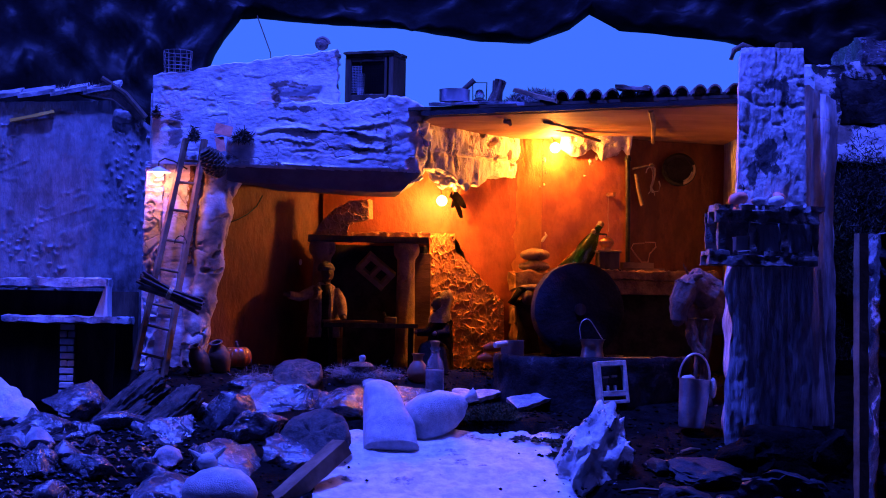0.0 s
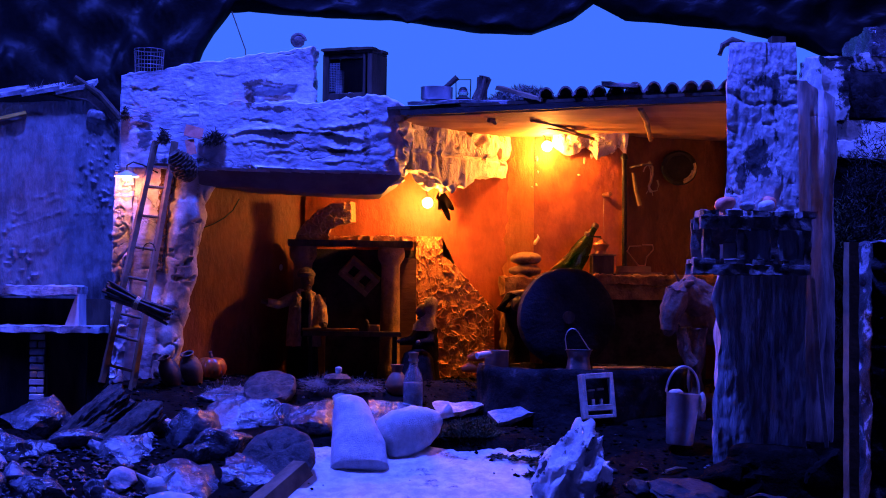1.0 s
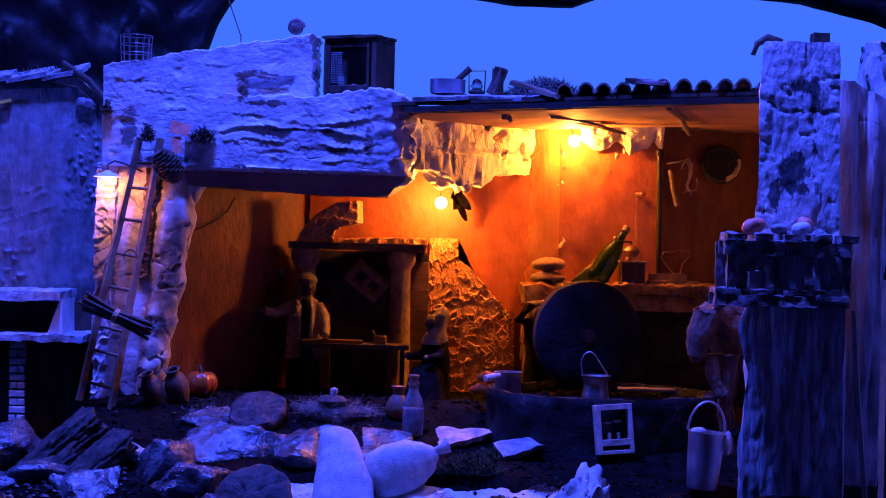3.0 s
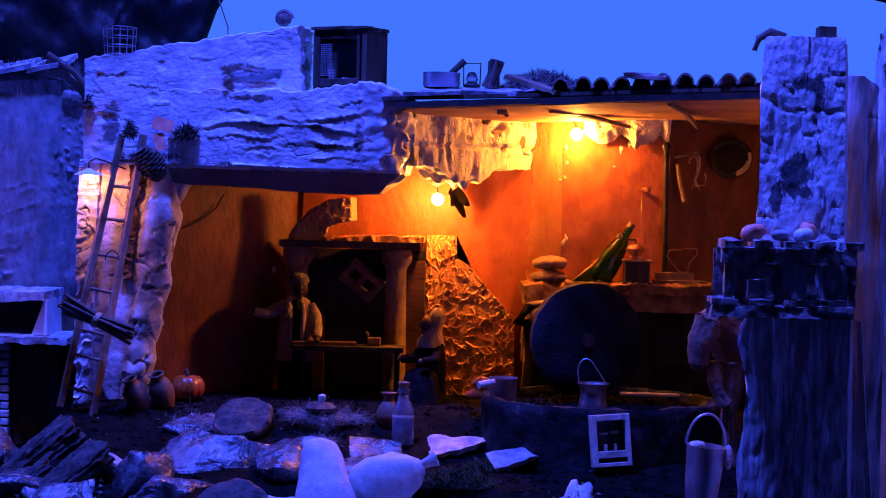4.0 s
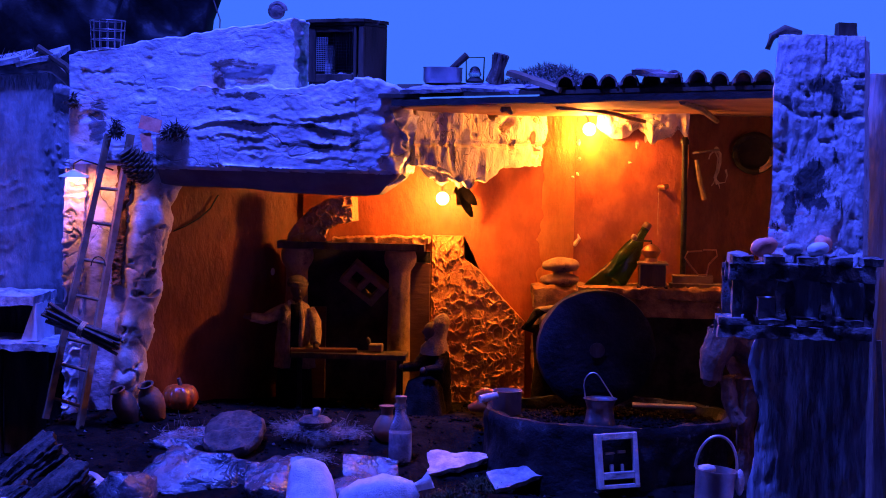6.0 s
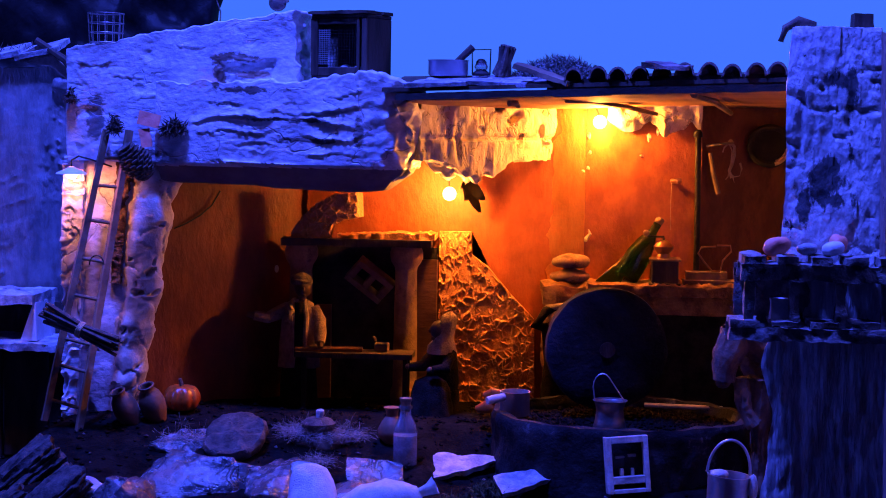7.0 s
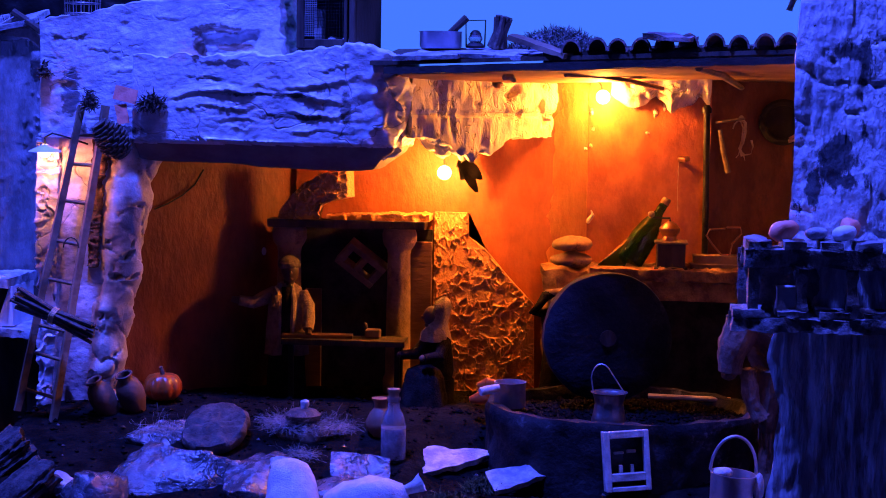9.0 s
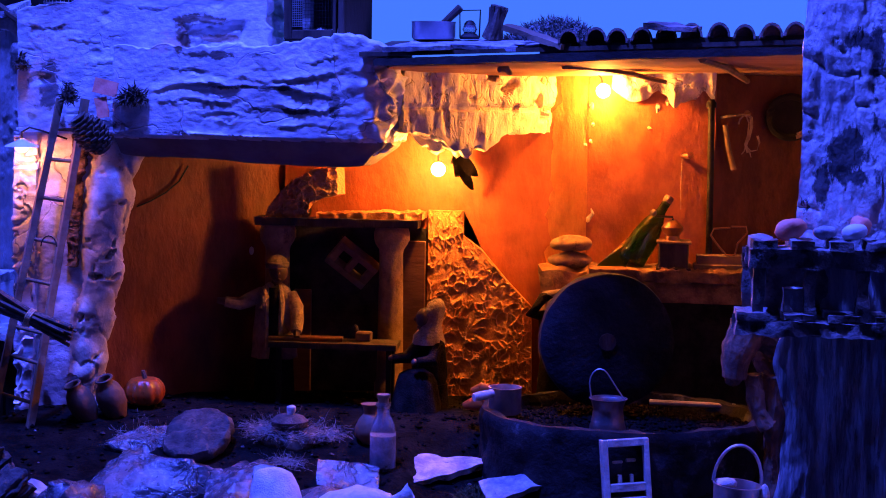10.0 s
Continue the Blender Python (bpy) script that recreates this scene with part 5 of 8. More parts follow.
def hearth():
    t = thing("hearth", (-0.13, 0.35, -0.016), "stone hearth with columns and a sloping ochre plaster flank", "fireplace")
    bm = bmesh.new()
    gbox(bm, (-0.2955, 0.321, 0.2575), (-0.036, 0.366, 0.2700), 0.006)
    wobble(bm, 0.0015, 30)
    part("mantel", bm, DARKWOOD, t, "dark wooden mantel board")
    for x in (-0.264, -0.080):
        bm = bmesh.new()
        lathe(bm, [(0.025, -0.02), (0.025, 0.006), (0.0215, 0.014), (0.0205, 0.12), (0.0195, 0.215), (0.0205, 0.222), (0.0265, 0.231), (0.0285, 0.238), (0.0285, 0.2485), (0.026, 0.2565)], (x, 0.350, 0), 28)
        wobble(bm, 0.001, 40)
        part("column", bm, BROWNPLASTER, t, "smoke-browned round column with a flared capital")
    # black sheet paints the dark of the open firebox
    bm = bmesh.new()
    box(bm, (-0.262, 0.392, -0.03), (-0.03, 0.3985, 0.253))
    part("firebox", bm, IRON, t, "black sheet in place of the firebox's shade")
    bm = bmesh.new()
    box(bm, (-0.062, 0.346, -0.02), (-0.026, 0.355, 0.236), 0.001)
    part("side_board", bm, WARMWOOD, t, "upright red-brown board", smooth=False)
    bm = bmesh.new()
    box(bm, (-0.243, 0.380, -0.02), (-0.215, 0.388, 0.15), 0.001)
    part("leaning_board", bm, WARMWOOD, t, "red-brown board in the firebox", smooth=False)
    # ochre flank
    bm = bmesh.new()
    prism(bm, [(-0.026, 0.283), (0.030, 0.283), (0.031, 0.243), (0.060, 0.222), (0.1, 0.175), (0.142, 0.132), (0.145, -0.02), (-0.026, -0.02)], 0.385, 0.3985)
    dense(bm, 0.0018)
    bm.normal_update()
    for v, nr in [(v, v.normal.copy()) for v in bm.verts]:
        if v.co.y < 0.394:
            p = v.co * 72
            q = Vector((noise.noise(p * 0.6), noise.noise(p * 0.6 + Vector((5, 1, 2))), noise.noise(p * 0.6 + Vector((1, 9, 4))))) * 0.9
            d = 0.0058 * picked(p + q * 0.65) + 0.0008 * fbm(v.co, 220, 3) + 0.002 * noise.noise(v.co * 22)
            if v.co.y < 0.3855:
                v.co.y -= d
            else:
                v.co += nr.normalized() * 0.3 * d
    part("flank", bm, OCHRE, t, "ochre plaster flank with sharp torn relief")
    bm = bmesh.new()
    gbox(bm, (-0.2, 0.334, 0.2705), (-0.030, 0.397, 0.281), 0.0022)
    for v in bm.verts:
        v.co.z += (0.004 * noise.noise(v.co * 21) + 0.0035 * noise.noise(v.co * 95) + 0.002 * noise.noise(v.co * 240)) * (v.co.z > 0.275)
        v.co.y -= max(0, v.co.y - 0.352) * 0.72 * max(0, min(1, (-0.10 - v.co.x) / 0.05))
        v.co.z -= 0.4 * max(0, v.co.z - 0.271) * max(0, min(1, (-0.12 - v.co.x) / 0.07))
        if v.co.y < 0.345:
            v.co.y += 0.008 * noise.noise(Vector((v.co.x * 60, 1, 0)))
    wobble(bm, 0.0012, 150)
    part("top_ledge", bm, OCHRE, t, "crusty ochre ledge")
    # broken hood over the mantel
    bm = bmesh.new()
    prism(bm, [(-0.281, 0.268), (-0.278, 0.282), (-0.262, 0.305), (-0.238, 0.329), (-0.205, 0.346), (-0.166, 0.351), (-0.164, 0.308), (-0.193, 0.301), (-0.207, 0.291), (-0.214, 0.280), (-0.212, 0.268)], 0.331, 0.345)
    dense(bm, 0.002)
    bm.normal_update()
    for v, nr in [(v, v.normal.copy()) for v in bm.verts]:
        if v.co.y < 0.3315:
            v.co.y -= 0.005 * picked(v.co * 70) + 0.002 * fbm(v.co, 110, 3)
        else:
            v.co.z += 0.003 * noise.noise(v.co * 60)
        v.co.x += 0.65 * (v.co.y - 0.331) * max(0, min(1, (v.co.x + 0.19) / 0.02))
    part("hood", bm, OCHRE, t, "broken ochre plaster hood")
    # tilted frame hung in the firebox
    t = thing("hanging_frame", (-0.14, 0.382, 0.155), "small wooden stool frame hung askew in the firebox", "stool")
    m = pose(-0.145, 0.374, 0.198, 28, 38, 12) @ Matrix.Scale(0.9, 4)
    for lo, hi in (((-0.042, -0.007, 0.015), (0.042, 0.007, 0.027)), ((-0.042, -0.007, -0.027), (0.042, 0.007, -0.015)), ((-0.042, -0.006, -0.015), (-0.028, 0.006, 0.015)), ((0.028, -0.006, -0.015), (0.042, 0.006, 0.015)), ((-0.006, -0.006, -0.015), (0.006, 0.006, 0.015))):
        bm = bmesh.new()
        box(bm, Vector(lo) * 1.0 + Vector((0, -0.010, 0)), hi, 0.001, m)
        part("bar", bm, OLDWOOD, t, smooth=False)


def table():
    t = thing("table", (-0.158, 0.29, -0.016), "low dark wooden table before the hearth", "table")
    bm = bmesh.new()
    gbox(bm, (-0.260, 0.262, 0.072), (-0.060, 0.322, 0.081), 0.008)
    wobble(bm, 0.001, 40)
    part("tabletop", bm, DARKWOOD, t)
    for x in (-0.245, -0.072):
        for y in (0.270, 0.314):
            bm = bmesh.new()
            box(bm, (x - 0.004, y - 0.004, -0.018), (x + 0.004, y + 0.004, 0.074), 0.001)
            # legs darker than the top: shade under the table put into the colour
            part("leg", bm, BLACKWOOD, t, smooth=False)
    bm = bmesh.new()
    box(bm, (-0.058, -0.012, 0), (0.058, 0.012, 0.006), 0.001, pose(-0.205, 0.286, 0.0815, 0, 0, 6))
    solo("cutting_board", bm, WARMWOOD, "flat wooden board on the table", "board", smooth=False)
    bm = bmesh.new()
    box(bm, (-0.128, 0.29, 0.0815), (-0.103, 0.31, 0.096), 0.002)
    solo("cheese_block", bm, OLDWOOD, "small brown block on the table", "block", smooth=False)
    bm = bmesh.new()
    tube(bm, [(-0.127, 0.302, 0.0965), (-0.129, 0.302, 0.102), (-0.132, 0.302, 0.105)], [0.003, 0.004, 0.003], 8)
    solo("small_peg", bm, DARKWOOD, "tiny dark peg on the pale block", "peg")


def figure_standing():
    """Plain clay figurine in an open coat and cap."""
    bm = bmesh.new()
    x, y, z = -0.260, 0.312, -0.011
    lathe(bm, [(0.034, -0.01), (0.032, 0.03), (0.028, 0.08), (0.026, 0.11)], (x, y, z), 18, 1.0, 0.75, mi=1)
    vs = lathe(bm, [(0.036, 0.060), (0.0345, 0.08), (0.033, 0.10), (0.031, 0.12), (0.030, 0.14), (0.029, 0.155), (0.0235, 0.170), (0.011, 0.178)], (x, y, z), 40, 1.0, 0.74)
    for v in vs:
        a = math.atan2(v.co.y - y, v.co.x - x)
        h = v.co.z - z
        k = 1 + 0.05 * math.sin(a * 9 + h * 30) * (h < 0.16) + 0.04 * noise.noise(v.co * 70)
        gap = math.exp(-((a + 1.45) / 0.3) ** 2)
        k *= 1 - 0.34 * gap * (h < 0.172)
        v.co.x, v.co.y = x + (v.co.x - x) * k, y + (v.co.y - y) * k
    # shirt front, lapels, neck, face, cap
    tube(bm, [(x + 0.002, y - 0.012, z + 0.172), (x + 0.003, y - 0.017, z + 0.13), (x + 0.003, y - 0.018, z + 0.08)], [0.009, 0.011, 0.011], 10, 1)
    for s in (-1, 1):
        tube(bm, [(x + s * 0.010, y - 0.010, z + 0.176), (x + 0.003 + s * 0.012, y - 0.022, z + 0.150), (x + 0.003 + s * 0.011, y - 0.025, z + 0.11), (x + 0.003 + s * 0.012, y - 0.026, z + 0.065)], [0.004, 0.0048, 0.004, 0.0036], 7)
    tube(bm, [(x + 0.002, y, z + 0.17), (x + 0.004, y - 0.004, z + 0.19)], [0.009, 0.008], 10, 2)
    ball(bm, (x + 0.006, y - 0.007, z + 0.198), (0.0145, 0.016, 0.018), 3, 2)
    ball(bm, (x + 0.010, y - 0.022, z + 0.196), (0.0028, 0.005, 0.004), 1, 2)
    ball(bm, (x + 0.008, y - 0.016, z + 0.186), (0.006, 0.006, 0.004), 1, 2)
    ball(bm, (x + 0.003, y - 0.002, z + 0.211), (0.0185, 0.0195, 0.012), 3, 3)
    lathe(bm, [(0.0165, 0.203), (0.0185, 0.206), (0.0185, 0.211), (0.0165, 0.213)], (x + 0.004, y - 0.004, z), 20, 1, 1.05, mi=3)
    # one arm raised and held out, one resting on the table
    tube(bm, [(x - 0.020, y, z + 0.162), (x - 0.038, y - 0.012, z + 0.152), (x - 0.052, y - 0.022, z + 0.146), (x - 0.074, y - 0.028, z + 0.150)], [0.011, 0.012, 0.0105, 0.0085], 10)
    tube(bm, [(x - 0.074, y - 0.028, z + 0.150), (x - 0.086, y - 0.030, z + 0.152)], [0.006, 0.0045], 8, 2)
    tube(bm, [(x - 0.018, y - 0.014, z + 0.166), (x - 0.010, y - 0.026, z + 0.158), (x - 0.016, y - 0.028, z + 0.140)], [0.008, 0.007, 0.005], 8)
    tube(bm, [(x + 0.024, y, z + 0.162), (x + 0.037, y - 0.008, z + 0.14), (x + 0.040, y - 0.020, z + 0.122), (x + 0.040, y - 0.032, z + 0.106)], [0.011, 0.012, 0.0105, 0.009], 10)
    tube(bm, [(x + 0.040, y - 0.030, z + 0.108), (x + 0.043, y - 0.040, z + 0.098)], [0.006, 0.005], 8, 2)
    wobble(bm, 0.0014, 80)
    solo("standing_figurine", bm, [CLOTH_TAN, CLOTH_DARK, SKIN, TWIG], "plain clay figurine in an open tan coat behind the table", "figurine")


def figure_seated():
    bm = bmesh.new()
    x, y, z = -0.023, 0.268, -0.019
    lathe(bm, [(0.024, 0.03), (0.028, 0.055), (0.026, 0.085), (0.022, 0.110), (0.012, 0.122)], (x + 0.014, y + 0.012, z), 18, 1, 0.8, mi=1)
    vs = lathe(bm, [(0.037, 0.0), (0.036, 0.012), (0.033, 0.03), (0.031, 0.046), (0.026, 0.058), (0.012, 0.066)], (x - 0.004, y - 0.014, z), 32, 1.0, 0.95, mi=1)
    for v in vs:
        a = math.atan2(v.co.y - y + 0.014, v.co.x - x + 0.004)
        k = 1 + 0.07 * math.sin(a * 7 + v.co.z * 40) * (v.co.z - z < 0.05)
        v.co.x, v.co.y = x - 0.004 + (v.co.x - x + 0.004) * k, y - 0.014 + (v.co.y - y + 0.014) * k
    tube(bm, [(x + 0.002, y - 0.002, z + 0.105), (x - 0.018, y - 0.018, z + 0.084), (x - 0.04, y - 0.022, z + 0.082)], [0.011, 0.010, 0.007], 10, 1)
    tube(bm, [(x + 0.028, y - 0.004, z + 0.105), (x + 0.022, y - 0.03, z + 0.082), (x + 0.0, y - 0.04, z + 0.08)], [0.011, 0.010, 0.007], 10, 1)
    ball(bm, (x - 0.042, y - 0.022, z + 0.083), 0.0055, 2, 2)
    ball(bm, (x - 0.004, y - 0.041, z + 0.081), 0.0055, 2, 2)
    ball(bm, (x + 0.006, y - 0.004, z + 0.143), (0.0125, 0.0135, 0.0175), 3, 2)
    ball(bm, (x - 0.0065, y - 0.007, z + 0.142), (0.0030, 0.0026, 0.0036), 1, 2)
    ball(bm, (x + 0.000, y - 0.008, z + 0.130), (0.006, 0.006, 0.005), 1, 2)
    vs = lathe(bm, [(0.027, 0.104), (0.025, 0.116), (0.0205, 0.130), (0.0195, 0.145), (0.018, 0.158), (0.012, 0.168), (0.004, 0.174)], (x + 0.016, y + 0.004, z), 26, 0.95, 1.0)
    for v in vs:
        a = math.atan2(v.co.y - y - 0.004, v.co.x - x - 0.016)
        h = v.co.z - z
        v.co.x += 0.012 * max(0, h - 0.13) / 0.04 - 0.004
        k = 1 + 0.05 * math.sin(a * 7 + h * 60)
        if abs(abs(a) - math.pi) < 0.9 and 0.118 < h < 0.165:
            k *= 0.62
        v.co.x, v.co.y = x + 0.016 + (v.co.x - x - 0.016) * k, y + 0.004 + (v.co.y - y - 0.004) * k
    lathe(bm, [(0.028, 0.0), (0.027, 0.012), (0.026, 0.04)], (x + 0.016, y + 0.014, z), 16, mi=1)
    wobble(bm, 0.0015, 60)
    solo("seated_figurine", bm, [CLOTH_TAN, CLOTH_DARK, SKIN], "plain seated clay figurine with a pale head cloth", "figurine")


def figure_miller():
    bm = bmesh.new()
    x, y, z = 0.184, 0.30, -0.016
    lathe(bm, [(0.030, 0.0), (0.027, 0.04), (0.022, 0.085), (0.025, 0.115), (0.027, 0.14), (0.014, 0.157)], (x, y, z), 18, 1, 0.75, mi=1)
    ball(bm, (x - 0.002, y - 0.012, z + 0.158), (0.014, 0.015, 0.018), 2, 2)
    tube(bm, [(x - 0.018, y, z + 0.145), (x - 0.038, y - 0.008, z + 0.148), (x - 0.02, y - 0.01, z + 0.175), (x - 0.004, y - 0.006, z + 0.180)], [0.009, 0.009, 0.008, 0.007], 10, 1)
    tube(bm, [(x + 0.018, y, z + 0.145), (x + 0.038, y - 0.008, z + 0.152), (x + 0.022, y - 0.01, z + 0.175)], [0.009, 0.009, 0.007], 10, 1)
    ball(bm, (x + 0.006, y - 0.004, z + 0.181), (0.03, 0.014, 0.007), 2, 0)
    wobble(bm, 0.0015, 60)
    solo("miller_figurine", bm, [CLOTH_TAN, CLOTH_DARK, SKIN], "plain dark clay figurine with raised arms by the mill", "figurine")


hearth()
table()
figure_standing()
figure_seated()
figure_miller()


# ---- inside the house: counter and wall things ----
def counter():
    t = thing("counter", (0.36, 0.35, -0.016), "rough stone counter with a dark hollow below", "counter")
    bm = bmesh.new()
    gbox(bm, (0.236, 0.295, 0.188), (0.60, 0.397, 0.203), 0.005)
    for v in bm.verts:
        v.co.y += 0.2 * max(0, v.co.x - 0.425) * (v.co.y - 0.295) / 0.102
    crumple(bm, 0.005, 60)
    wobble(bm, 0.006, 26)
    part("top_slab", bm, COUNTERTOP, t, "crumbling ochre top slab")
    bm = bmesh.new()
    gbox(bm, (0.24, 0.302, 0.155), (0.60, 0.325, 0.186), 0.012)
    wobble(bm, 0.002, 30)
    part("lintel", bm, COUNTERTOP, t, "worn lintel")
    # the hollow's darkness is a black sheet set below the counter
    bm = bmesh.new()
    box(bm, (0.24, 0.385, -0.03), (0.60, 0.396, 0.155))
    part("hollow_shade", bm, IRON, t, "black sheet in place of the hollow's shade")
    # pier of rough stones, with the two pale stones on it
    rnd = random.Random(11)
    t = thing("stone_pier", (0.198, 0.345, -0.016), "pier of rough stacked stones beside the counter", "pier")
    z = -0.02
    for k in range(6):
        h = 0.036
        bm = bmesh.new()
        gbox(bm, (0.160 + rnd.uniform(-0.004, 0.004), 0.315, z), (0.236 + rnd.uniform(-0.003, 0.003), 0.396, z + h), 0.008)
        wobble(bm, 0.012, 24, seed=k * 3)
        part("stone", bm, COUNTERTOP, t)
        z += h
    for zz, rx, rz in ((0.213, 0.034, 0.013), (0.238, 0.031, 0.012)):
        bm = bmesh.new()
        ball(bm, (0.203, 0.345, zz), (rx, 0.028, rz), 3)
        wobble(bm, 0.004, 30, seed=zz * 40)
        solo("bread_loaf", bm, BROWNPLASTER, "pale brown rounded loaf-like stone stacked on the pier", "stone", "loaves on the pier")


ROPE_LOOPS = (
    (((0.472, 0.447), (0.479, 0.440), (0.480, 0.425), (0.476, 0.408), (0.472, 0.397), (0.476, 0.386)), 0.0022),
    (((0.470, 0.446), (0.476, 0.432), (0.475, 0.412), (0.470, 0.398), (0.480, 0.388), (0.490, 0.390), (0.493, 0.402), (0.490, 0.412)), 0.0012),
    (((0.472, 0.397), (0.470, 0.388), (0.466, 0.383)), 0.0008),
    (((0.474, 0.396), (0.479, 0.385), (0.481, 0.378)), 0.0008),
    (((0.470, 0.446), (0.462, 0.438), (0.460, 0.430)), 0.0014),
)


def counter_things():
    # green bottle leaning back
    d = Vector((0.355, 0.365, 0.312)) - Vector((0.292, 0.335, 0.206))
    m = Matrix.Translation((0.296, 0.335, 0.213)) @ d.to_track_quat("Z", "Y").to_matrix().to_4x4()
    t = thing("glass_bottle", (0.296, 0.335, 0.206), "green glass bottle leaning on the counter", "bottle")
    bm = bmesh.new()
    lathe(bm, [(0.019, 0.0), (0.022, 0.004), (0.022, 0.045), (0.017, 0.07), (0.0075, 0.095), (0.007, 0.112)], (0, 0, 0), 24, m=m)
    part("body", bm, GREENGLASS, t)
    bm = bmesh.new()
    lathe(bm, [(0.0065, 0.108), (0.0075, 0.112), (0.0075, 0.120), (0.006, 0.122)], (0, 0, 0), 14, m=m)
    part("cork", bm, OLDWOOD, t, "brown cork")
    bm = bmesh.new()
    vs = [bm.verts.new(p) for p in ((0.245, 0.325, 0.207), (0.29, 0.322, 0.207), (0.315, 0.345, 0.262), (0.305, 0.352, 0.262))]
    bm.faces.new(vs)
    bmesh.ops.solidify(bm, geom=bm.faces[:], thickness=0.003)
    solo("glass_shard", bm, GREENGLASS, "pale green glass shard leaning by the bottle", "glass", smooth=False)
    # coffee grinder
    t = thing("coffee_grinder", (0.362, 0.325, 0.206), "old coffee grinder with a wooden box and a crank", "grinder")
    for nm, lo, hi, mt in (("box", (0.340, 0.303, 0.209), (0.385, 0.347, 0.246), DARKWOOD), ("base", (0.336, 0.299, 0.205), (0.389, 0.351, 0.209), DARKWOOD), ("top", (0.336, 0.299, 0.246), (0.389, 0.351, 0.250), OLDWOOD)):
        bm = bmesh.new()
        box(bm, lo, hi, 0.001)
        part(nm, bm, mt, t, smooth=False)
    bm = bmesh.new()
    lathe(bm, [(0.012, 0.250), (0.010, 0.257), (0.016, 0.265), (0.017, 0.270), (0.012, 0.276), (0.004, 0.281)], (0.360, 0.325, 0), 20)
    part("hopper", bm, COPPER, t, "worn metal hopper")
    bm = bmesh.new()
    tube(bm, [(0.360, 0.325, 0.281), (0.360, 0.325, 0.286), (0.332, 0.322, 0.287)], 0.002, 6)
    crank = part("crank", bm, IRON, t)
    bm = bmesh.new()
    ball(bm, (0.330, 0.322, 0.292), 0.0058, 2)
    part("knob", bm, OLDWOOD, crank)
    # boards and trivet
    for lo, hi in (((0.395, 0.315, 0.206), (0.49, 0.36, 0.213)), ((0.40, 0.335, 0.2132), (0.47, 0.37, 0.226))):
        bm = bmesh.new()
        gbox(bm, lo, hi, 0.01)
        wobble(bm, 0.0012, 50)
        solo("wooden_board", bm, OLDWOOD, "small worn wooden board on the counter", "board", "boards on the counter")
    bm = bmesh.new()
    tube(bm, [(0.445, 0.345, 0.227), (0.430, 0.345, 0.244), (0.420, 0.345, 0.258), (0.425, 0.345, 0.268), (0.450, 0.345, 0.270)], 0.0016, 6)
    tube(bm, [(0.452, 0.345, 0.272), (0.474, 0.345, 0.272), (0.476, 0.345, 0.262), (0.462, 0.345, 0.246), (0.458, 0.345, 0.227)], 0.0016, 6)
    tube(bm, [(0.445, 0.345, 0.2275), (0.458, 0.345, 0.2275)], 0.0016, 6)
    solo("wire_trivet", bm, COPPER, "bent copper wire handle on a small board", "wire")
    # stove pipe
    bm = bmesh.new()
    tube(bm, [(0.420, 0.378, 0.226), (0.419, 0.378, 0.34), (0.417, 0.378, 0.455)], 0.0055, 10)
    lathe(bm, [(0.008, 0.455), (0.008, 0.462), (0.004, 0.468)], (0.417, 0.378, 0), 12)
    solo("iron_pole", bm, IRON, "black iron pole against the terracotta wall", "pole")
    # rope on a peg
    t = thing("hemp_rope", (0.46, 0.385, 0.38), "hank of hemp rope hung from a wall peg", "rope")
    bm = bmesh.new()
    tube(bm, [(0.434, 0.401, 0.440), (0.455, 0.375, 0.444), (0.478, 0.378, 0.447)], 0.0022, 6)
    part("peg", bm, OLDWOOD, t)
    for pts, r in ROPE_LOOPS:
        bm = bmesh.new()
        tube(bm, [(x, 0.382, z) for x, z in pts], r, 6)
        wobble(bm, 0.0012, 90)
        part("strand", bm, ROPE, t)
    bm = bmesh.new()
    ball(bm, (0.4725, 0.381, 0.447), (0.005, 0.004, 0.005), 2)
    wobble(bm, 0.0015, 120)
    part("knot", bm, ROPE, t)
    bm = bmesh.new()
    tube(bm, [(0.440, 0.396, 0.428), (0.447, 0.396, 0.39), (0.456, 0.397, 0.358)], [0.004, 0.0045, 0.005], 8)
    solo("wall_stick", bm, OLDWOOD, "short smooth wooden stick hung on the wall", "stick")
    # strainer
    t = thing("wicker_strainer", (0.543, 0.408, 0.405), "round wicker strainer hung on the wall", "strainer")
    c = Vector((0.543, 0.410, 0.442))
    # pale rope arcs over the black hoop paint the lit crescent of its rim
    for r, w, a0, a1, mt in ((0.034, 0.006, 0, 360, BLACKWOOD), (0.034, 0.0035, -75, 20, ROPE), (0.029, 0.002, -70, -10, ROPE)):
        bm = bmesh.new()
        tube(bm, [c + Vector((r * math.cos(a), -0.004 * (mt is ROPE), r * 0.95 * math.sin(a))) for a in [radians(a0 + (a1 - a0) * k / 24) for k in range(25)]], w, 6)
        part("hoop", bm, mt, t)
    bm = bmesh.new()
    lathe(bm, [(0.033, 0.0), (0.028, -0.006), (0.004, -0.010)], (0, 0, 0), 24, m=Matrix.Translation(c) @ Matrix.Rotation(radians(90), 4, "X"))
    part("weave", bm, BLACKWOOD, t)
    # wall knob with a thread, hole, hook
    t = thing("wall_hook", (0.378, 0.39, 0.37), "small brass hook with a hanging thread on the wall", "hook")
    bm = bmesh.new()
    tube(bm, [(0.376, 0.398, 0.379), (0.376, 0.380, 0.379), (0.384, 0.374, 0.379), (0.390, 0.376, 0.382)], [0.004, 0.0045, 0.005, 0.003], 8)
    part("knob", bm, COPPER, t)
    bm = bmesh.new()
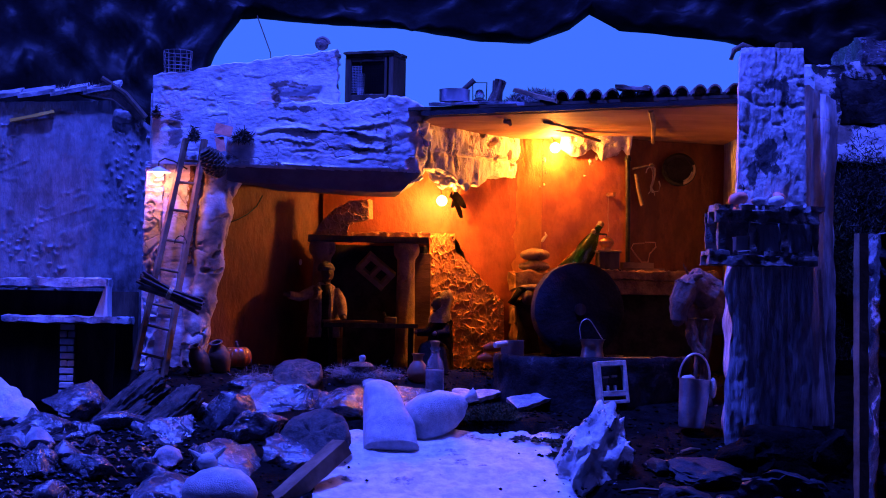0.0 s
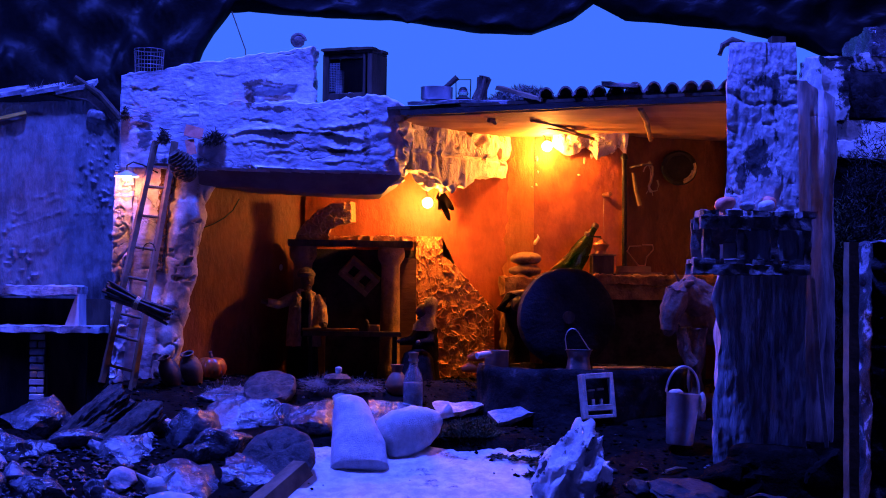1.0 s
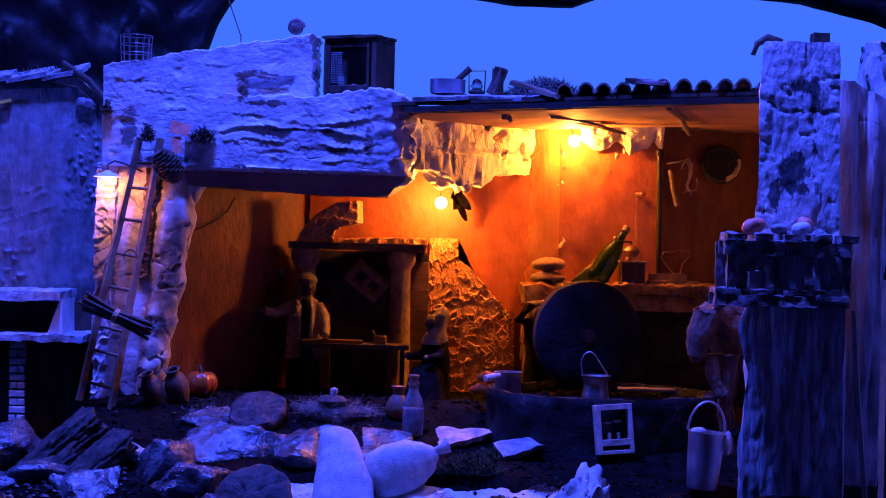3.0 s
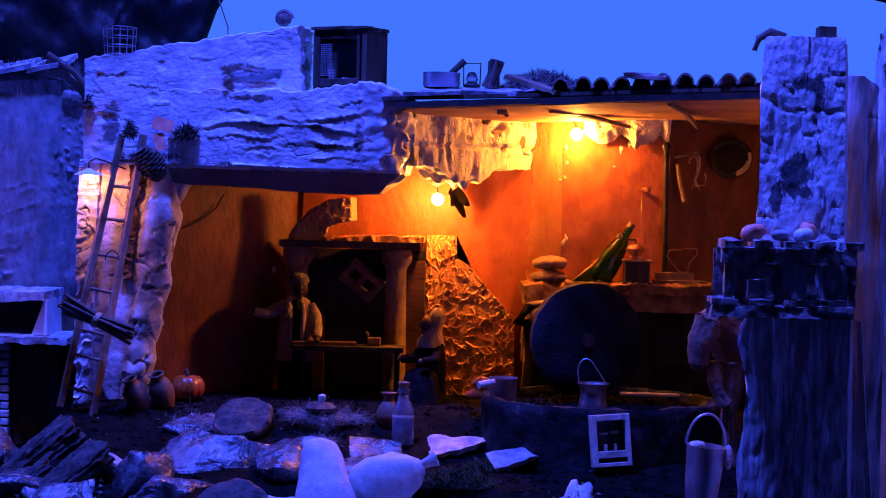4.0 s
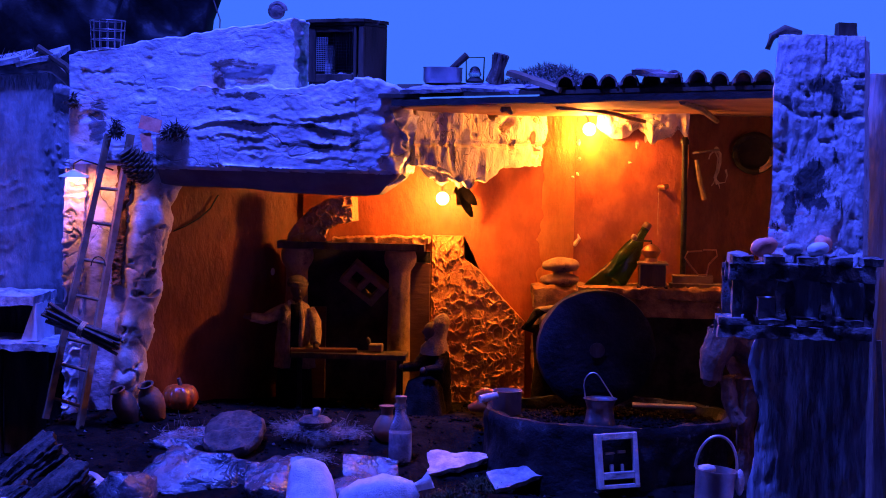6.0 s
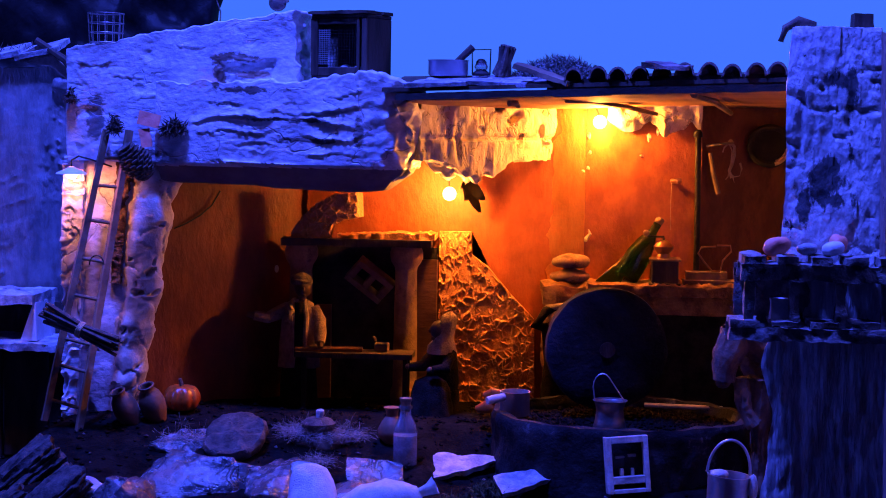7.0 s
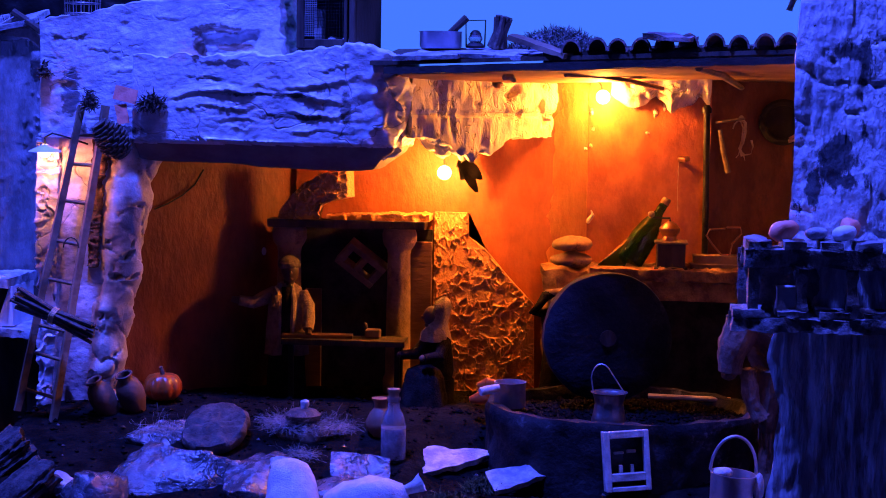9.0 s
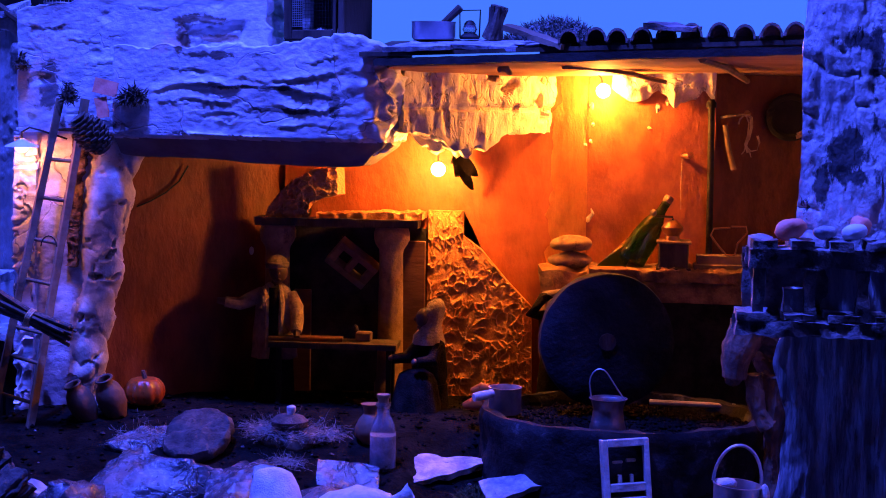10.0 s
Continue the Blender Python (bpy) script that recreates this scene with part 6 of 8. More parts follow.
    tube(bm, [(0.374, 0.378, 0.378), (0.373, 0.376, 0.33), (0.374, 0.37, 0.295)], 0.0005, 4)
    part("thread", bm, ROPE, t)
    # small hole in the wall, its darkness painted as a black disc
    bm = bmesh.new()
    lathe(bm, [(0.0085, 0.0), (0.0085, 0.0015), (0.004, 0.001)], (0, 0, 0), 14, m=pose(0.367, 0.3992, 0.433, 90, 0, 0))
    solo("hole_disc", bm, IRON, "dark disc in place of a small shaded hole in the wall board", "knot")
    bm = bmesh.new()
    tube(bm, [(0.228, 0.398, 0.270), (0.230, 0.39, 0.276), (0.236, 0.388, 0.284), (0.233, 0.388, 0.292)], [0.003, 0.004, 0.003, 0.001], 7)
    solo("plaster_drip", bm, CREAM, "small plaster drip on the wall", "plaster drip")
    # broken plaster bits along the wall's joint
    rnd = random.Random(19)
    for x, z, h in ((0.231, 0.455, 0.020), (0.233, 0.425, 0.012), (0.230, 0.398, 0.010), (0.222, 0.392, 0.006), (0.335, 0.452, 0.018), (0.350, 0.462, 0.014), (0.322, 0.420, 0.006)):
        bm = bmesh.new()
        tube(bm, [(x + rnd.uniform(-0.003, 0.003), 0.398, z + h / 2), (x, 0.393, z), (x + rnd.uniform(-0.004, 0.004), 0.396, z - h / 2)], [0.003, 0.0035, 0.001], 7)
        wobble(bm, 0.002, 90, seed=z)
        solo("plaster_bit", bm, CREAM, "small broken plaster bit stuck on the terracotta wall", "plaster", "plaster bits on the wall")
    bm = bmesh.new()
    lathe(bm, [(0.004, 0.0), (0.004, 0.0015), (0.001, 0.0018)], (0, 0, 0), 12, 1, 1.7, m=pose(-0.311, 0.3685, 0.212, 90, 0, 40))
    solo("wall_tag", bm, SHELLWHITE, "small pale oval tag on the wall", "tag")
    bm = bmesh.new()
    tube(bm, [(x, 0.630 + 0.85 * x, z) for x, z in ((-0.462, 0.288), (-0.445, 0.296), (-0.425, 0.309), (-0.408, 0.326), (-0.396, 0.350))], 0.0014, 6)
    solo("cable", bm, IRON, "thin black cable along the wall", "cable")


def under_ceiling():
    # torn cloth strip
    bm = bmesh.new()
    grid = []
    for i in range(34):
        u = i / 33
        row = []
        for j in range(9):
            w = j / 8
            x = 0.262 + 0.16 * u
            drop = 0.028 + 0.022 * abs(math.sin(u * 7.0)) + 0.018 * max(0, noise.noise(Vector((u * 9, 0, 1))))
            z = 0.512 - w * drop
            y = 0.384 - 0.035 * (1 - w) + 0.006 * noise.noise(Vector((u * 14, w * 3, 0)))
            row.append(bm.verts.new((x, y, z)))
        grid.append(row)
    for a, b in zip(grid, grid[1:]):
        for j in range(8):
            bm.faces.new((a[j], b[j], b[j + 1], a[j + 1]))
    bmesh.ops.solidify(bm, geom=bm.faces[:], thickness=0.0025)
    wobble(bm, 0.004, 45)
    solo("torn_plaster_edge", bm, CREAM, "ragged cream plaster strip hanging from the ceiling", "plaster")
    for a, b, r in (((0.225, 0.28, 0.512), (0.344, 0.33, 0.493), 0.0045), ((0.19, 0.16, 0.511), (0.30, 0.30, 0.503), 0.004), ((0.38, 0.0, 0.522), (0.47, 0.36, 0.497), 0.006), ((0.10, 0.12, 0.505), (0.115, 0.14, 0.500), 0.005)):
        bm = bmesh.new()
        a, b = Vector(a), Vector(b)
        tube(bm, [a, a.lerp(b, 0.4) + Vector((0.004, 0, 0.003)), b], [r, r * 1.1, r * 0.7], 7)
        wobble(bm, 0.0015, 60)
        solo("ceiling_stick", bm, OLDWOOD, "crooked wooden stick under the ceiling", "stick", "sticks under the ceiling")
    # dry leaves hung by the bulb
    t = thing("dry_leaves", (0.035, 0.364, 0.33), "bunch of dark dry leaves hung by the bulb", "leaves")
    rnd = random.Random(6)
    for k, (dx, dz, a, ln) in enumerate(((0.004, 0.002, -52, 0.064), (0.010, 0.004, -42, 0.046), (0.0, 0.002, -78, 0.030), (0.006, 0.006, -20, 0.020), (0.004, 0.004, -140, 0.016))):
        bm = bmesh.new()
        n = 8
        top, bot = [], []
        for i in range(n + 1):
            u = i / n
            w = 0.0125 * math.sin(math.pi * (0.08 + 0.92 * u) ** 0.8) + 0.0006
            top.append(bm.verts.new((u * ln, 0.004 * math.sin(u * 5), w)))
            bot.append(bm.verts.new((u * ln, -0.004 * math.sin(u * 4), -w)))
        for i in range(n):
            bm.faces.new((top[i], top[i + 1], bot[i + 1], bot[i]))
        bmesh.ops.solidify(bm, geom=bm.faces[:], thickness=0.0012)
        bmesh.ops.transform(bm, matrix=pose(0.017 + dx, 0.350 + 0.002 * k, 0.366 + dz, rnd.uniform(-12, 12), -a, rnd.uniform(42, 58)), verts=bm.verts)
        part("leaf", bm, LEAF, t)
    bm = bmesh.new()
    tube(bm, [(0.020, 0.352, 0.366), (0.019, 0.354, 0.40), (0.018, 0.356, 0.44)], 0.0008, 5)
    part("thread", bm, ROPE, t)


counter()
counter_things()
under_ceiling()


# ---- mill, vat and yard ----
def mill():
    cx, cy = 0.29, 0.105
    t = thing("mill_vat", (cx, cy, ground_z(cx, cy) - 0.03), "round dark stone mill vat filled with dark mash", "mill")
    bm = bmesh.new()
    lathe(bm, [(0.205, -0.12), (0.203, -0.03), (0.206, 0.014), (0.203, 0.022), (0.186, 0.022), (0.182, 0.012), (0.180, -0.01)], (cx, cy, 0), 72, 1, 0.80, caps=False)
    dense(bm, 0.016)
    wobble(bm, 0.006, 22)
    part("rim", bm, VATSTONE, t)
    bm = bmesh.new()
    r = [[bm.verts.new((cx + 0.186 * k / 10 * math.cos(a), cy + 0.149 * k / 10 * math.sin(a), 0.004 + 0.005 * noise.noise(Vector((k * 0.9 * math.cos(a), k * 0.9 * math.sin(a), 0))))) for a in [2 * math.pi * i / 48 for i in range(48)]] for k in range(1, 11)]
    for a, b in zip(r, r[1:]):
        for i in range(48):
            bm.faces.new((a[i], a[(i + 1) % 48], b[(i + 1) % 48], b[i]))
    bm.faces.new(r[0])
    part("mash", bm, EARTH, t, "dark crumbly mash")
    bm = bmesh.new()
    tube(bm, [(0.33, 0.225, 0.014), (0.455, 0.20, 0.016)], 0.004, 8)
    part("scraper", bm, PALEWOOD, t, "thin pale stick")
    rnd = random.Random(14)
    vs, fs = [], []
    for _ in range(900):
        a, q = rnd.uniform(0, 6.28), math.sqrt(rnd.random())
        x, y, r = cx + 0.178 * q * math.cos(a), cy + 0.142 * q * math.sin(a), rnd.uniform(0.0015, 0.006)
        k = len(vs)
        for d in ((1, 0, 0), (-1, 0.2, 0.1), (0.1, 1, 0), (0, -1, 0.2), (0, 0.1, 1), (0.2, 0, -1)):
            vs.append((x + d[0] * r * rnd.uniform(0.6, 1.3) - t.location.x, y + d[1] * r * rnd.uniform(0.6, 1.3) - t.location.y, 0.006 + d[2] * r * rnd.uniform(0.5, 1.1) - t.location.z))
        fs += [tuple(k + i for i in f) for f in ((0, 2, 4), (2, 1, 4), (1, 3, 4), (3, 0, 4), (2, 0, 5), (1, 2, 5), (3, 1, 5), (0, 3, 5))]
    me = bpy.data.meshes.new("loose_mash")
    me.from_pydata(vs, [], fs)
    me.materials.append(EARTH)
    ob = new("loose_mash", me)
    ob.parent = t
    tagged(ob, "dark mash crumbs", kind="stuff")
    # upright millstone
    t = thing("millstone", (0.262, 0.14, 0.008), "large dark upright millstone wheel standing in the vat", "millstone")
    m = Matrix.Translation((0.262, 0.14, 0.118)) @ Matrix.Rotation(radians(6), 4, "Z") @ Matrix.Rotation(radians(90), 4, "X")
    bm = bmesh.new()
    lathe(bm, [(0.012, -0.021), (0.05, -0.0215), (0.088, -0.021), (0.0965, -0.016), (0.0975, 0.0), (0.0965, 0.016), (0.088, 0.021), (0.05, 0.0215), (0.012, 0.021)], (0, 0, 0), 72, m=m)
    wobble(bm, 0.0022, 26)
    part("wheel", bm, STONE_DARK, t)
    bm = bmesh.new()
    tube(bm, [(0.2645, 0.1165, 0.118), (0.255, 0.20, 0.118)], 0.0125, 16)
    part("axle", bm, DARKWOOD, t)
    # pot with bail
    t = thing("metal_pot", (0.267, 0.0, 0.012), "small tarnished metal pot with a wire bail on the vat rim", "pot")
    bm = bmesh.new()
    lathe(bm, [(0.024, 0.0), (0.0255, 0.004), (0.0225, 0.016), (0.0205, 0.030), (0.0225, 0.042), (0.0265, 0.046), (0.025, 0.046), (0.0195, 0.03), (0.021, 0.008)], (0.267, 0.0, 0.012), 28)
    part("body", bm, PEWTER, t)
    bm = bmesh.new()
    tube(bm, [(0.244, 0.0, 0.056)] + [(0.255 + 0.014 * math.cos(a), 0.0, 0.078 + 0.02 * math.sin(a)) for a in [math.pi * (1 - k / 8) for k in range(7)]] + [(0.285, 0.001, 0.062), (0.290, 0.001, 0.056)], 0.001, 6)
    part("bail", bm, METAL, t)
    # can with a pale handle and a red-orange gourd behind it
    t = thing("tin_can", (0.120, 0.095, 0.014), "small dark tin with a pale side handle on the vat rim", "tin")
    bm = bmesh.new()
    lathe(bm, [(0.022, 0.0), (0.0235, 0.002), (0.0235, 0.036), (0.0245, 0.038), (0.0225, 0.038), (0.0215, 0.004)], (0.120, 0.095, 0.014), 26)
    part("body", bm, METAL, t)
    bm = bmesh.new()
    tube(bm, [(0.104, 0.072, 0.046), (0.088, 0.062, 0.044), (0.078, 0.056, 0.042)], [0.0062, 0.0066, 0.006], 10)
    part("handle", bm, PALEWOOD, t, "pale round handle")
    bm = bmesh.new()
    for dz, dx in ((0.0, 0.0), (0.022, 0.012)):
        tube(bm, [(0.056 + dx, 0.15, 0.012 + dz), (0.070 + dx, 0.148, 0.016 + dz), (0.095 + dx, 0.15, 0.013 + dz)], [0.005, 0.0105, 0.006], 10)
    solo("carrots", bm, PUMPKIN, "two orange roots lying behind the tin", "vegetable")


def frame_box():
    t = thing("window_frame", (0.30, -0.08, -0.09), "small pale wooden window frame leaning on the vat", "frame")
    m = pose(0.293, -0.073, -0.025, -8, -3, 14) @ Matrix.Scale(0.93, 4)
    for nm, lo, hi in (("stile", (-0.034, -0.007, -0.045), (-0.026, 0.007, 0.045)), ("stile", (0.026, -0.007, -0.045), (0.034, 0.007, 0.045)), ("rail", (-0.026, -0.007, 0.034), (0.026, 0.007, 0.045)), ("rail", (-0.026, -0.007, -0.030), (0.026, 0.007, -0.018)), ("rail", (-0.026, -0.007, -0.045), (0.026, 0.007, -0.038)), ("slat", (-0.018, 0.004, 0.010), (-0.003, 0.010, 0.014)), ("slat", (0.002, 0.004, 0.011), (0.016, 0.010, 0.016)), ("peg", (-0.012, 0.002, -0.018), (-0.006, 0.010, -0.006)), ("peg", (0.006, 0.002, -0.018), (0.011, 0.010, -0.006)), ("back", (-0.034, 0.016, -0.045), (0.034, 0.020, 0.045)), ("side", (0.030, 0.007, -0.045), (0.034, 0.016, 0.045)), ("side", (-0.034, 0.007, -0.045), (-0.030, 0.016, 0.045))):
        bm = bmesh.new()
        box(bm, lo, hi, 0.001, m)
        part(nm, bm, IRON if nm == "back" else PALEWOOD, t, smooth=False)


def bucket():
    c = (0.424, -0.18, ground_z(0.424, -0.18) + 0.012)
    t = thing("bucket", c, "tilted zinc bucket with a hoop handle on the earth", "bucket")
    m = Matrix.Translation(c) @ Matrix.Rotation(radians(4), 4, "Y")
    bm = bmesh.new()
    lathe(bm, [(0.023, 0.0), (0.0245, 0.004), (0.027, 0.04), (0.0295, 0.088), (0.031, 0.092), (0.0285, 0.092), (0.026, 0.05), (0.022, 0.006)], (0, 0, 0), 28, m=m)
    part("pail", bm, METAL, t)
    bm = bmesh.new()
    tube(bm, [m @ Vector((0.030 * math.cos(a), 0.006, 0.092 + 0.048 * math.sin(a))) for a in [math.pi * k / 16 for k in range(17)]], 0.0022, 8)
    part("handle", bm, METAL, t)
    bm = bmesh.new()
    ball(bm, m @ Vector((-0.014, -0.004, 0.093)), (0.014, 0.014, 0.006), 2)
    wobble(bm, 0.003, 60)
    part("cloth", bm, SACKCLOTH, t, "pale rag over the edge")
    bm = bmesh.new()
    ball(bm, m @ Vector((0.034, -0.008, 0.078)), (0.007, 0.006, 0.02), 2)
    part("lug", bm, SACKCLOTH, t, "pale rag hanging")


def ox_figurine():
    """Plain clay ox by the pillar."""
    bm = bmesh.new()
    x, y, z = 0.47, -0.02, ground_z(0.5, -0.02)
    ball(bm, (x + 0.075, y + 0.03, z + 0.185), (0.085, 0.04, 0.05), 3)
    tube(bm, [(x + 0.03, y + 0.01, z + 0.215), (x - 0.005, y, z + 0.238), (x - 0.026, y - 0.006, z + 0.225)], [0.040, 0.034, 0.026], 14)
    tube(bm, [(x - 0.018, y - 0.008, z + 0.236), (x - 0.03, y - 0.012, z + 0.20), (x - 0.036, y - 0.014, z + 0.165)], [0.028, 0.024, 0.015], 14)
    ball(bm, (x - 0.038, y - 0.016, z + 0.16), (0.014, 0.014, 0.011), 2)
    tube(bm, [(x - 0.008, y - 0.03, z + 0.25), (x + 0.004, y - 0.046, z + 0.255)], [0.008, 0.003], 8)
    tube(bm, [(x - 0.02, y - 0.02, z + 0.256), (x - 0.032, y - 0.03, z + 0.276)], [0.005, 0.0015], 8)
    for dx, dy in ((0.02, -0.005), (0.03, 0.04), (0.12, 0.0), (0.13, 0.05)):
        tube(bm, [(x + dx, y + dy, z + 0.17), (x + dx - 0.004, y + dy, z + 0.08), (x + dx, y + dy, z - 0.004)], [0.022, 0.013, 0.014], 10)
    tube(bm, [(x - 0.01, y - 0.012, z + 0.17), (x - 0.004, y - 0.012, z + 0.12), (x + 0.01, y - 0.01, z + 0.10)], [0.012, 0.013, 0.016], 10)
    dense(bm, 0.006)
    wobble(bm, 0.007, 20, octaves=2)
    crumple(bm, 0.0016, 110, (1, 1, 0.4), seed=6)
    wobble(bm, 0.0012, 160)
    solo("ox_figurine", bm, HIDE, "plain brown clay ox figurine beside the pillar", "figurine")


def rock(at, size, rz=0.0, rx=0.0, ry=0.0, seed=0.0, material=None, name="rock", label="rough grey layered rock lying on the dark earth", sub=4, amp=0.28, group="rocks in the yard"):
    bm = bmesh.new()
    ball(bm, (0, 0, 0), (1, 1, 1), sub)
    rnd = random.Random(int(seed * 100))
    planes = [Vector((rnd.uniform(-1, 1), rnd.uniform(-1, 1), rnd.uniform(-0.7, 1))).normalized() for _ in range(9)]
    depth = [rnd.uniform(0.42, 0.8) for _ in planes]
    for v in bm.verts:
        p = v.co.copy()
        q = p * (1.12 + amp * noise.noise(p * 1.2 + Vector((seed, seed * 2, 0))))
        for nr, d in zip(planes, depth):
            over = q.dot(nr) - d
            if over > 0:
                q -= nr * over * 0.96
        # thin broken layers
        lay = q.z * 7 + 0.8 * noise.noise(q * 1.6 + Vector((seed, 0, 0)))
        f = lay - math.floor(lay)
        side = Vector((q.x, q.y, 0))
        q += side * (0.05 * (1 - f) ** 2 * (0.4 + noise.noise(Vector((math.floor(lay), seed, q.x)))))
        q += p * (0.045 * (1 - abs(noise.noise(q * 5 + Vector((0, seed, 0)))) * 2) + 0.09 * (1 - abs(noise.noise(q * 2.1 + Vector((seed, 3, 0)))) * 2.4) + 0.02 * (1 - abs(noise.noise(q * 11)) * 2))
        v.co = Vector((q.x * size[0], q.y * size[1], q.z * size[2])) * 1.3
    wobble(bm, 0.0022, 60, seed=seed)
    bmesh.ops.transform(bm, matrix=pose(at[0], at[1], at[2], rx, ry, rz), verts=bm.verts)
    return solo(name, bm, material or ROCK, label, "rock", group)


def slab(at, size, rx, ry, rz, seed, material=SLATE, label="thin pale slate slab lying on the earth", point=0.0):
    bm = bmesh.new()
    gbox(bm, (-size[0] / 2, -size[1] / 2, -size[2] / 2), (size[0] / 2, size[1] / 2, size[2] / 2), 0.007)
    for v in bm.verts:
        k = 1 - 0.35 * max(0, v.co.x / size[0] + 0.1) * (v.co.y > 0) - 0.25 * max(0, -v.co.x / size[0]) * (v.co.y < 0)
        v.co.y *= k * (1 - point * max(0, v.co.x / size[0] + 0.35) / 0.85)
        v.co.y += 0.012 * point * noise.noise(Vector((v.co.x * 40, 0, seed)))
    wobble(bm, 0.004, 30, seed=seed)
    bmesh.ops.transform(bm, matrix=pose(*at, rx, ry, rz), verts=bm.verts)
    return solo("slate_slab", bm, material, label, "slab", "slabs in the yard")


def wool(name, at, size, n, step, label, seed):
    """Curly thin fibres lying over one another."""
    rnd = random.Random(seed)
    vs, fs = [], []
    for _ in range(n):
        a, q = rnd.uniform(0, 6.28), math.sqrt(rnd.random())
        p = Vector((size[0] * q * math.cos(a), size[1] * q * math.sin(a), size[2] * (1 - 0.6 * q * q) * rnd.random()))
        d = Vector((rnd.uniform(-1, 1), rnd.uniform(-1, 1), rnd.uniform(-0.2, 0.22))).normalized()
        for j in range(5):
            w = Vector((rnd.uniform(-1, 1), rnd.uniform(-1, 1), rnd.uniform(-1, 1))).normalized() * 0.00022
            k = len(vs)
            vs += [p - w, p + w]
            if j:
                fs.append((k - 2, k - 1, k + 1, k))
            p = p + d * step * rnd.uniform(0.15, 0.4)
            p.z = max(p.z, -0.006)
            d = (d + Vector((rnd.uniform(-1, 1), rnd.uniform(-1, 1), rnd.uniform(-0.8, 0.6))) * 0.8).normalized()
    me = bpy.data.meshes.new(name)
    me.from_pydata([tuple(v) for v in vs], [], fs)
    me.materials.append(FIBRE)
    ob = new(name, me)
    ob.location = at
    return tagged(ob, label, "fibres", kind="stuff")


def bark_log(a, b, r, label, seed):
    """A split, weathered log with deep furrows along its length."""
    a, b = Vector(a), Vector(b)
    d = b - a
    m = Matrix.Translation(a) @ d.to_track_quat("Z", "Y").to_matrix().to_4x4()
    n, seg = 60, 84
    bm = bmesh.new()
    lathe(bm, [(r * 0.25, -0.001)] + [(r, d.length * i / n) for i in range(n + 1)] + [(r * 0.6, d.length + 0.001), (r * 0.2, d.length - 0.003)], (0, 0, 0), seg)
    for v in bm.verts:
        an, q = math.atan2(v.co.y, v.co.x), v.co.xy.length / r
        c = Vector((math.cos(an) * 3.2, math.sin(an) * 3.2, v.co.z * 5 + seed))
        k = 1 + 0.30 * noise.noise(Vector((math.cos(an), math.sin(an), v.co.z * 6 + seed)))
        k += 0.16 * (1 - abs(noise.noise(c + Vector((0, 0, 0.6 * noise.noise(v.co * 40))))) * 3)
        k += 0.08 * (1 - abs(noise.noise(Vector((c.x * 2.4, c.y * 2.4, v.co.z * 14)))) * 3) + 0.04 * noise.noise(v.co * 160)
        if q > 0.5:
            v.co.x *= k
            v.co.y *= k * 0.75
        v.co.z += 0.012 * noise.noise(Vector((c.x, c.y, seed))) * (v.co.z > d.length * 0.9)
    bmesh.ops.transform(bm, matrix=m, verts=bm.verts)
    return solo("bark_log", bm, BARK, label, "log", "rough logs by the pillar")


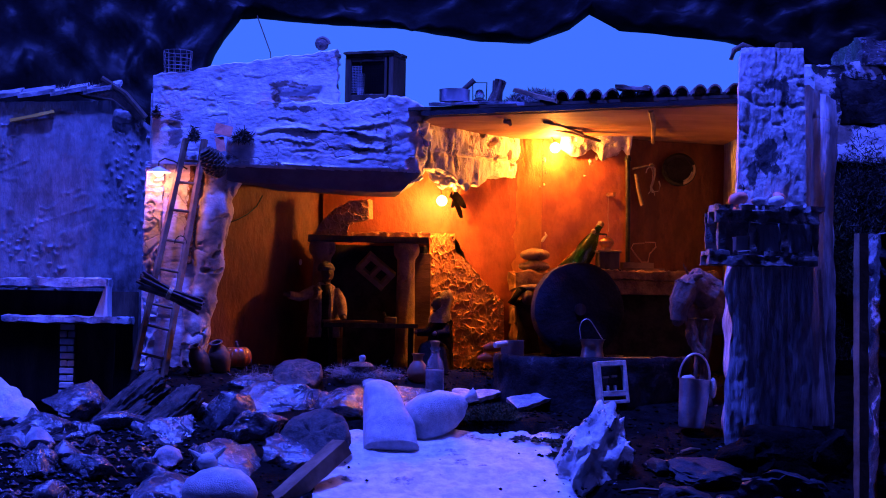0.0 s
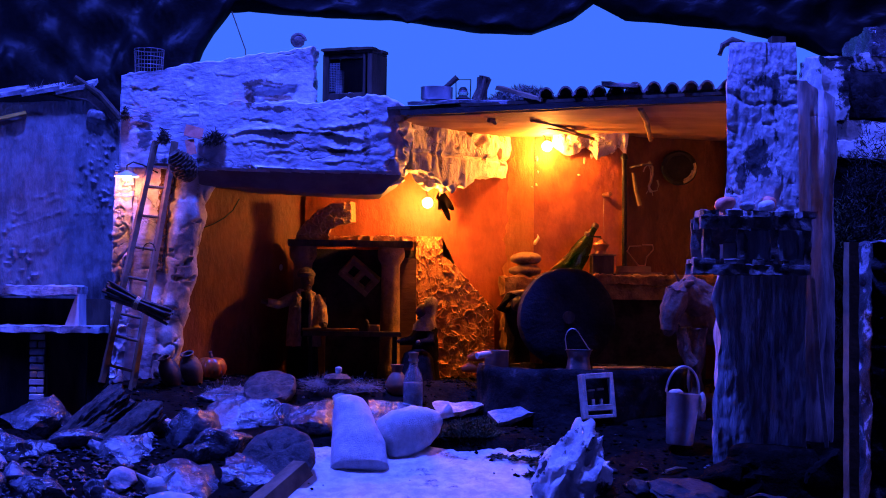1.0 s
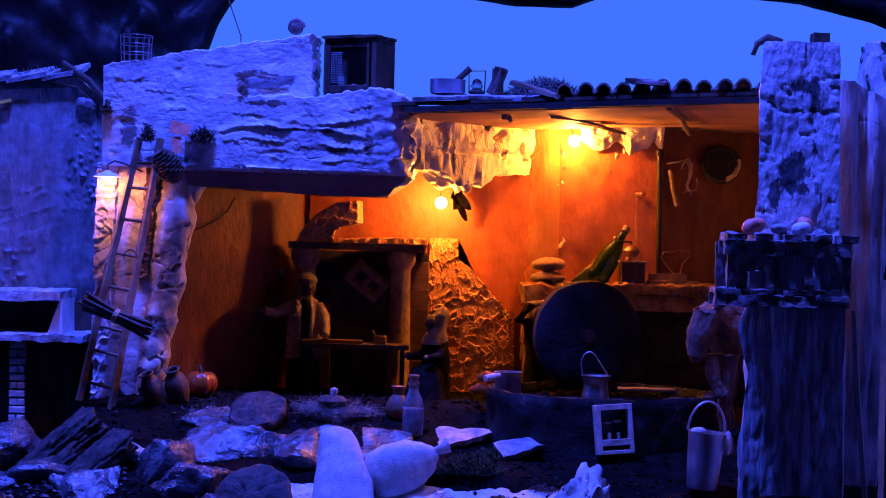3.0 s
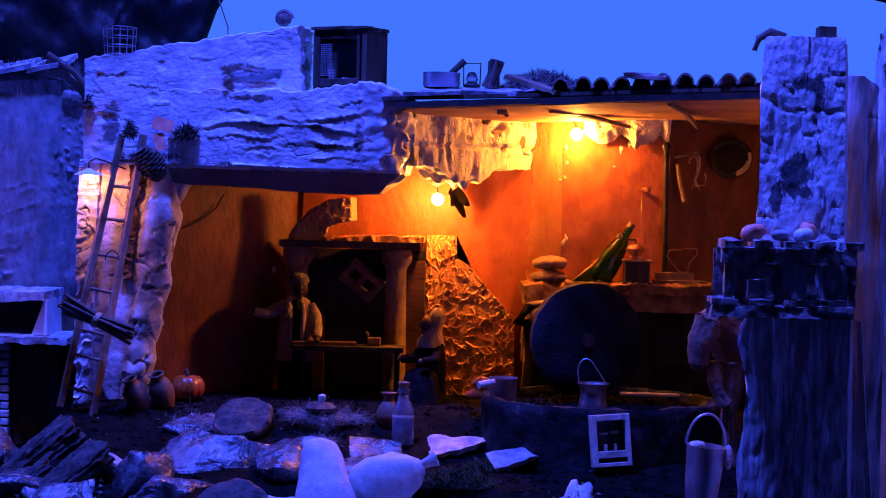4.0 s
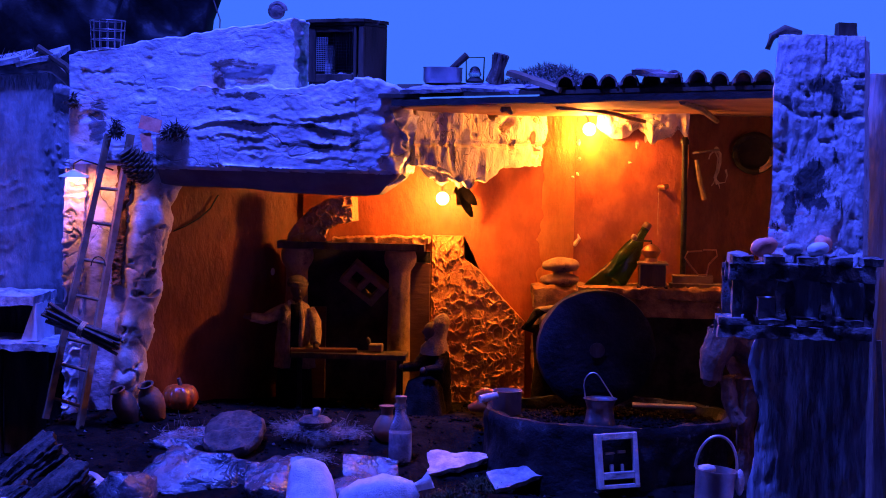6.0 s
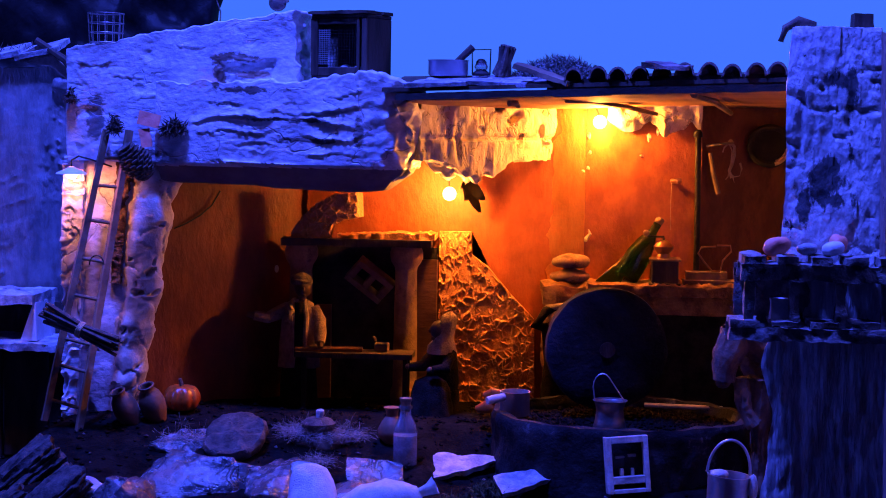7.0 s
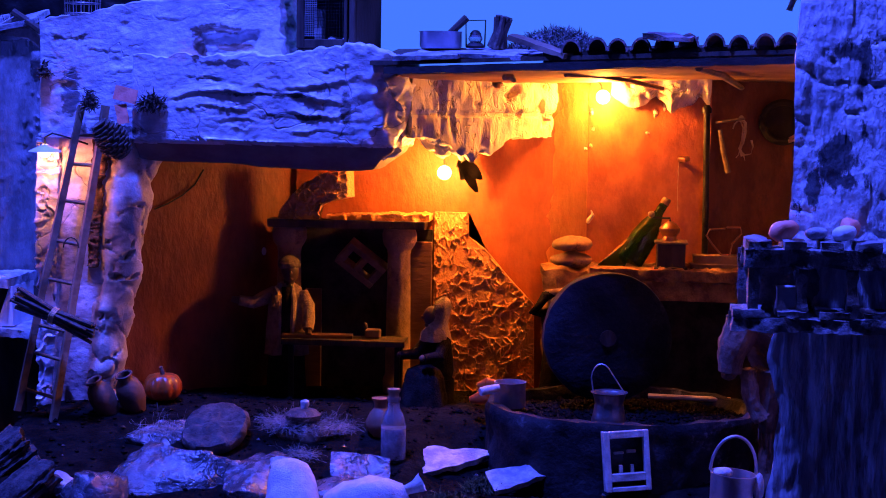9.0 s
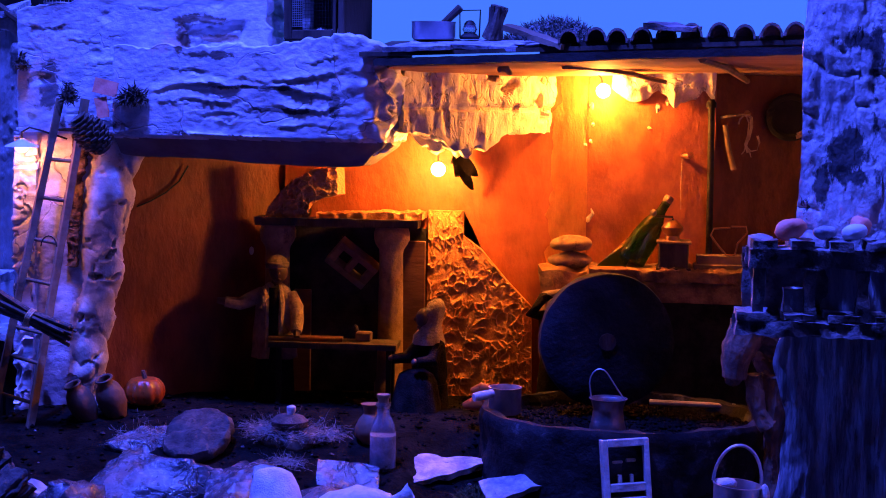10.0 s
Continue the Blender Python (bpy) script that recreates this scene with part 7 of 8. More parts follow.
def yard():
    # whitewashed slab platform with crumbs
    bm = bmesh.new()
    n = 90
    g = []
    for i in range(n + 1):
        row = []
        for j in range(n + 1):
            u, w = i / n, j / n
            x = -0.318 + 0.50 * u + 0.05 * (w - 0.5)
            y = -0.68 + 0.56 * w
            z = -0.118 + 0.32 * (y + 0.15) + 0.006 * fbm((x, y, 0), 14) + 0.003 * noise.noise(Vector((x, y, 0)) * 70)
            edge = min(u, 1 - u, w * 1.4, (1 - w)) * 11 + 0.6 * noise.noise(Vector((x * 11, y * 11, 2))) + 0.5 * noise.noise(Vector((x * 34, y * 34, 2)))
            row.append(bm.verts.new((x, y, z - 0.05 * max(0, 0.55 - edge))))
        g.append(row)
    for a, b in zip(g, g[1:]):
        for j in range(n):
            bm.faces.new((a[j], b[j], b[j + 1], a[j + 1]))
    tagged(finish("pavement", bm, WHITESLAB), "broad whitewashed stone platform strewn with crumbs of earth", "pavement", kind="structure")
    # sacks
    def sack(label, rows, m, seed):
        """A filled pillow: rows of height, sideways shift, half width, half depth; then an open ear at the top."""
        t = thing("sack", m.translation, label, "sack", "sacks in the yard")
        bm = bmesh.new()
        seg, rings = 40, []
        full = []
        for (z0, c0, w0, d0), (z1, c1, w1, d1) in zip(rows, rows[1:]):
            for i in range(5):
                k = i / 5
                full.append((z0 + (z1 - z0) * k, c0 + (c1 - c0) * k, w0 + (w1 - w0) * k, d0 + (d1 - d0) * k))
        full.append(rows[-1])
        for z, c, w, d in full:
            ring = []
            for i in range(seg):
                a = 2 * math.pi * i / seg
                u, q = math.cos(a), math.sin(a)
                ring.append(bm.verts.new((c + w * math.copysign(abs(u) ** 0.75, u), d * math.copysign(abs(q) ** 0.75, q), z)))
            rings.append(ring)
        for a, b in zip(rings, rings[1:]):
            for i in range(seg):
                bm.faces.new((a[i], a[(i + 1) % seg], b[(i + 1) % seg], b[i]))
        bm.faces.new(rings[0][::-1])
        bm.faces.new(rings[-1])
        wobble(bm, 0.0035, 22, seed=seed, octaves=2)
        crumple(bm, 0.0012, 45, (1, 1, 0.4), seed=seed)
        wobble(bm, 0.0006, 220, seed=seed)
        bmesh.ops.transform(bm, matrix=m, verts=bm.verts)
        part("body", bm, SACKCLOTH, t)
        z, c, w, d = rows[-1]
        bm = bmesh.new()
        if z > 0.15:
            lathe(bm, [(w * 0.9, -0.008), (w * 0.75, 0.001), (w * 0.9, 0.005), (w * 0.55, 0.004)], (c - w * 0.5, 0, z), 20, 1, 0.7)
            wobble(bm, 0.006, 60, seed=seed + 3)
        else:
            lathe(bm, [(w * 0.75, -0.006), (w * 0.62, 0.003), (w * 0.95, 0.014), (w * 1.25, 0.026), (w * 0.5, 0.016)], (c - w * 0.15, 0, z), 20, 1, 0.55)
            wobble(bm, 0.005, 80, seed=seed + 3)
        bmesh.ops.transform(bm, matrix=m, verts=bm.verts)
        part("mouth", bm, SACKCLOTH, t, "gathered sack mouth")
        return t
    sack("plump white cloth sack standing on the stone platform", [(0.0, 0.0, 0.046, 0.022), (0.006, 0.0, 0.051, 0.030), (0.05, -0.003, 0.047, 0.036), (0.095, -0.008, 0.038, 0.033), (0.130, -0.013, 0.032, 0.026), (0.150, -0.018, 0.026, 0.018), (0.158, -0.022, 0.017, 0.012)], pose(-0.148, -0.232, -0.153, -40, 0, 3), 2.0)
    sack("plump white cloth sack lying on the stone platform", [(0.0, 0.0, 0.030, 0.022), (0.010, 0.0, 0.038, 0.032), (0.04, 0.0, 0.042, 0.036), (0.075, 0.002, 0.038, 0.033), (0.098, 0.003, 0.025, 0.024), (0.112, 0.003, 0.011, 0.013)], pose(-0.108, -0.165, -0.107, 4, 64, 12), 5.0)
    # big rocks, from the pillar to the platform
    for k, (at, sz, rz, rx, ry, amp) in enumerate((
        ((-0.405, 0.07, -0.042), (0.042, 0.03, 0.016), 10, 0, 4, 0.2),
        ((-0.325, -0.04, -0.082), (0.078, 0.05, 0.040), 8, 24, -10, 0.3),
        ((-0.235, -0.075, -0.088), (0.045, 0.042, 0.046), -20, 0, 20, 0.3),
        ((-0.395, -0.20, -0.125), (0.060, 0.04, 0.042), 30, 20, -22, 0.3),
        ((-0.455, -0.12, -0.10), (0.040, 0.05, 0.045), -30, 20, 35, 0.35),
        ((-0.335, -0.30, -0.175), (0.052, 0.045, 0.040), 20, 10, 25, 0.3),
        ((-0.43, -0.33, -0.18), (0.055, 0.05, 0.035), 60, 10, -12, 0.3),
        ((-0.545, -0.21, -0.14), (0.045, 0.04, 0.03), 10, 20, -18, 0.3),
        ((-0.63, -0.14, -0.11), (0.05, 0.04, 0.03), 40, 0, 12, 0.3),
        ((-0.105, -0.09, -0.082), (0.055, 0.035, 0.022), 0, 8, -4, 0.25),
        ((-0.72, -0.05, -0.075), (0.05, 0.05, 0.03), 20, 10, 10, 0.3),
        ((-0.80, -0.2, -0.13), (0.06, 0.05, 0.035), -20, 0, -12, 0.3),
        ((-0.68, -0.34, -0.185), (0.07, 0.05, 0.03), 12, 0, 6, 0.3),
        ((-0.53, -0.47, -0.22), (0.06, 0.05, 0.035), 55, 0, -8, 0.3),
        ((0.42, -0.36, -0.175), (0.07, 0.05, 0.025), 20, 0, 10, 0.3),
        ((0.33, -0.48, -0.21), (0.05, 0.04, 0.03), -30, 0, 10, 0.3),
        ((0.53, -0.45, -0.20), (0.06, 0.05, 0.028), 10, 0, 10, 0.3))):
        rock(at, sz, rz, rx, ry, seed=k * 1.37 + 0.4, amp=amp, material=DARKROCK if k > 13 else ROCK)
    rnd = random.Random(77)
    for k in range(40):
        x, y = rnd.uniform(-1.0, -0.42), rnd.uniform(-0.62, -0.08)
        w = rnd.uniform(0.014, 0.034)
        rock((x, y, ground_z(x, y) + w * 0.25), (w, w * rnd.uniform(0.6, 1), w * rnd.uniform(0.45, 0.8)), rnd.uniform(0, 180), rnd.uniform(-15, 15), rnd.uniform(-15, 15), seed=30 + k * 0.77, sub=3, material=SLATE if k % 3 == 0 else ROCK, name="stone", label="small pale broken stone on the earth" if k % 3 == 0 else "small dark broken stone on the earth", group="small stones in the yard")
    for k in range(12):
        x, y = rnd.uniform(0.24, 0.6), rnd.uniform(-0.6, -0.25)
        w = rnd.uniform(0.01, 0.022)
        rock((x, y, ground_z(x, y) + w * 0.2), (w, w * rnd.uniform(0.6, 1), w * rnd.uniform(0.4, 0.7)), rnd.uniform(0, 180), 0, rnd.uniform(-15, 15), seed=60 + k * 0.77, sub=3, material=DARKROCK, name="stone", label="small dark broken stone on the earth", group="small stones in the yard")
    # round weathered discs
    for at, r, rx, ry in (((-0.318, 0.050, -0.026), 0.050, 34, -8), ((-0.292, -0.27, -0.129), 0.066, 46, -24)):
        bm = bmesh.new()
        lathe(bm, [(r * 0.9, -0.010)] + [(r, -0.004), (r, 0.004)] + [(r * (0.94 - 0.085 * i), 0.009 + 0.0006 * i) for i in range(11)], (0, 0, 0), 72)
        for v in bm.verts:
            a, q = math.atan2(v.co.y, v.co.x), v.co.xy.length / r
            v.co.z -= 0.0028 * max(0, noise.noise(Vector((4.5 * math.cos(a), 4.5 * math.sin(a), 2))) * 2.2 - 0.2) * q + 0.0004 * math.sin(q * 40 + 3 * noise.noise(v.co * 30)) * (v.co.z > 0.008)
            v.co.x *= 1 + 0.06 * noise.noise(Vector((2 * math.cos(a), 2 * math.sin(a), r)))
            v.co.y *= 1 + 0.06 * noise.noise(Vector((2 * math.cos(a), 2 * math.sin(a), r + 4)))
        wobble(bm, 0.004, 34, seed=r * 60)
        crumple(bm, 0.0022, 70, seed=r * 30)
        bmesh.ops.transform(bm, matrix=pose(*at, rx, ry, 0), verts=bm.verts)
        solo("log_slice", bm, LOGEND, "cracked round slice of log leaning among the rocks", "log", "log slices in the yard")
    bm = bmesh.new()
    ball(bm, (0, 0, 0), 1.0, 5)
    for v in bm.verts:
        p = v.co.copy()
        r = 1 + 0.5 * (0.4 - abs(noise.noise(p * 1.5 + Vector((2, 5, 1)))) * 1.6) + 0.15 * (0.4 - abs(noise.noise(p * 3.0 + Vector((1, 0, 7)))) * 1.6) + 0.05 * (0.4 - abs(noise.noise(p * 8)) * 1.6)
        r -= 0.55 * max(0, noise.noise(p * 1.3 + Vector((4, 4, 0))) - 0.1)
        top = max(0, p.z)
        v.co = 1.12 * Vector((p.x * 0.058 * (1 - 0.45 * top) + 0.022 * top, p.y * 0.045, p.z * 0.085)) * r
    wobble(bm, 0.003, 70)
    bmesh.ops.transform(bm, matrix=pose(0.205, -0.335, -0.158, 0, 0, 20), verts=bm.verts)
    solo("white_rock", bm, CHALKROCK, "jagged whitewashed rock at the platform's edge", "rock")
    rock((-0.905, 0.0, -0.105), (0.078, 0.04, 0.062), 0, 0, 28, 6.1, WHITESLAB, name="white_boulder", label="smooth whitewashed boulder by the shed", sub=4, amp=0.12, group="")
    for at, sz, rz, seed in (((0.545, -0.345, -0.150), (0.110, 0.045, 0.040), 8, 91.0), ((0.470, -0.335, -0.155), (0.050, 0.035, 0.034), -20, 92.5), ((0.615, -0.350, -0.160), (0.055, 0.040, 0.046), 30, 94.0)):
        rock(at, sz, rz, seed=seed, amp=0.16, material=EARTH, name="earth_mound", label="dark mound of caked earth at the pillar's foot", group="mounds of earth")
    # slate boards
    slab((0.032, 0.055, -0.060), (0.125, 0.085, 0.008), 18, -6, 16, 1, point=0.8)
    slab((0.172, -0.020, -0.058), (0.15, 0.052, 0.009), 22, -12, 16, 2, SLATE, "pointed pale slate slab leaning by the vat", 0.95)
    slab((-0.088, -0.025, -0.062), (0.085, 0.05, 0.012), 34, 4, 8, 4, ROCK, "dark slab of stone by the sacks")
    # squared timber sticking up
    bm = bmesh.new()
    gbox(bm, (-0.017, -0.014, 0), (0.017, 0.014, 0.20), 0.011)
    wobble(bm, 0.0015, 40)
    d = Vector((-0.236, -0.36, -0.124)) - Vector((-0.378, -0.47, -0.241))
    bmesh.ops.transform(bm, matrix=Matrix.Translation((-0.378, -0.47, -0.241)) @ d.to_track_quat("Z", "Y").to_matrix().to_4x4(), verts=bm.verts)
    solo("squared_timber", bm, OLDWOOD, "squared grey timber lying aslant on the rocks", "timber")
    # rough split logs
    bark_log((-0.715, -0.10, -0.155), (-0.588, -0.02, -0.040), 0.036, "dark furrowed split log leaning by the ladder", 1.0)
    bark_log((-0.640, -0.22, -0.175), (-0.520, -0.115, -0.060), 0.034, "dark furrowed split log lying on the rocks", 6.0)
    bark_log((-0.700, -0.20, -0.165), (-0.600, -0.13, -0.085), 0.022, "thin dark split log between the rocks", 11.0)
    # nest with a dark pot
    bm = bmesh.new()
    ball(bm, (-0.184, 0.088, -0.034), (0.058, 0.034, 0.020), 4)
    wobble(bm, 0.010, 26, seed=2)
    solo("fibre_cushion", bm, DULLSTRAW, "dark matted cushion of dry fibres on the earth", "nest")
    tuft("straw_nest", (-0.184, 0.088, -0.028), (0.056, 0.034, 0.020), 2200, "dark matted nest of dry fibres on the earth", "straw", DULLSTRAW, 5, 0.016, 0.0005, True)
    for k, (x, y, z, sx, sy, sz, n, step) in enumerate(((-0.186, 0.074, -0.024, 0.056, 0.026, 0.012, 430, 0.034), (-0.230, 0.070, -0.020, 0.018, 0.014, 0.014, 260, 0.026), (-0.140, 0.074, -0.024, 0.026, 0.016, 0.008, 200, 0.030), (-0.178, 0.0, -0.052, 0.022, 0.014, 0.010, 160, 0.026), (-0.392, 0.056, -0.034, 0.046, 0.018, 0.006, 260, 0.034))):
        wool("wool_tuft", (x, y, z), (sx, sy, sz), n, step, "fluffy pale fibres over the nest" if k < 4 else "pale fibres caught on a dark stone", 15 + k)
    bm = bmesh.new()
    lathe(bm, [(0.016, 0.0), (0.026, 0.008), (0.027, 0.015), (0.020, 0.022), (0.008, 0.024)], (-0.190, 0.078, -0.020), 24)
    wobble(bm, 0.001, 60)
    t = thing("clay_flask", (-0.190, 0.078, -0.020), "squat dark clay flask with a pale knob in the fibre nest", "flask")
    part("body", bm, LOGEND, t)
    bm = bmesh.new()
    lathe(bm, [(0.005, 0.020), (0.0050, 0.025), (0.0068, 0.030), (0.006, 0.035), (0.002, 0.037)], (-0.188, 0.078, -0.020), 16)
    wobble(bm, 0.002, 70)
    part("knob", bm, SLATE, t, "pale lumpy knob")
    # vase and bottle
    bm = bmesh.new()
    lathe(bm, [(0.012, 0.0), (0.021, 0.012), (0.0225, 0.022), (0.016, 0.036), (0.009, 0.044), (0.010, 0.052), (0.0135, 0.058), (0.011, 0.058)], (-0.074, 0.088, ground_z(-0.074, 0.088) - 0.002), 26)
    solo("clay_vase", bm, CLAY, "small round clay vase on the earth", "vase")
    z = ground_z(-0.046, 0.022) - 0.002
    t = thing("small_bottle", (-0.046, 0.022, z), "small glass bottle with a pale filling on the earth", "bottle")
    bm = bmesh.new()
    lathe(bm, [(0.017, 0.0), (0.0185, 0.003), (0.0185, 0.052), (0.015, 0.066), (0.009, 0.078), (0.0085, 0.088), (0.0105, 0.090), (0.0105, 0.094), (0.007, 0.094)], (-0.046, 0.022, z), 26)
    part("glass", bm, CLEARGLASS, t)
    bm = bmesh.new()
    lathe(bm, [(0.0155, 0.003), (0.0165, 0.006), (0.0165, 0.048), (0.002, 0.050)], (-0.046, 0.022, z), 24)
    part("filling", bm, SLATE, t, "grey-blue filling")
    bm = bmesh.new()
    lathe(bm, [(0.0075, 0.086), (0.008, 0.10), (0.0095, 0.102), (0.0095, 0.106), (0.002, 0.107)], (-0.046, 0.022, z), 16)
    part("stopper", bm, OLDWOOD, t, "brown stopper")
    # jugs and pumpkin at the pillar's foot
    for x, y, s, a in ((-0.503, 0.140, 0.92, -20), (-0.466, 0.158, 0.97, -14)):
        z = ground_z(x, y) - 0.010
        t = thing("clay_jug", (x, y, z), "slim clay jug leaning at the pillar's foot", "jug", "jugs at the pillar")
        m = Matrix.Translation((x, y, z)) @ Matrix.Rotation(radians(a), 4, "Y") @ Matrix.Rotation(radians(20), 4, "X") @ Matrix.Scale(s, 4)
        bm = bmesh.new()
        lathe(bm, [(0.006, -0.006), (0.015, 0.008), (0.0215, 0.028), (0.0225, 0.045), (0.0185, 0.060), (0.0125, 0.068), (0.0115, 0.072), (0.0135, 0.076), (0.0105, 0.076), (0.009, 0.068), (0.0135, 0.05), (0.004, 0.03)], (0, 0, 0), 26, m=m)
        part("body", bm, CLAY, t)
        bm = bmesh.new()
        tube(bm, [m @ Vector((0.013 * math.cos(q), 0.013 * math.sin(q), 0.0755)) for q in [2 * math.pi * k / 16 for k in range(17)]], 0.0018, 6)
        part("rim", bm, CLAY, t)
    t = thing("pumpkin", (-0.440, 0.205, ground_z(-0.440, 0.205)), "small ribbed orange pumpkin on the floor", "pumpkin")
    bm = bmesh.new()
    ball(bm, (0, 0, 0), 1, 4)
    for v in bm.verts:
        a = math.atan2(v.co.y, v.co.x)
        k = 1 - 0.13 * abs(math.cos(a * 4.5)) ** 6
        dip = 1 - 0.25 * max(0, abs(v.co.z) - 0.75) / 0.25
        v.co = Vector((v.co.x * 0.031 * k - 0.440, v.co.y * 0.031 * k + 0.205, v.co.z * 0.026 * dip + ground_z(-0.440, 0.205) + 0.024))
    part("fruit", bm, PUMPKIN, t)
    bm = bmesh.new()
    tube(bm, [(-0.440, 0.205, ground_z(-0.440, 0.205) + 0.044), (-0.443, 0.203, ground_z(-0.440, 0.205) + 0.056)], [0.004, 0.003], 7)
    part("stem", bm, TWIG, t)
    # white sheep-like figurine lying low in front
    bm = bmesh.new()
    x, y, z = -0.452, -0.50, -0.222
    ball(bm, (x, y, z + 0.022), (0.062, 0.045, 0.042), 3)
    ball(bm, (x - 0.022, y + 0.01, z + 0.072), (0.018, 0.018, 0.016), 2)
    tube(bm, [(x - 0.034, y + 0.01, z + 0.078), (x - 0.052, y + 0.006, z + 0.092)], [0.006, 0.002], 8)
    tube(bm, [(x - 0.010, y + 0.01, z + 0.078), (x + 0.008, y + 0.006, z + 0.096)], [0.006, 0.002], 8)
    wobble(bm, 0.003, 40)
    solo("lamb_figurine", bm, SACKCLOTH, "plain white clay lamb figurine lying on the earth", "figurine")


def soil_clumps():
    """Dark soil and dry needles heaped over the platform's far corner."""
    rnd = random.Random(52)
    for k in range(16):
        x, y = rnd.uniform(0.08, 0.21), rnd.uniform(-0.30, -0.12)
        if x < 0.13 and y < -0.2:
            continue
        z = -0.118 + 0.32 * (y + 0.15)
        tuft("soil_clump", (x, y, z + 0.002), (rnd.uniform(0.012, 0.028), rnd.uniform(0.010, 0.02), 0.008), 260, "dark clump of soil and dry needles on the stone platform", "soil", TWIG if k % 3 else MOSS, 70 + k, 0.010, 0.0006, False, True)


def crumbs():
    """Loose earth crumbs, chips and twigs strewn over the yard."""
    rnd = random.Random(21)
    for name, n, rmin, rmax, material, label in (("earth_crumbs", 3800, 0.0015, 0.006, EARTH, "loose crumbs of dark earth over the yard"), ("stone_chips", 420, 0.0015, 0.005, ROCK, "pale stone chips strewn over the dark earth"), ("gravel_patch", 2600, 0.002, 0.008, ROCK, "coarse grey gravel before the shed")):
        vs, fs = [], []
        for _ in range(n):
            x, y = rnd.uniform(-1.0, 0.72), rnd.uniform(-0.62, 0.36)
            if name == "gravel_patch":
                x, y = -1.05 + 0.55 * rnd.random() ** 1.3, rnd.uniform(-0.62, -0.1)
            if name == "stone_chips" and y > 0.1:
                continue
            z = ground_z(x, y)
            if -0.28 < x < 0.18 and -0.64 < y < -0.15:
                if rnd.random() < 0.93 - 0.75 * max(0, (x - 0.02) / 0.18) or name != "earth_crumbs":
                    continue
                z = max(z, -0.118 + 0.32 * (y + 0.15))
            r = rnd.uniform(rmin, rmax)
            k = len(vs)
            for s in ((1, 0, 0), (-1, 0.2, 0.1), (0.1, 1, 0), (0, -1, 0.2), (0, 0.1, 1), (0.2, 0, -1)):
                vs.append((x + s[0] * r * rnd.uniform(0.6, 1.3), y + s[1] * r * rnd.uniform(0.6, 1.3), z + s[2] * r * rnd.uniform(0.5, 0.9) + r * 0.3))
            for f in ((0, 2, 4), (2, 1, 4), (1, 3, 4), (3, 0, 4), (2, 0, 5), (1, 2, 5), (3, 1, 5), (0, 3, 5)):
                fs.append(tuple(k + i for i in f))
        me = bpy.data.meshes.new(name)
        me.from_pydata(vs, [], fs)
        me.materials.append(material)
        tagged(new(name, me), label, "gravel", kind="stuff")
    for k, (x, y, a, ln, r) in enumerate(((0.34, -0.33, 8, 0.08, 0.004), (0.27, -0.44, -14, 0.07, 0.003), (0.40, -0.27, 32, 0.05, 0.003), (0.47, -0.40, -5, 0.09, 0.004), (0.50, -0.55, 20, 0.08, 0.005), (0.36, -0.55, 4, 0.06, 0.004))):
        z = ground_z(x, y) + r
        bm = bmesh.new()
        d = Vector((math.cos(radians(a)), math.sin(radians(a)), 0.05)) * ln / 2
        c = Vector((x, y, z + 0.002))
        tube(bm, [c - d, c + Vector((0, 0, 0.003)), c + d], [r, r * 1.1, r * 0.7], 7)
        solo("fallen_stick", bm, OLDWOOD, "short weathered stick lying on the dark earth", "stick", "sticks in the yard")


mill()
frame_box()
bucket()
ox_figurine()
yard()
soil_clumps()
crumbs()
tuft("moss_cushion", (0.05, -0.115, -0.098), (0.055, 0.035, 0.028), 2200, "dark green moss cushion beside the sack", "moss", MOSS, 7, 0.014)
tuft("moss_cushion", (0.10, -0.02, -0.085), (0.04, 0.04, 0.01), 1000, "dark green moss at the vat's foot", "moss", MOSS, 8, 0.014)


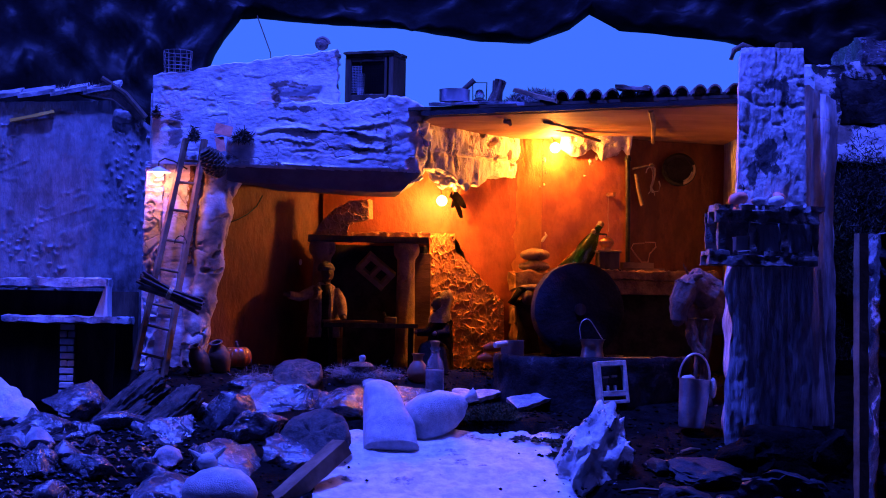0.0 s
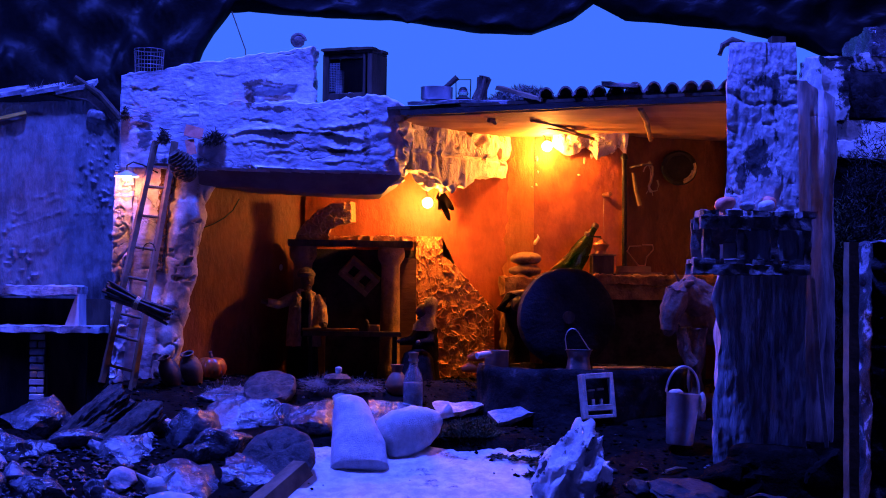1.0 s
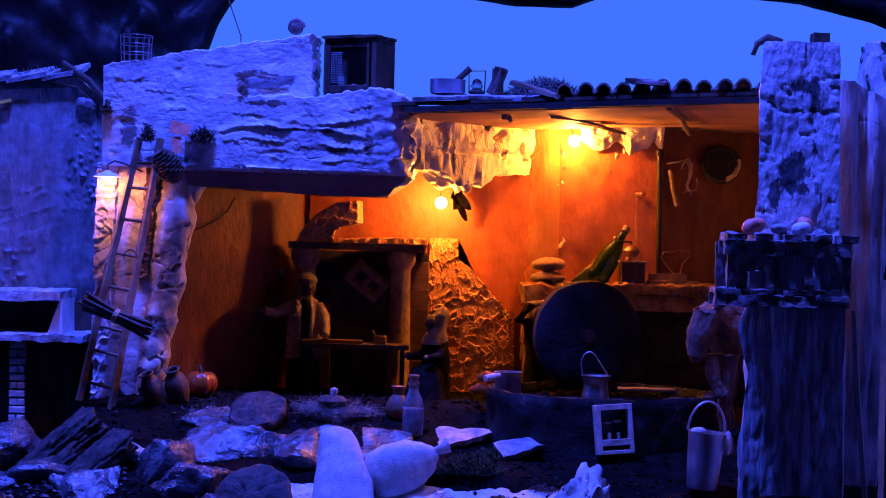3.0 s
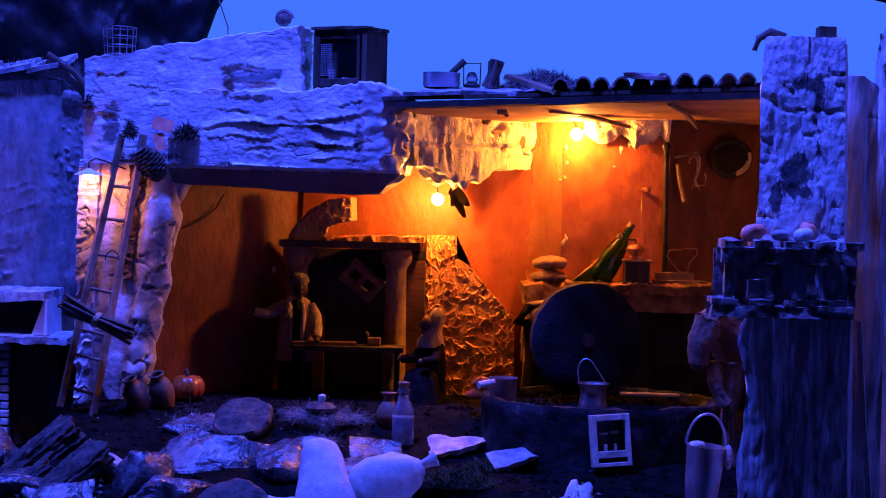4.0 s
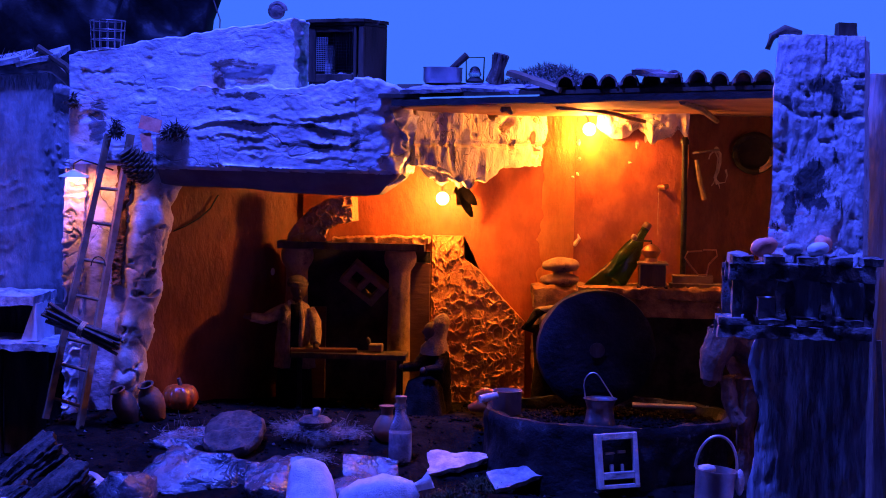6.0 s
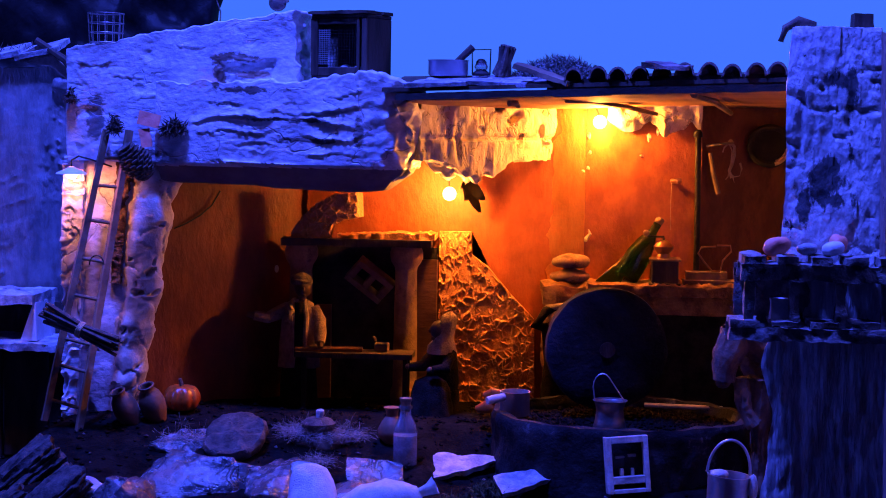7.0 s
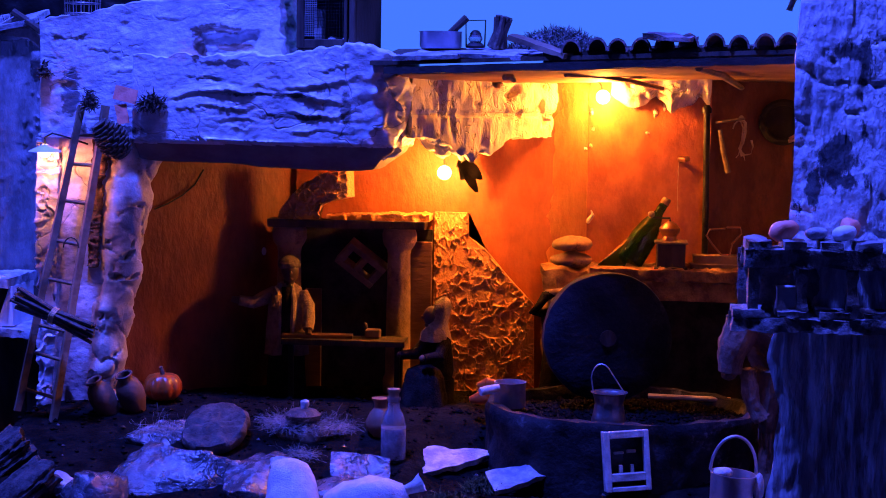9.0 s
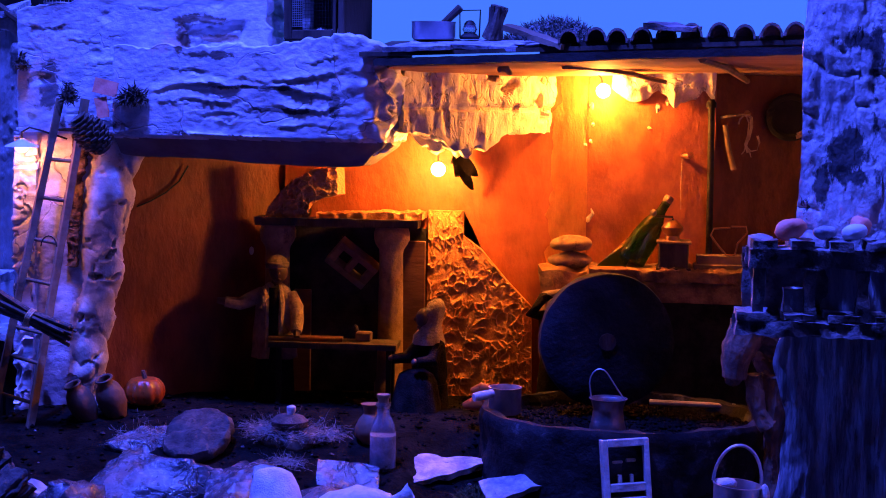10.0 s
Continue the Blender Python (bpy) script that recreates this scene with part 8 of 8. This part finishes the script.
# ---- house and shed on one side ----
def left_house():
    t = thing("neighbour_house", (-1.1, 0.45, -0.05), "neighbouring miniature house with a grey rough wall and slab roof", "house")
    bm = bmesh.new()
    gbox(bm, (-1.26, 0.42, -0.14), (-0.645, 0.47, 0.56), 0.0036)
    for v in bm.verts:
        if v.co.z > 0.3:
            k = (v.co.x + 1.5) / 0.855
            v.co.z = 0.3 + (v.co.z - 0.3) * (0.195 + 0.05 * k + 0.02) / 0.26 if v.co.x < -0.715 else 0.3 + (v.co.z - 0.3) * (0.255 - 0.75 * (v.co.x + 0.715)) / 0.26
    crumple(bm, 0.0022, 11, seed=7)
    wobble(bm, 0.007, 4, seed=2, octaves=2)
    wobble(bm, 0.0009, 60, seed=2)
    for v in bm.verts:
        # pimples and drips of thick paint, thicker in patches
        h = noise.noise(v.co * 120 + Vector((9, 2, 2)))
        k = max(0.0, min(1.0, 0.1 + 2.6 * noise.noise(v.co * 5 + Vector((2, 0, 5)))))
        v.co.y -= 0.013 * max(0, h - 0.2) * k
        w = noise.noise(Vector((v.co.x * 11, 3, v.co.z * 26)) + Vector((1, 0, 1)) * 0.8 * noise.noise(v.co * 20))
        v.co.y -= 0.0022 * max(0, 1 - abs(w) * 12) * (noise.noise(v.co * 5) > 0.0)
    part("wall", bm, OLDWALL, t)
    rnd = random.Random(8)
    for i in range(9):
        x = -1.32 + i * 0.071
        z = 0.512 + (x + 1.32) * 0.105
        for row in range(1):
            bm = bmesh.new()
            gbox(bm, (-0.040, -0.024, -0.004), (0.040, 0.06, 0.005), 0.012)
            wobble(bm, 0.0022, 30, seed=i + row * 9)
            bmesh.ops.transform(bm, matrix=pose(x, 0.420, z + 0.016, 14, -9 + rnd.uniform(-3, 3), rnd.uniform(-4, 4)), verts=bm.verts)
            part("roof_slab", bm, SLATE, t)
    bm = bmesh.new()
    gbox(bm, (-0.048, -0.006, -0.003), (0.048, 0.006, 0.004), 0.01)
    wobble(bm, 0.002, 40)
    bmesh.ops.transform(bm, matrix=pose(-0.90, 0.408, 0.519, 0, -14, 0), verts=bm.verts)
    part("eave_strip", bm, YELLOWWOOD, t, "yellow painted wooden strip")
    bm = bmesh.new()
    tube(bm, [(-0.752, 0.40, 0.607), (-0.70, 0.40, 0.573), (-0.655, 0.40, 0.522)], [0.006, 0.007, 0.007], 8)
    part("verge_board", bm, DARKWOOD, t, "dark slanting verge board")
    bm = bmesh.new()
    prism(bm, [(-0.80, 0.572), (-0.748, 0.600), (-0.66, 0.525), (-0.668, 0.512), (-0.725, 0.56)], 0.405, 0.47)
    part("gable_tile", bm, TILE, t, "dark curved gable tile", smooth=False)
    bm = bmesh.new()
    ball(bm, (-0.705, 0.415, 0.527), (0.022, 0.012, 0.014), 3)
    crumple(bm, 0.005, 80)
    part("plaster_lump", bm, OLDWALL, t, "lumpy grey plaster patch")
    tuft("roof_twigs", (-0.80, 0.45, 0.575), (0.05, 0.02, 0.01), 160, "dark dry twigs on the neighbouring roof", "twigs", TWIG, 3, 0.035, 0.0009)


def shed():
    t = thing("shed", (-0.85, 0.32, -0.05), "low open shed with rough stone shelves and a pale brick pier", "shed")
    bm = bmesh.new()
    gbox(bm, (-1.25, 0.27, 0.136), (-0.718, 0.41, 0.153), 0.008)
    wobble(bm, 0.005, 40)
    for v in bm.verts:
        v.co.z += 0.012 * math.sin((v.co.x + 1.25) * 3)
    part("upper_shelf", bm, SLATE, t, "rough pale upper shelf")
    bm = bmesh.new()
    gbox(bm, (-0.93, 0.245, 0.072), (-0.668, 0.40, 0.084), 0.008)
    wobble(bm, 0.005, 40, seed=5)
    part("lower_shelf", bm, SLATE, t, "rough pale lower shelf")
    bm = bmesh.new()
    prism(bm, [(-0.745, 0.084), (-0.716, 0.084), (-0.718, 0.150), (-0.722, 0.150)], 0.29, 0.40)
    part("gusset", bm, SHELLWHITE, t, "white triangular end board", smooth=False)
    bm = bmesh.new()
    box(bm, (-0.778, 0.30, -0.12), (-0.70, 0.31, 0.071), 0.001)
    part("side_board", bm, DARKWOOD, t, "dark brown board", smooth=False)
    bm = bmesh.new()
    box(bm, (-1.25, 0.395, -0.1), (-0.66, 0.405, 0.14))
    part("back_board", bm, DARKWOOD, t, smooth=False)
    bm = bmesh.new()
    box(bm, (-0.809, 0.279, -0.19), (-0.783, 0.31, 0.07))
    pier = part("brick_pier", bm, MORTAR, t, "dark mortar core", smooth=False)
    rnd = random.Random(3)
    base = root(t).location
    meshes = []
    for w in (0.014, 0.029):
        bm = bmesh.new()
        box(bm, (-w / 2, -0.004, -0.0062), (w / 2, 0.006, 0.0062), 0.0016)
        me = bpy.data.meshes.new("brick")
        bm.to_mesh(me)
        bm.free()
        me.materials.append(BRICKMAT)
        meshes.append(me)
    for i in range(17):
        z = 0.062 - i * 0.0152
        for x, me in (((-0.8035, meshes[0]), (-0.7885, meshes[0])) if i % 2 else ((-0.796, meshes[1]),)):
            b = new("brick", me)
            b.parent = pier
            b.matrix_basis = pose(x + rnd.uniform(-0.001, 0.001) - base.x, 0.277 + rnd.uniform(-0.0015, 0.001) - base.y, z - base.z, rnd.uniform(-3, 3), rnd.uniform(-4, 4), rnd.uniform(-3, 3))


left_house()
shed()


# ---- pillar side: rack with shells, post, rocks and shrub ----
def rack():
    t = thing("shelf_rack", (0.51, -0.32, 0.2), "dark wooden pallet rack fixed to the pillar", "rack")
    def bar(name, lo, hi, wob=0.004):
        bm = bmesh.new()
        gbox(bm, lo, hi, 0.005)
        wobble(bm, wob, 45, seed=lo[0] * 7 + lo[2])
        part(name, bm, RACKWOOD, t)
    bar("front_rail", (0.421, -0.350, 0.277), (0.613, -0.338, 0.298))
    bar("back_rail", (0.421, -0.300, 0.277), (0.613, -0.290, 0.298))
    for i in range(5):
        x = 0.424 + i * 0.043
        bar("slat", (x, -0.352, 0.2985), (x + 0.027, -0.290, 0.309))
    for x in (0.426, 0.484, 0.543, 0.600):
        bar("upright", (x, -0.348, 0.217), (x + 0.013, -0.338, 0.277))
    bar("front_rail", (0.407, -0.355, 0.200), (0.61, -0.340, 0.217), 0.005)
    bar("back_rail", (0.407, -0.300, 0.200), (0.61, -0.290, 0.217))
    for i in range(4):
        x = 0.410 + i * 0.051
        bar("lower_slat", (x, -0.352, 0.2175), (x + 0.035, -0.290, 0.225))
    # added sheet that stands in for the shade between the rails
    bar("back_board", (0.418, -0.289, 0.205), (0.612, -0.284, 0.295), 0.003)
    # shells and stones
    for at, r, mt, nm, lb in (((0.468, -0.325, 0.321), (0.018, 0.012, 0.0125), SHELLPINK, "shell", "rounded pink shell on the rack"), ((0.508, -0.325, 0.319), (0.015, 0.012, 0.0105), SLATE, "pebble", "blue-grey pebble on the rack"), ((0.540, -0.327, 0.318), (0.014, 0.010, 0.009), SHELLWHITE, "shell", "white shell on the rack"), ((0.549, -0.312, 0.323), (0.013, 0.011, 0.014), SHELLPINK, "shell", "small pink shell on the rack")):
        bm = bmesh.new()
        ball(bm, at, r, 3)
        wobble(bm, 0.005, 30, seed=at[0] * 30)
        if nm == "shell":
            bmesh.ops.transform(bm, matrix=Matrix.Translation(at) @ Matrix.Rotation(radians(-28), 4, "Y") @ Matrix.Translation(-Vector(at)), verts=bm.verts)
        solo(nm, bm, mt, lb, nm)
    bm = bmesh.new()
    gbox(bm, (0.462, -0.342, 0.2255), (0.494, -0.31, 0.252), 0.006)
    wobble(bm, 0.004, 50)
    solo("salt_block", bm, SHELLWHITE, "white rough block on the rack's lower shelf", "block")


def far_side():
    bm = bmesh.new()
    gbox(bm, (-0.009, -0.009, 0), (0.009, 0.009, 0.5), 0.012)
    wobble(bm, 0.002, 30)
    bmesh.ops.transform(bm, matrix=pose(0.622, -0.55, -0.25, 0, -0.5, 12), verts=bm.verts)
    solo("wooden_post", bm, OLDWOOD, "upright squared wooden post in the yard", "post")
    bm = bmesh.new()
    gbox(bm, (0.655, -0.545, -0.26), (0.80, -0.44, 0.247), 0.009)
    crumple(bm, 0.008, 24, seed=21)
    wobble(bm, 0.010, 12, seed=3)
    solo("rough_gatepost", bm, MOSSPOST, "rough chalky gatepost behind the wooden post", "gatepost")
    # stacked ledge of stones, white rims
    t = thing("stone_ledge", (0.95, 0.40, 0.1), "ledge of layered dark stones with whitewashed edges", "rock ledge")
    rnd = random.Random(5)
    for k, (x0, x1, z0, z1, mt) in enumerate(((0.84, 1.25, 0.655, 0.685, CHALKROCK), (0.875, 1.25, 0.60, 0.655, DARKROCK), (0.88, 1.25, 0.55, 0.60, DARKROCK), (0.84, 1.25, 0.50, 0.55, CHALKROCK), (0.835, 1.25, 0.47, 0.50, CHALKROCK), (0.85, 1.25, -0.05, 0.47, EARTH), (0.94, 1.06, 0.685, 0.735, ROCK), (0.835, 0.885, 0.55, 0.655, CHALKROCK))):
        bm = bmesh.new()
        gbox(bm, (x0, 0.33 + rnd.uniform(-0.01, 0.01), z0), (x1, 0.50, z1), 0.012)
        crumple(bm, 0.008, 24, seed=k)
        wobble(bm, 0.014, 14, seed=k * 2)
        part("stone", bm, mt, t)
    for k, (x, y, z, sx, sz, n) in enumerate(((0.84, 0.26, 0.16, 0.10, 0.22, 3000), (0.93, 0.27, 0.28, 0.09, 0.26, 3400), (1.02, 0.28, 0.20, 0.10, 0.30, 3000), (0.80, 0.22, 0.02, 0.09, 0.16, 2000))):
        tuft("dry_shrub", (x, y, z), (sx, 0.05, sz), n, "dark dry shrub against the stone ledge", "shrub", LEAF if k % 2 else MOSS, 9 + k, 0.022, 0.0006)


rack()
far_side()
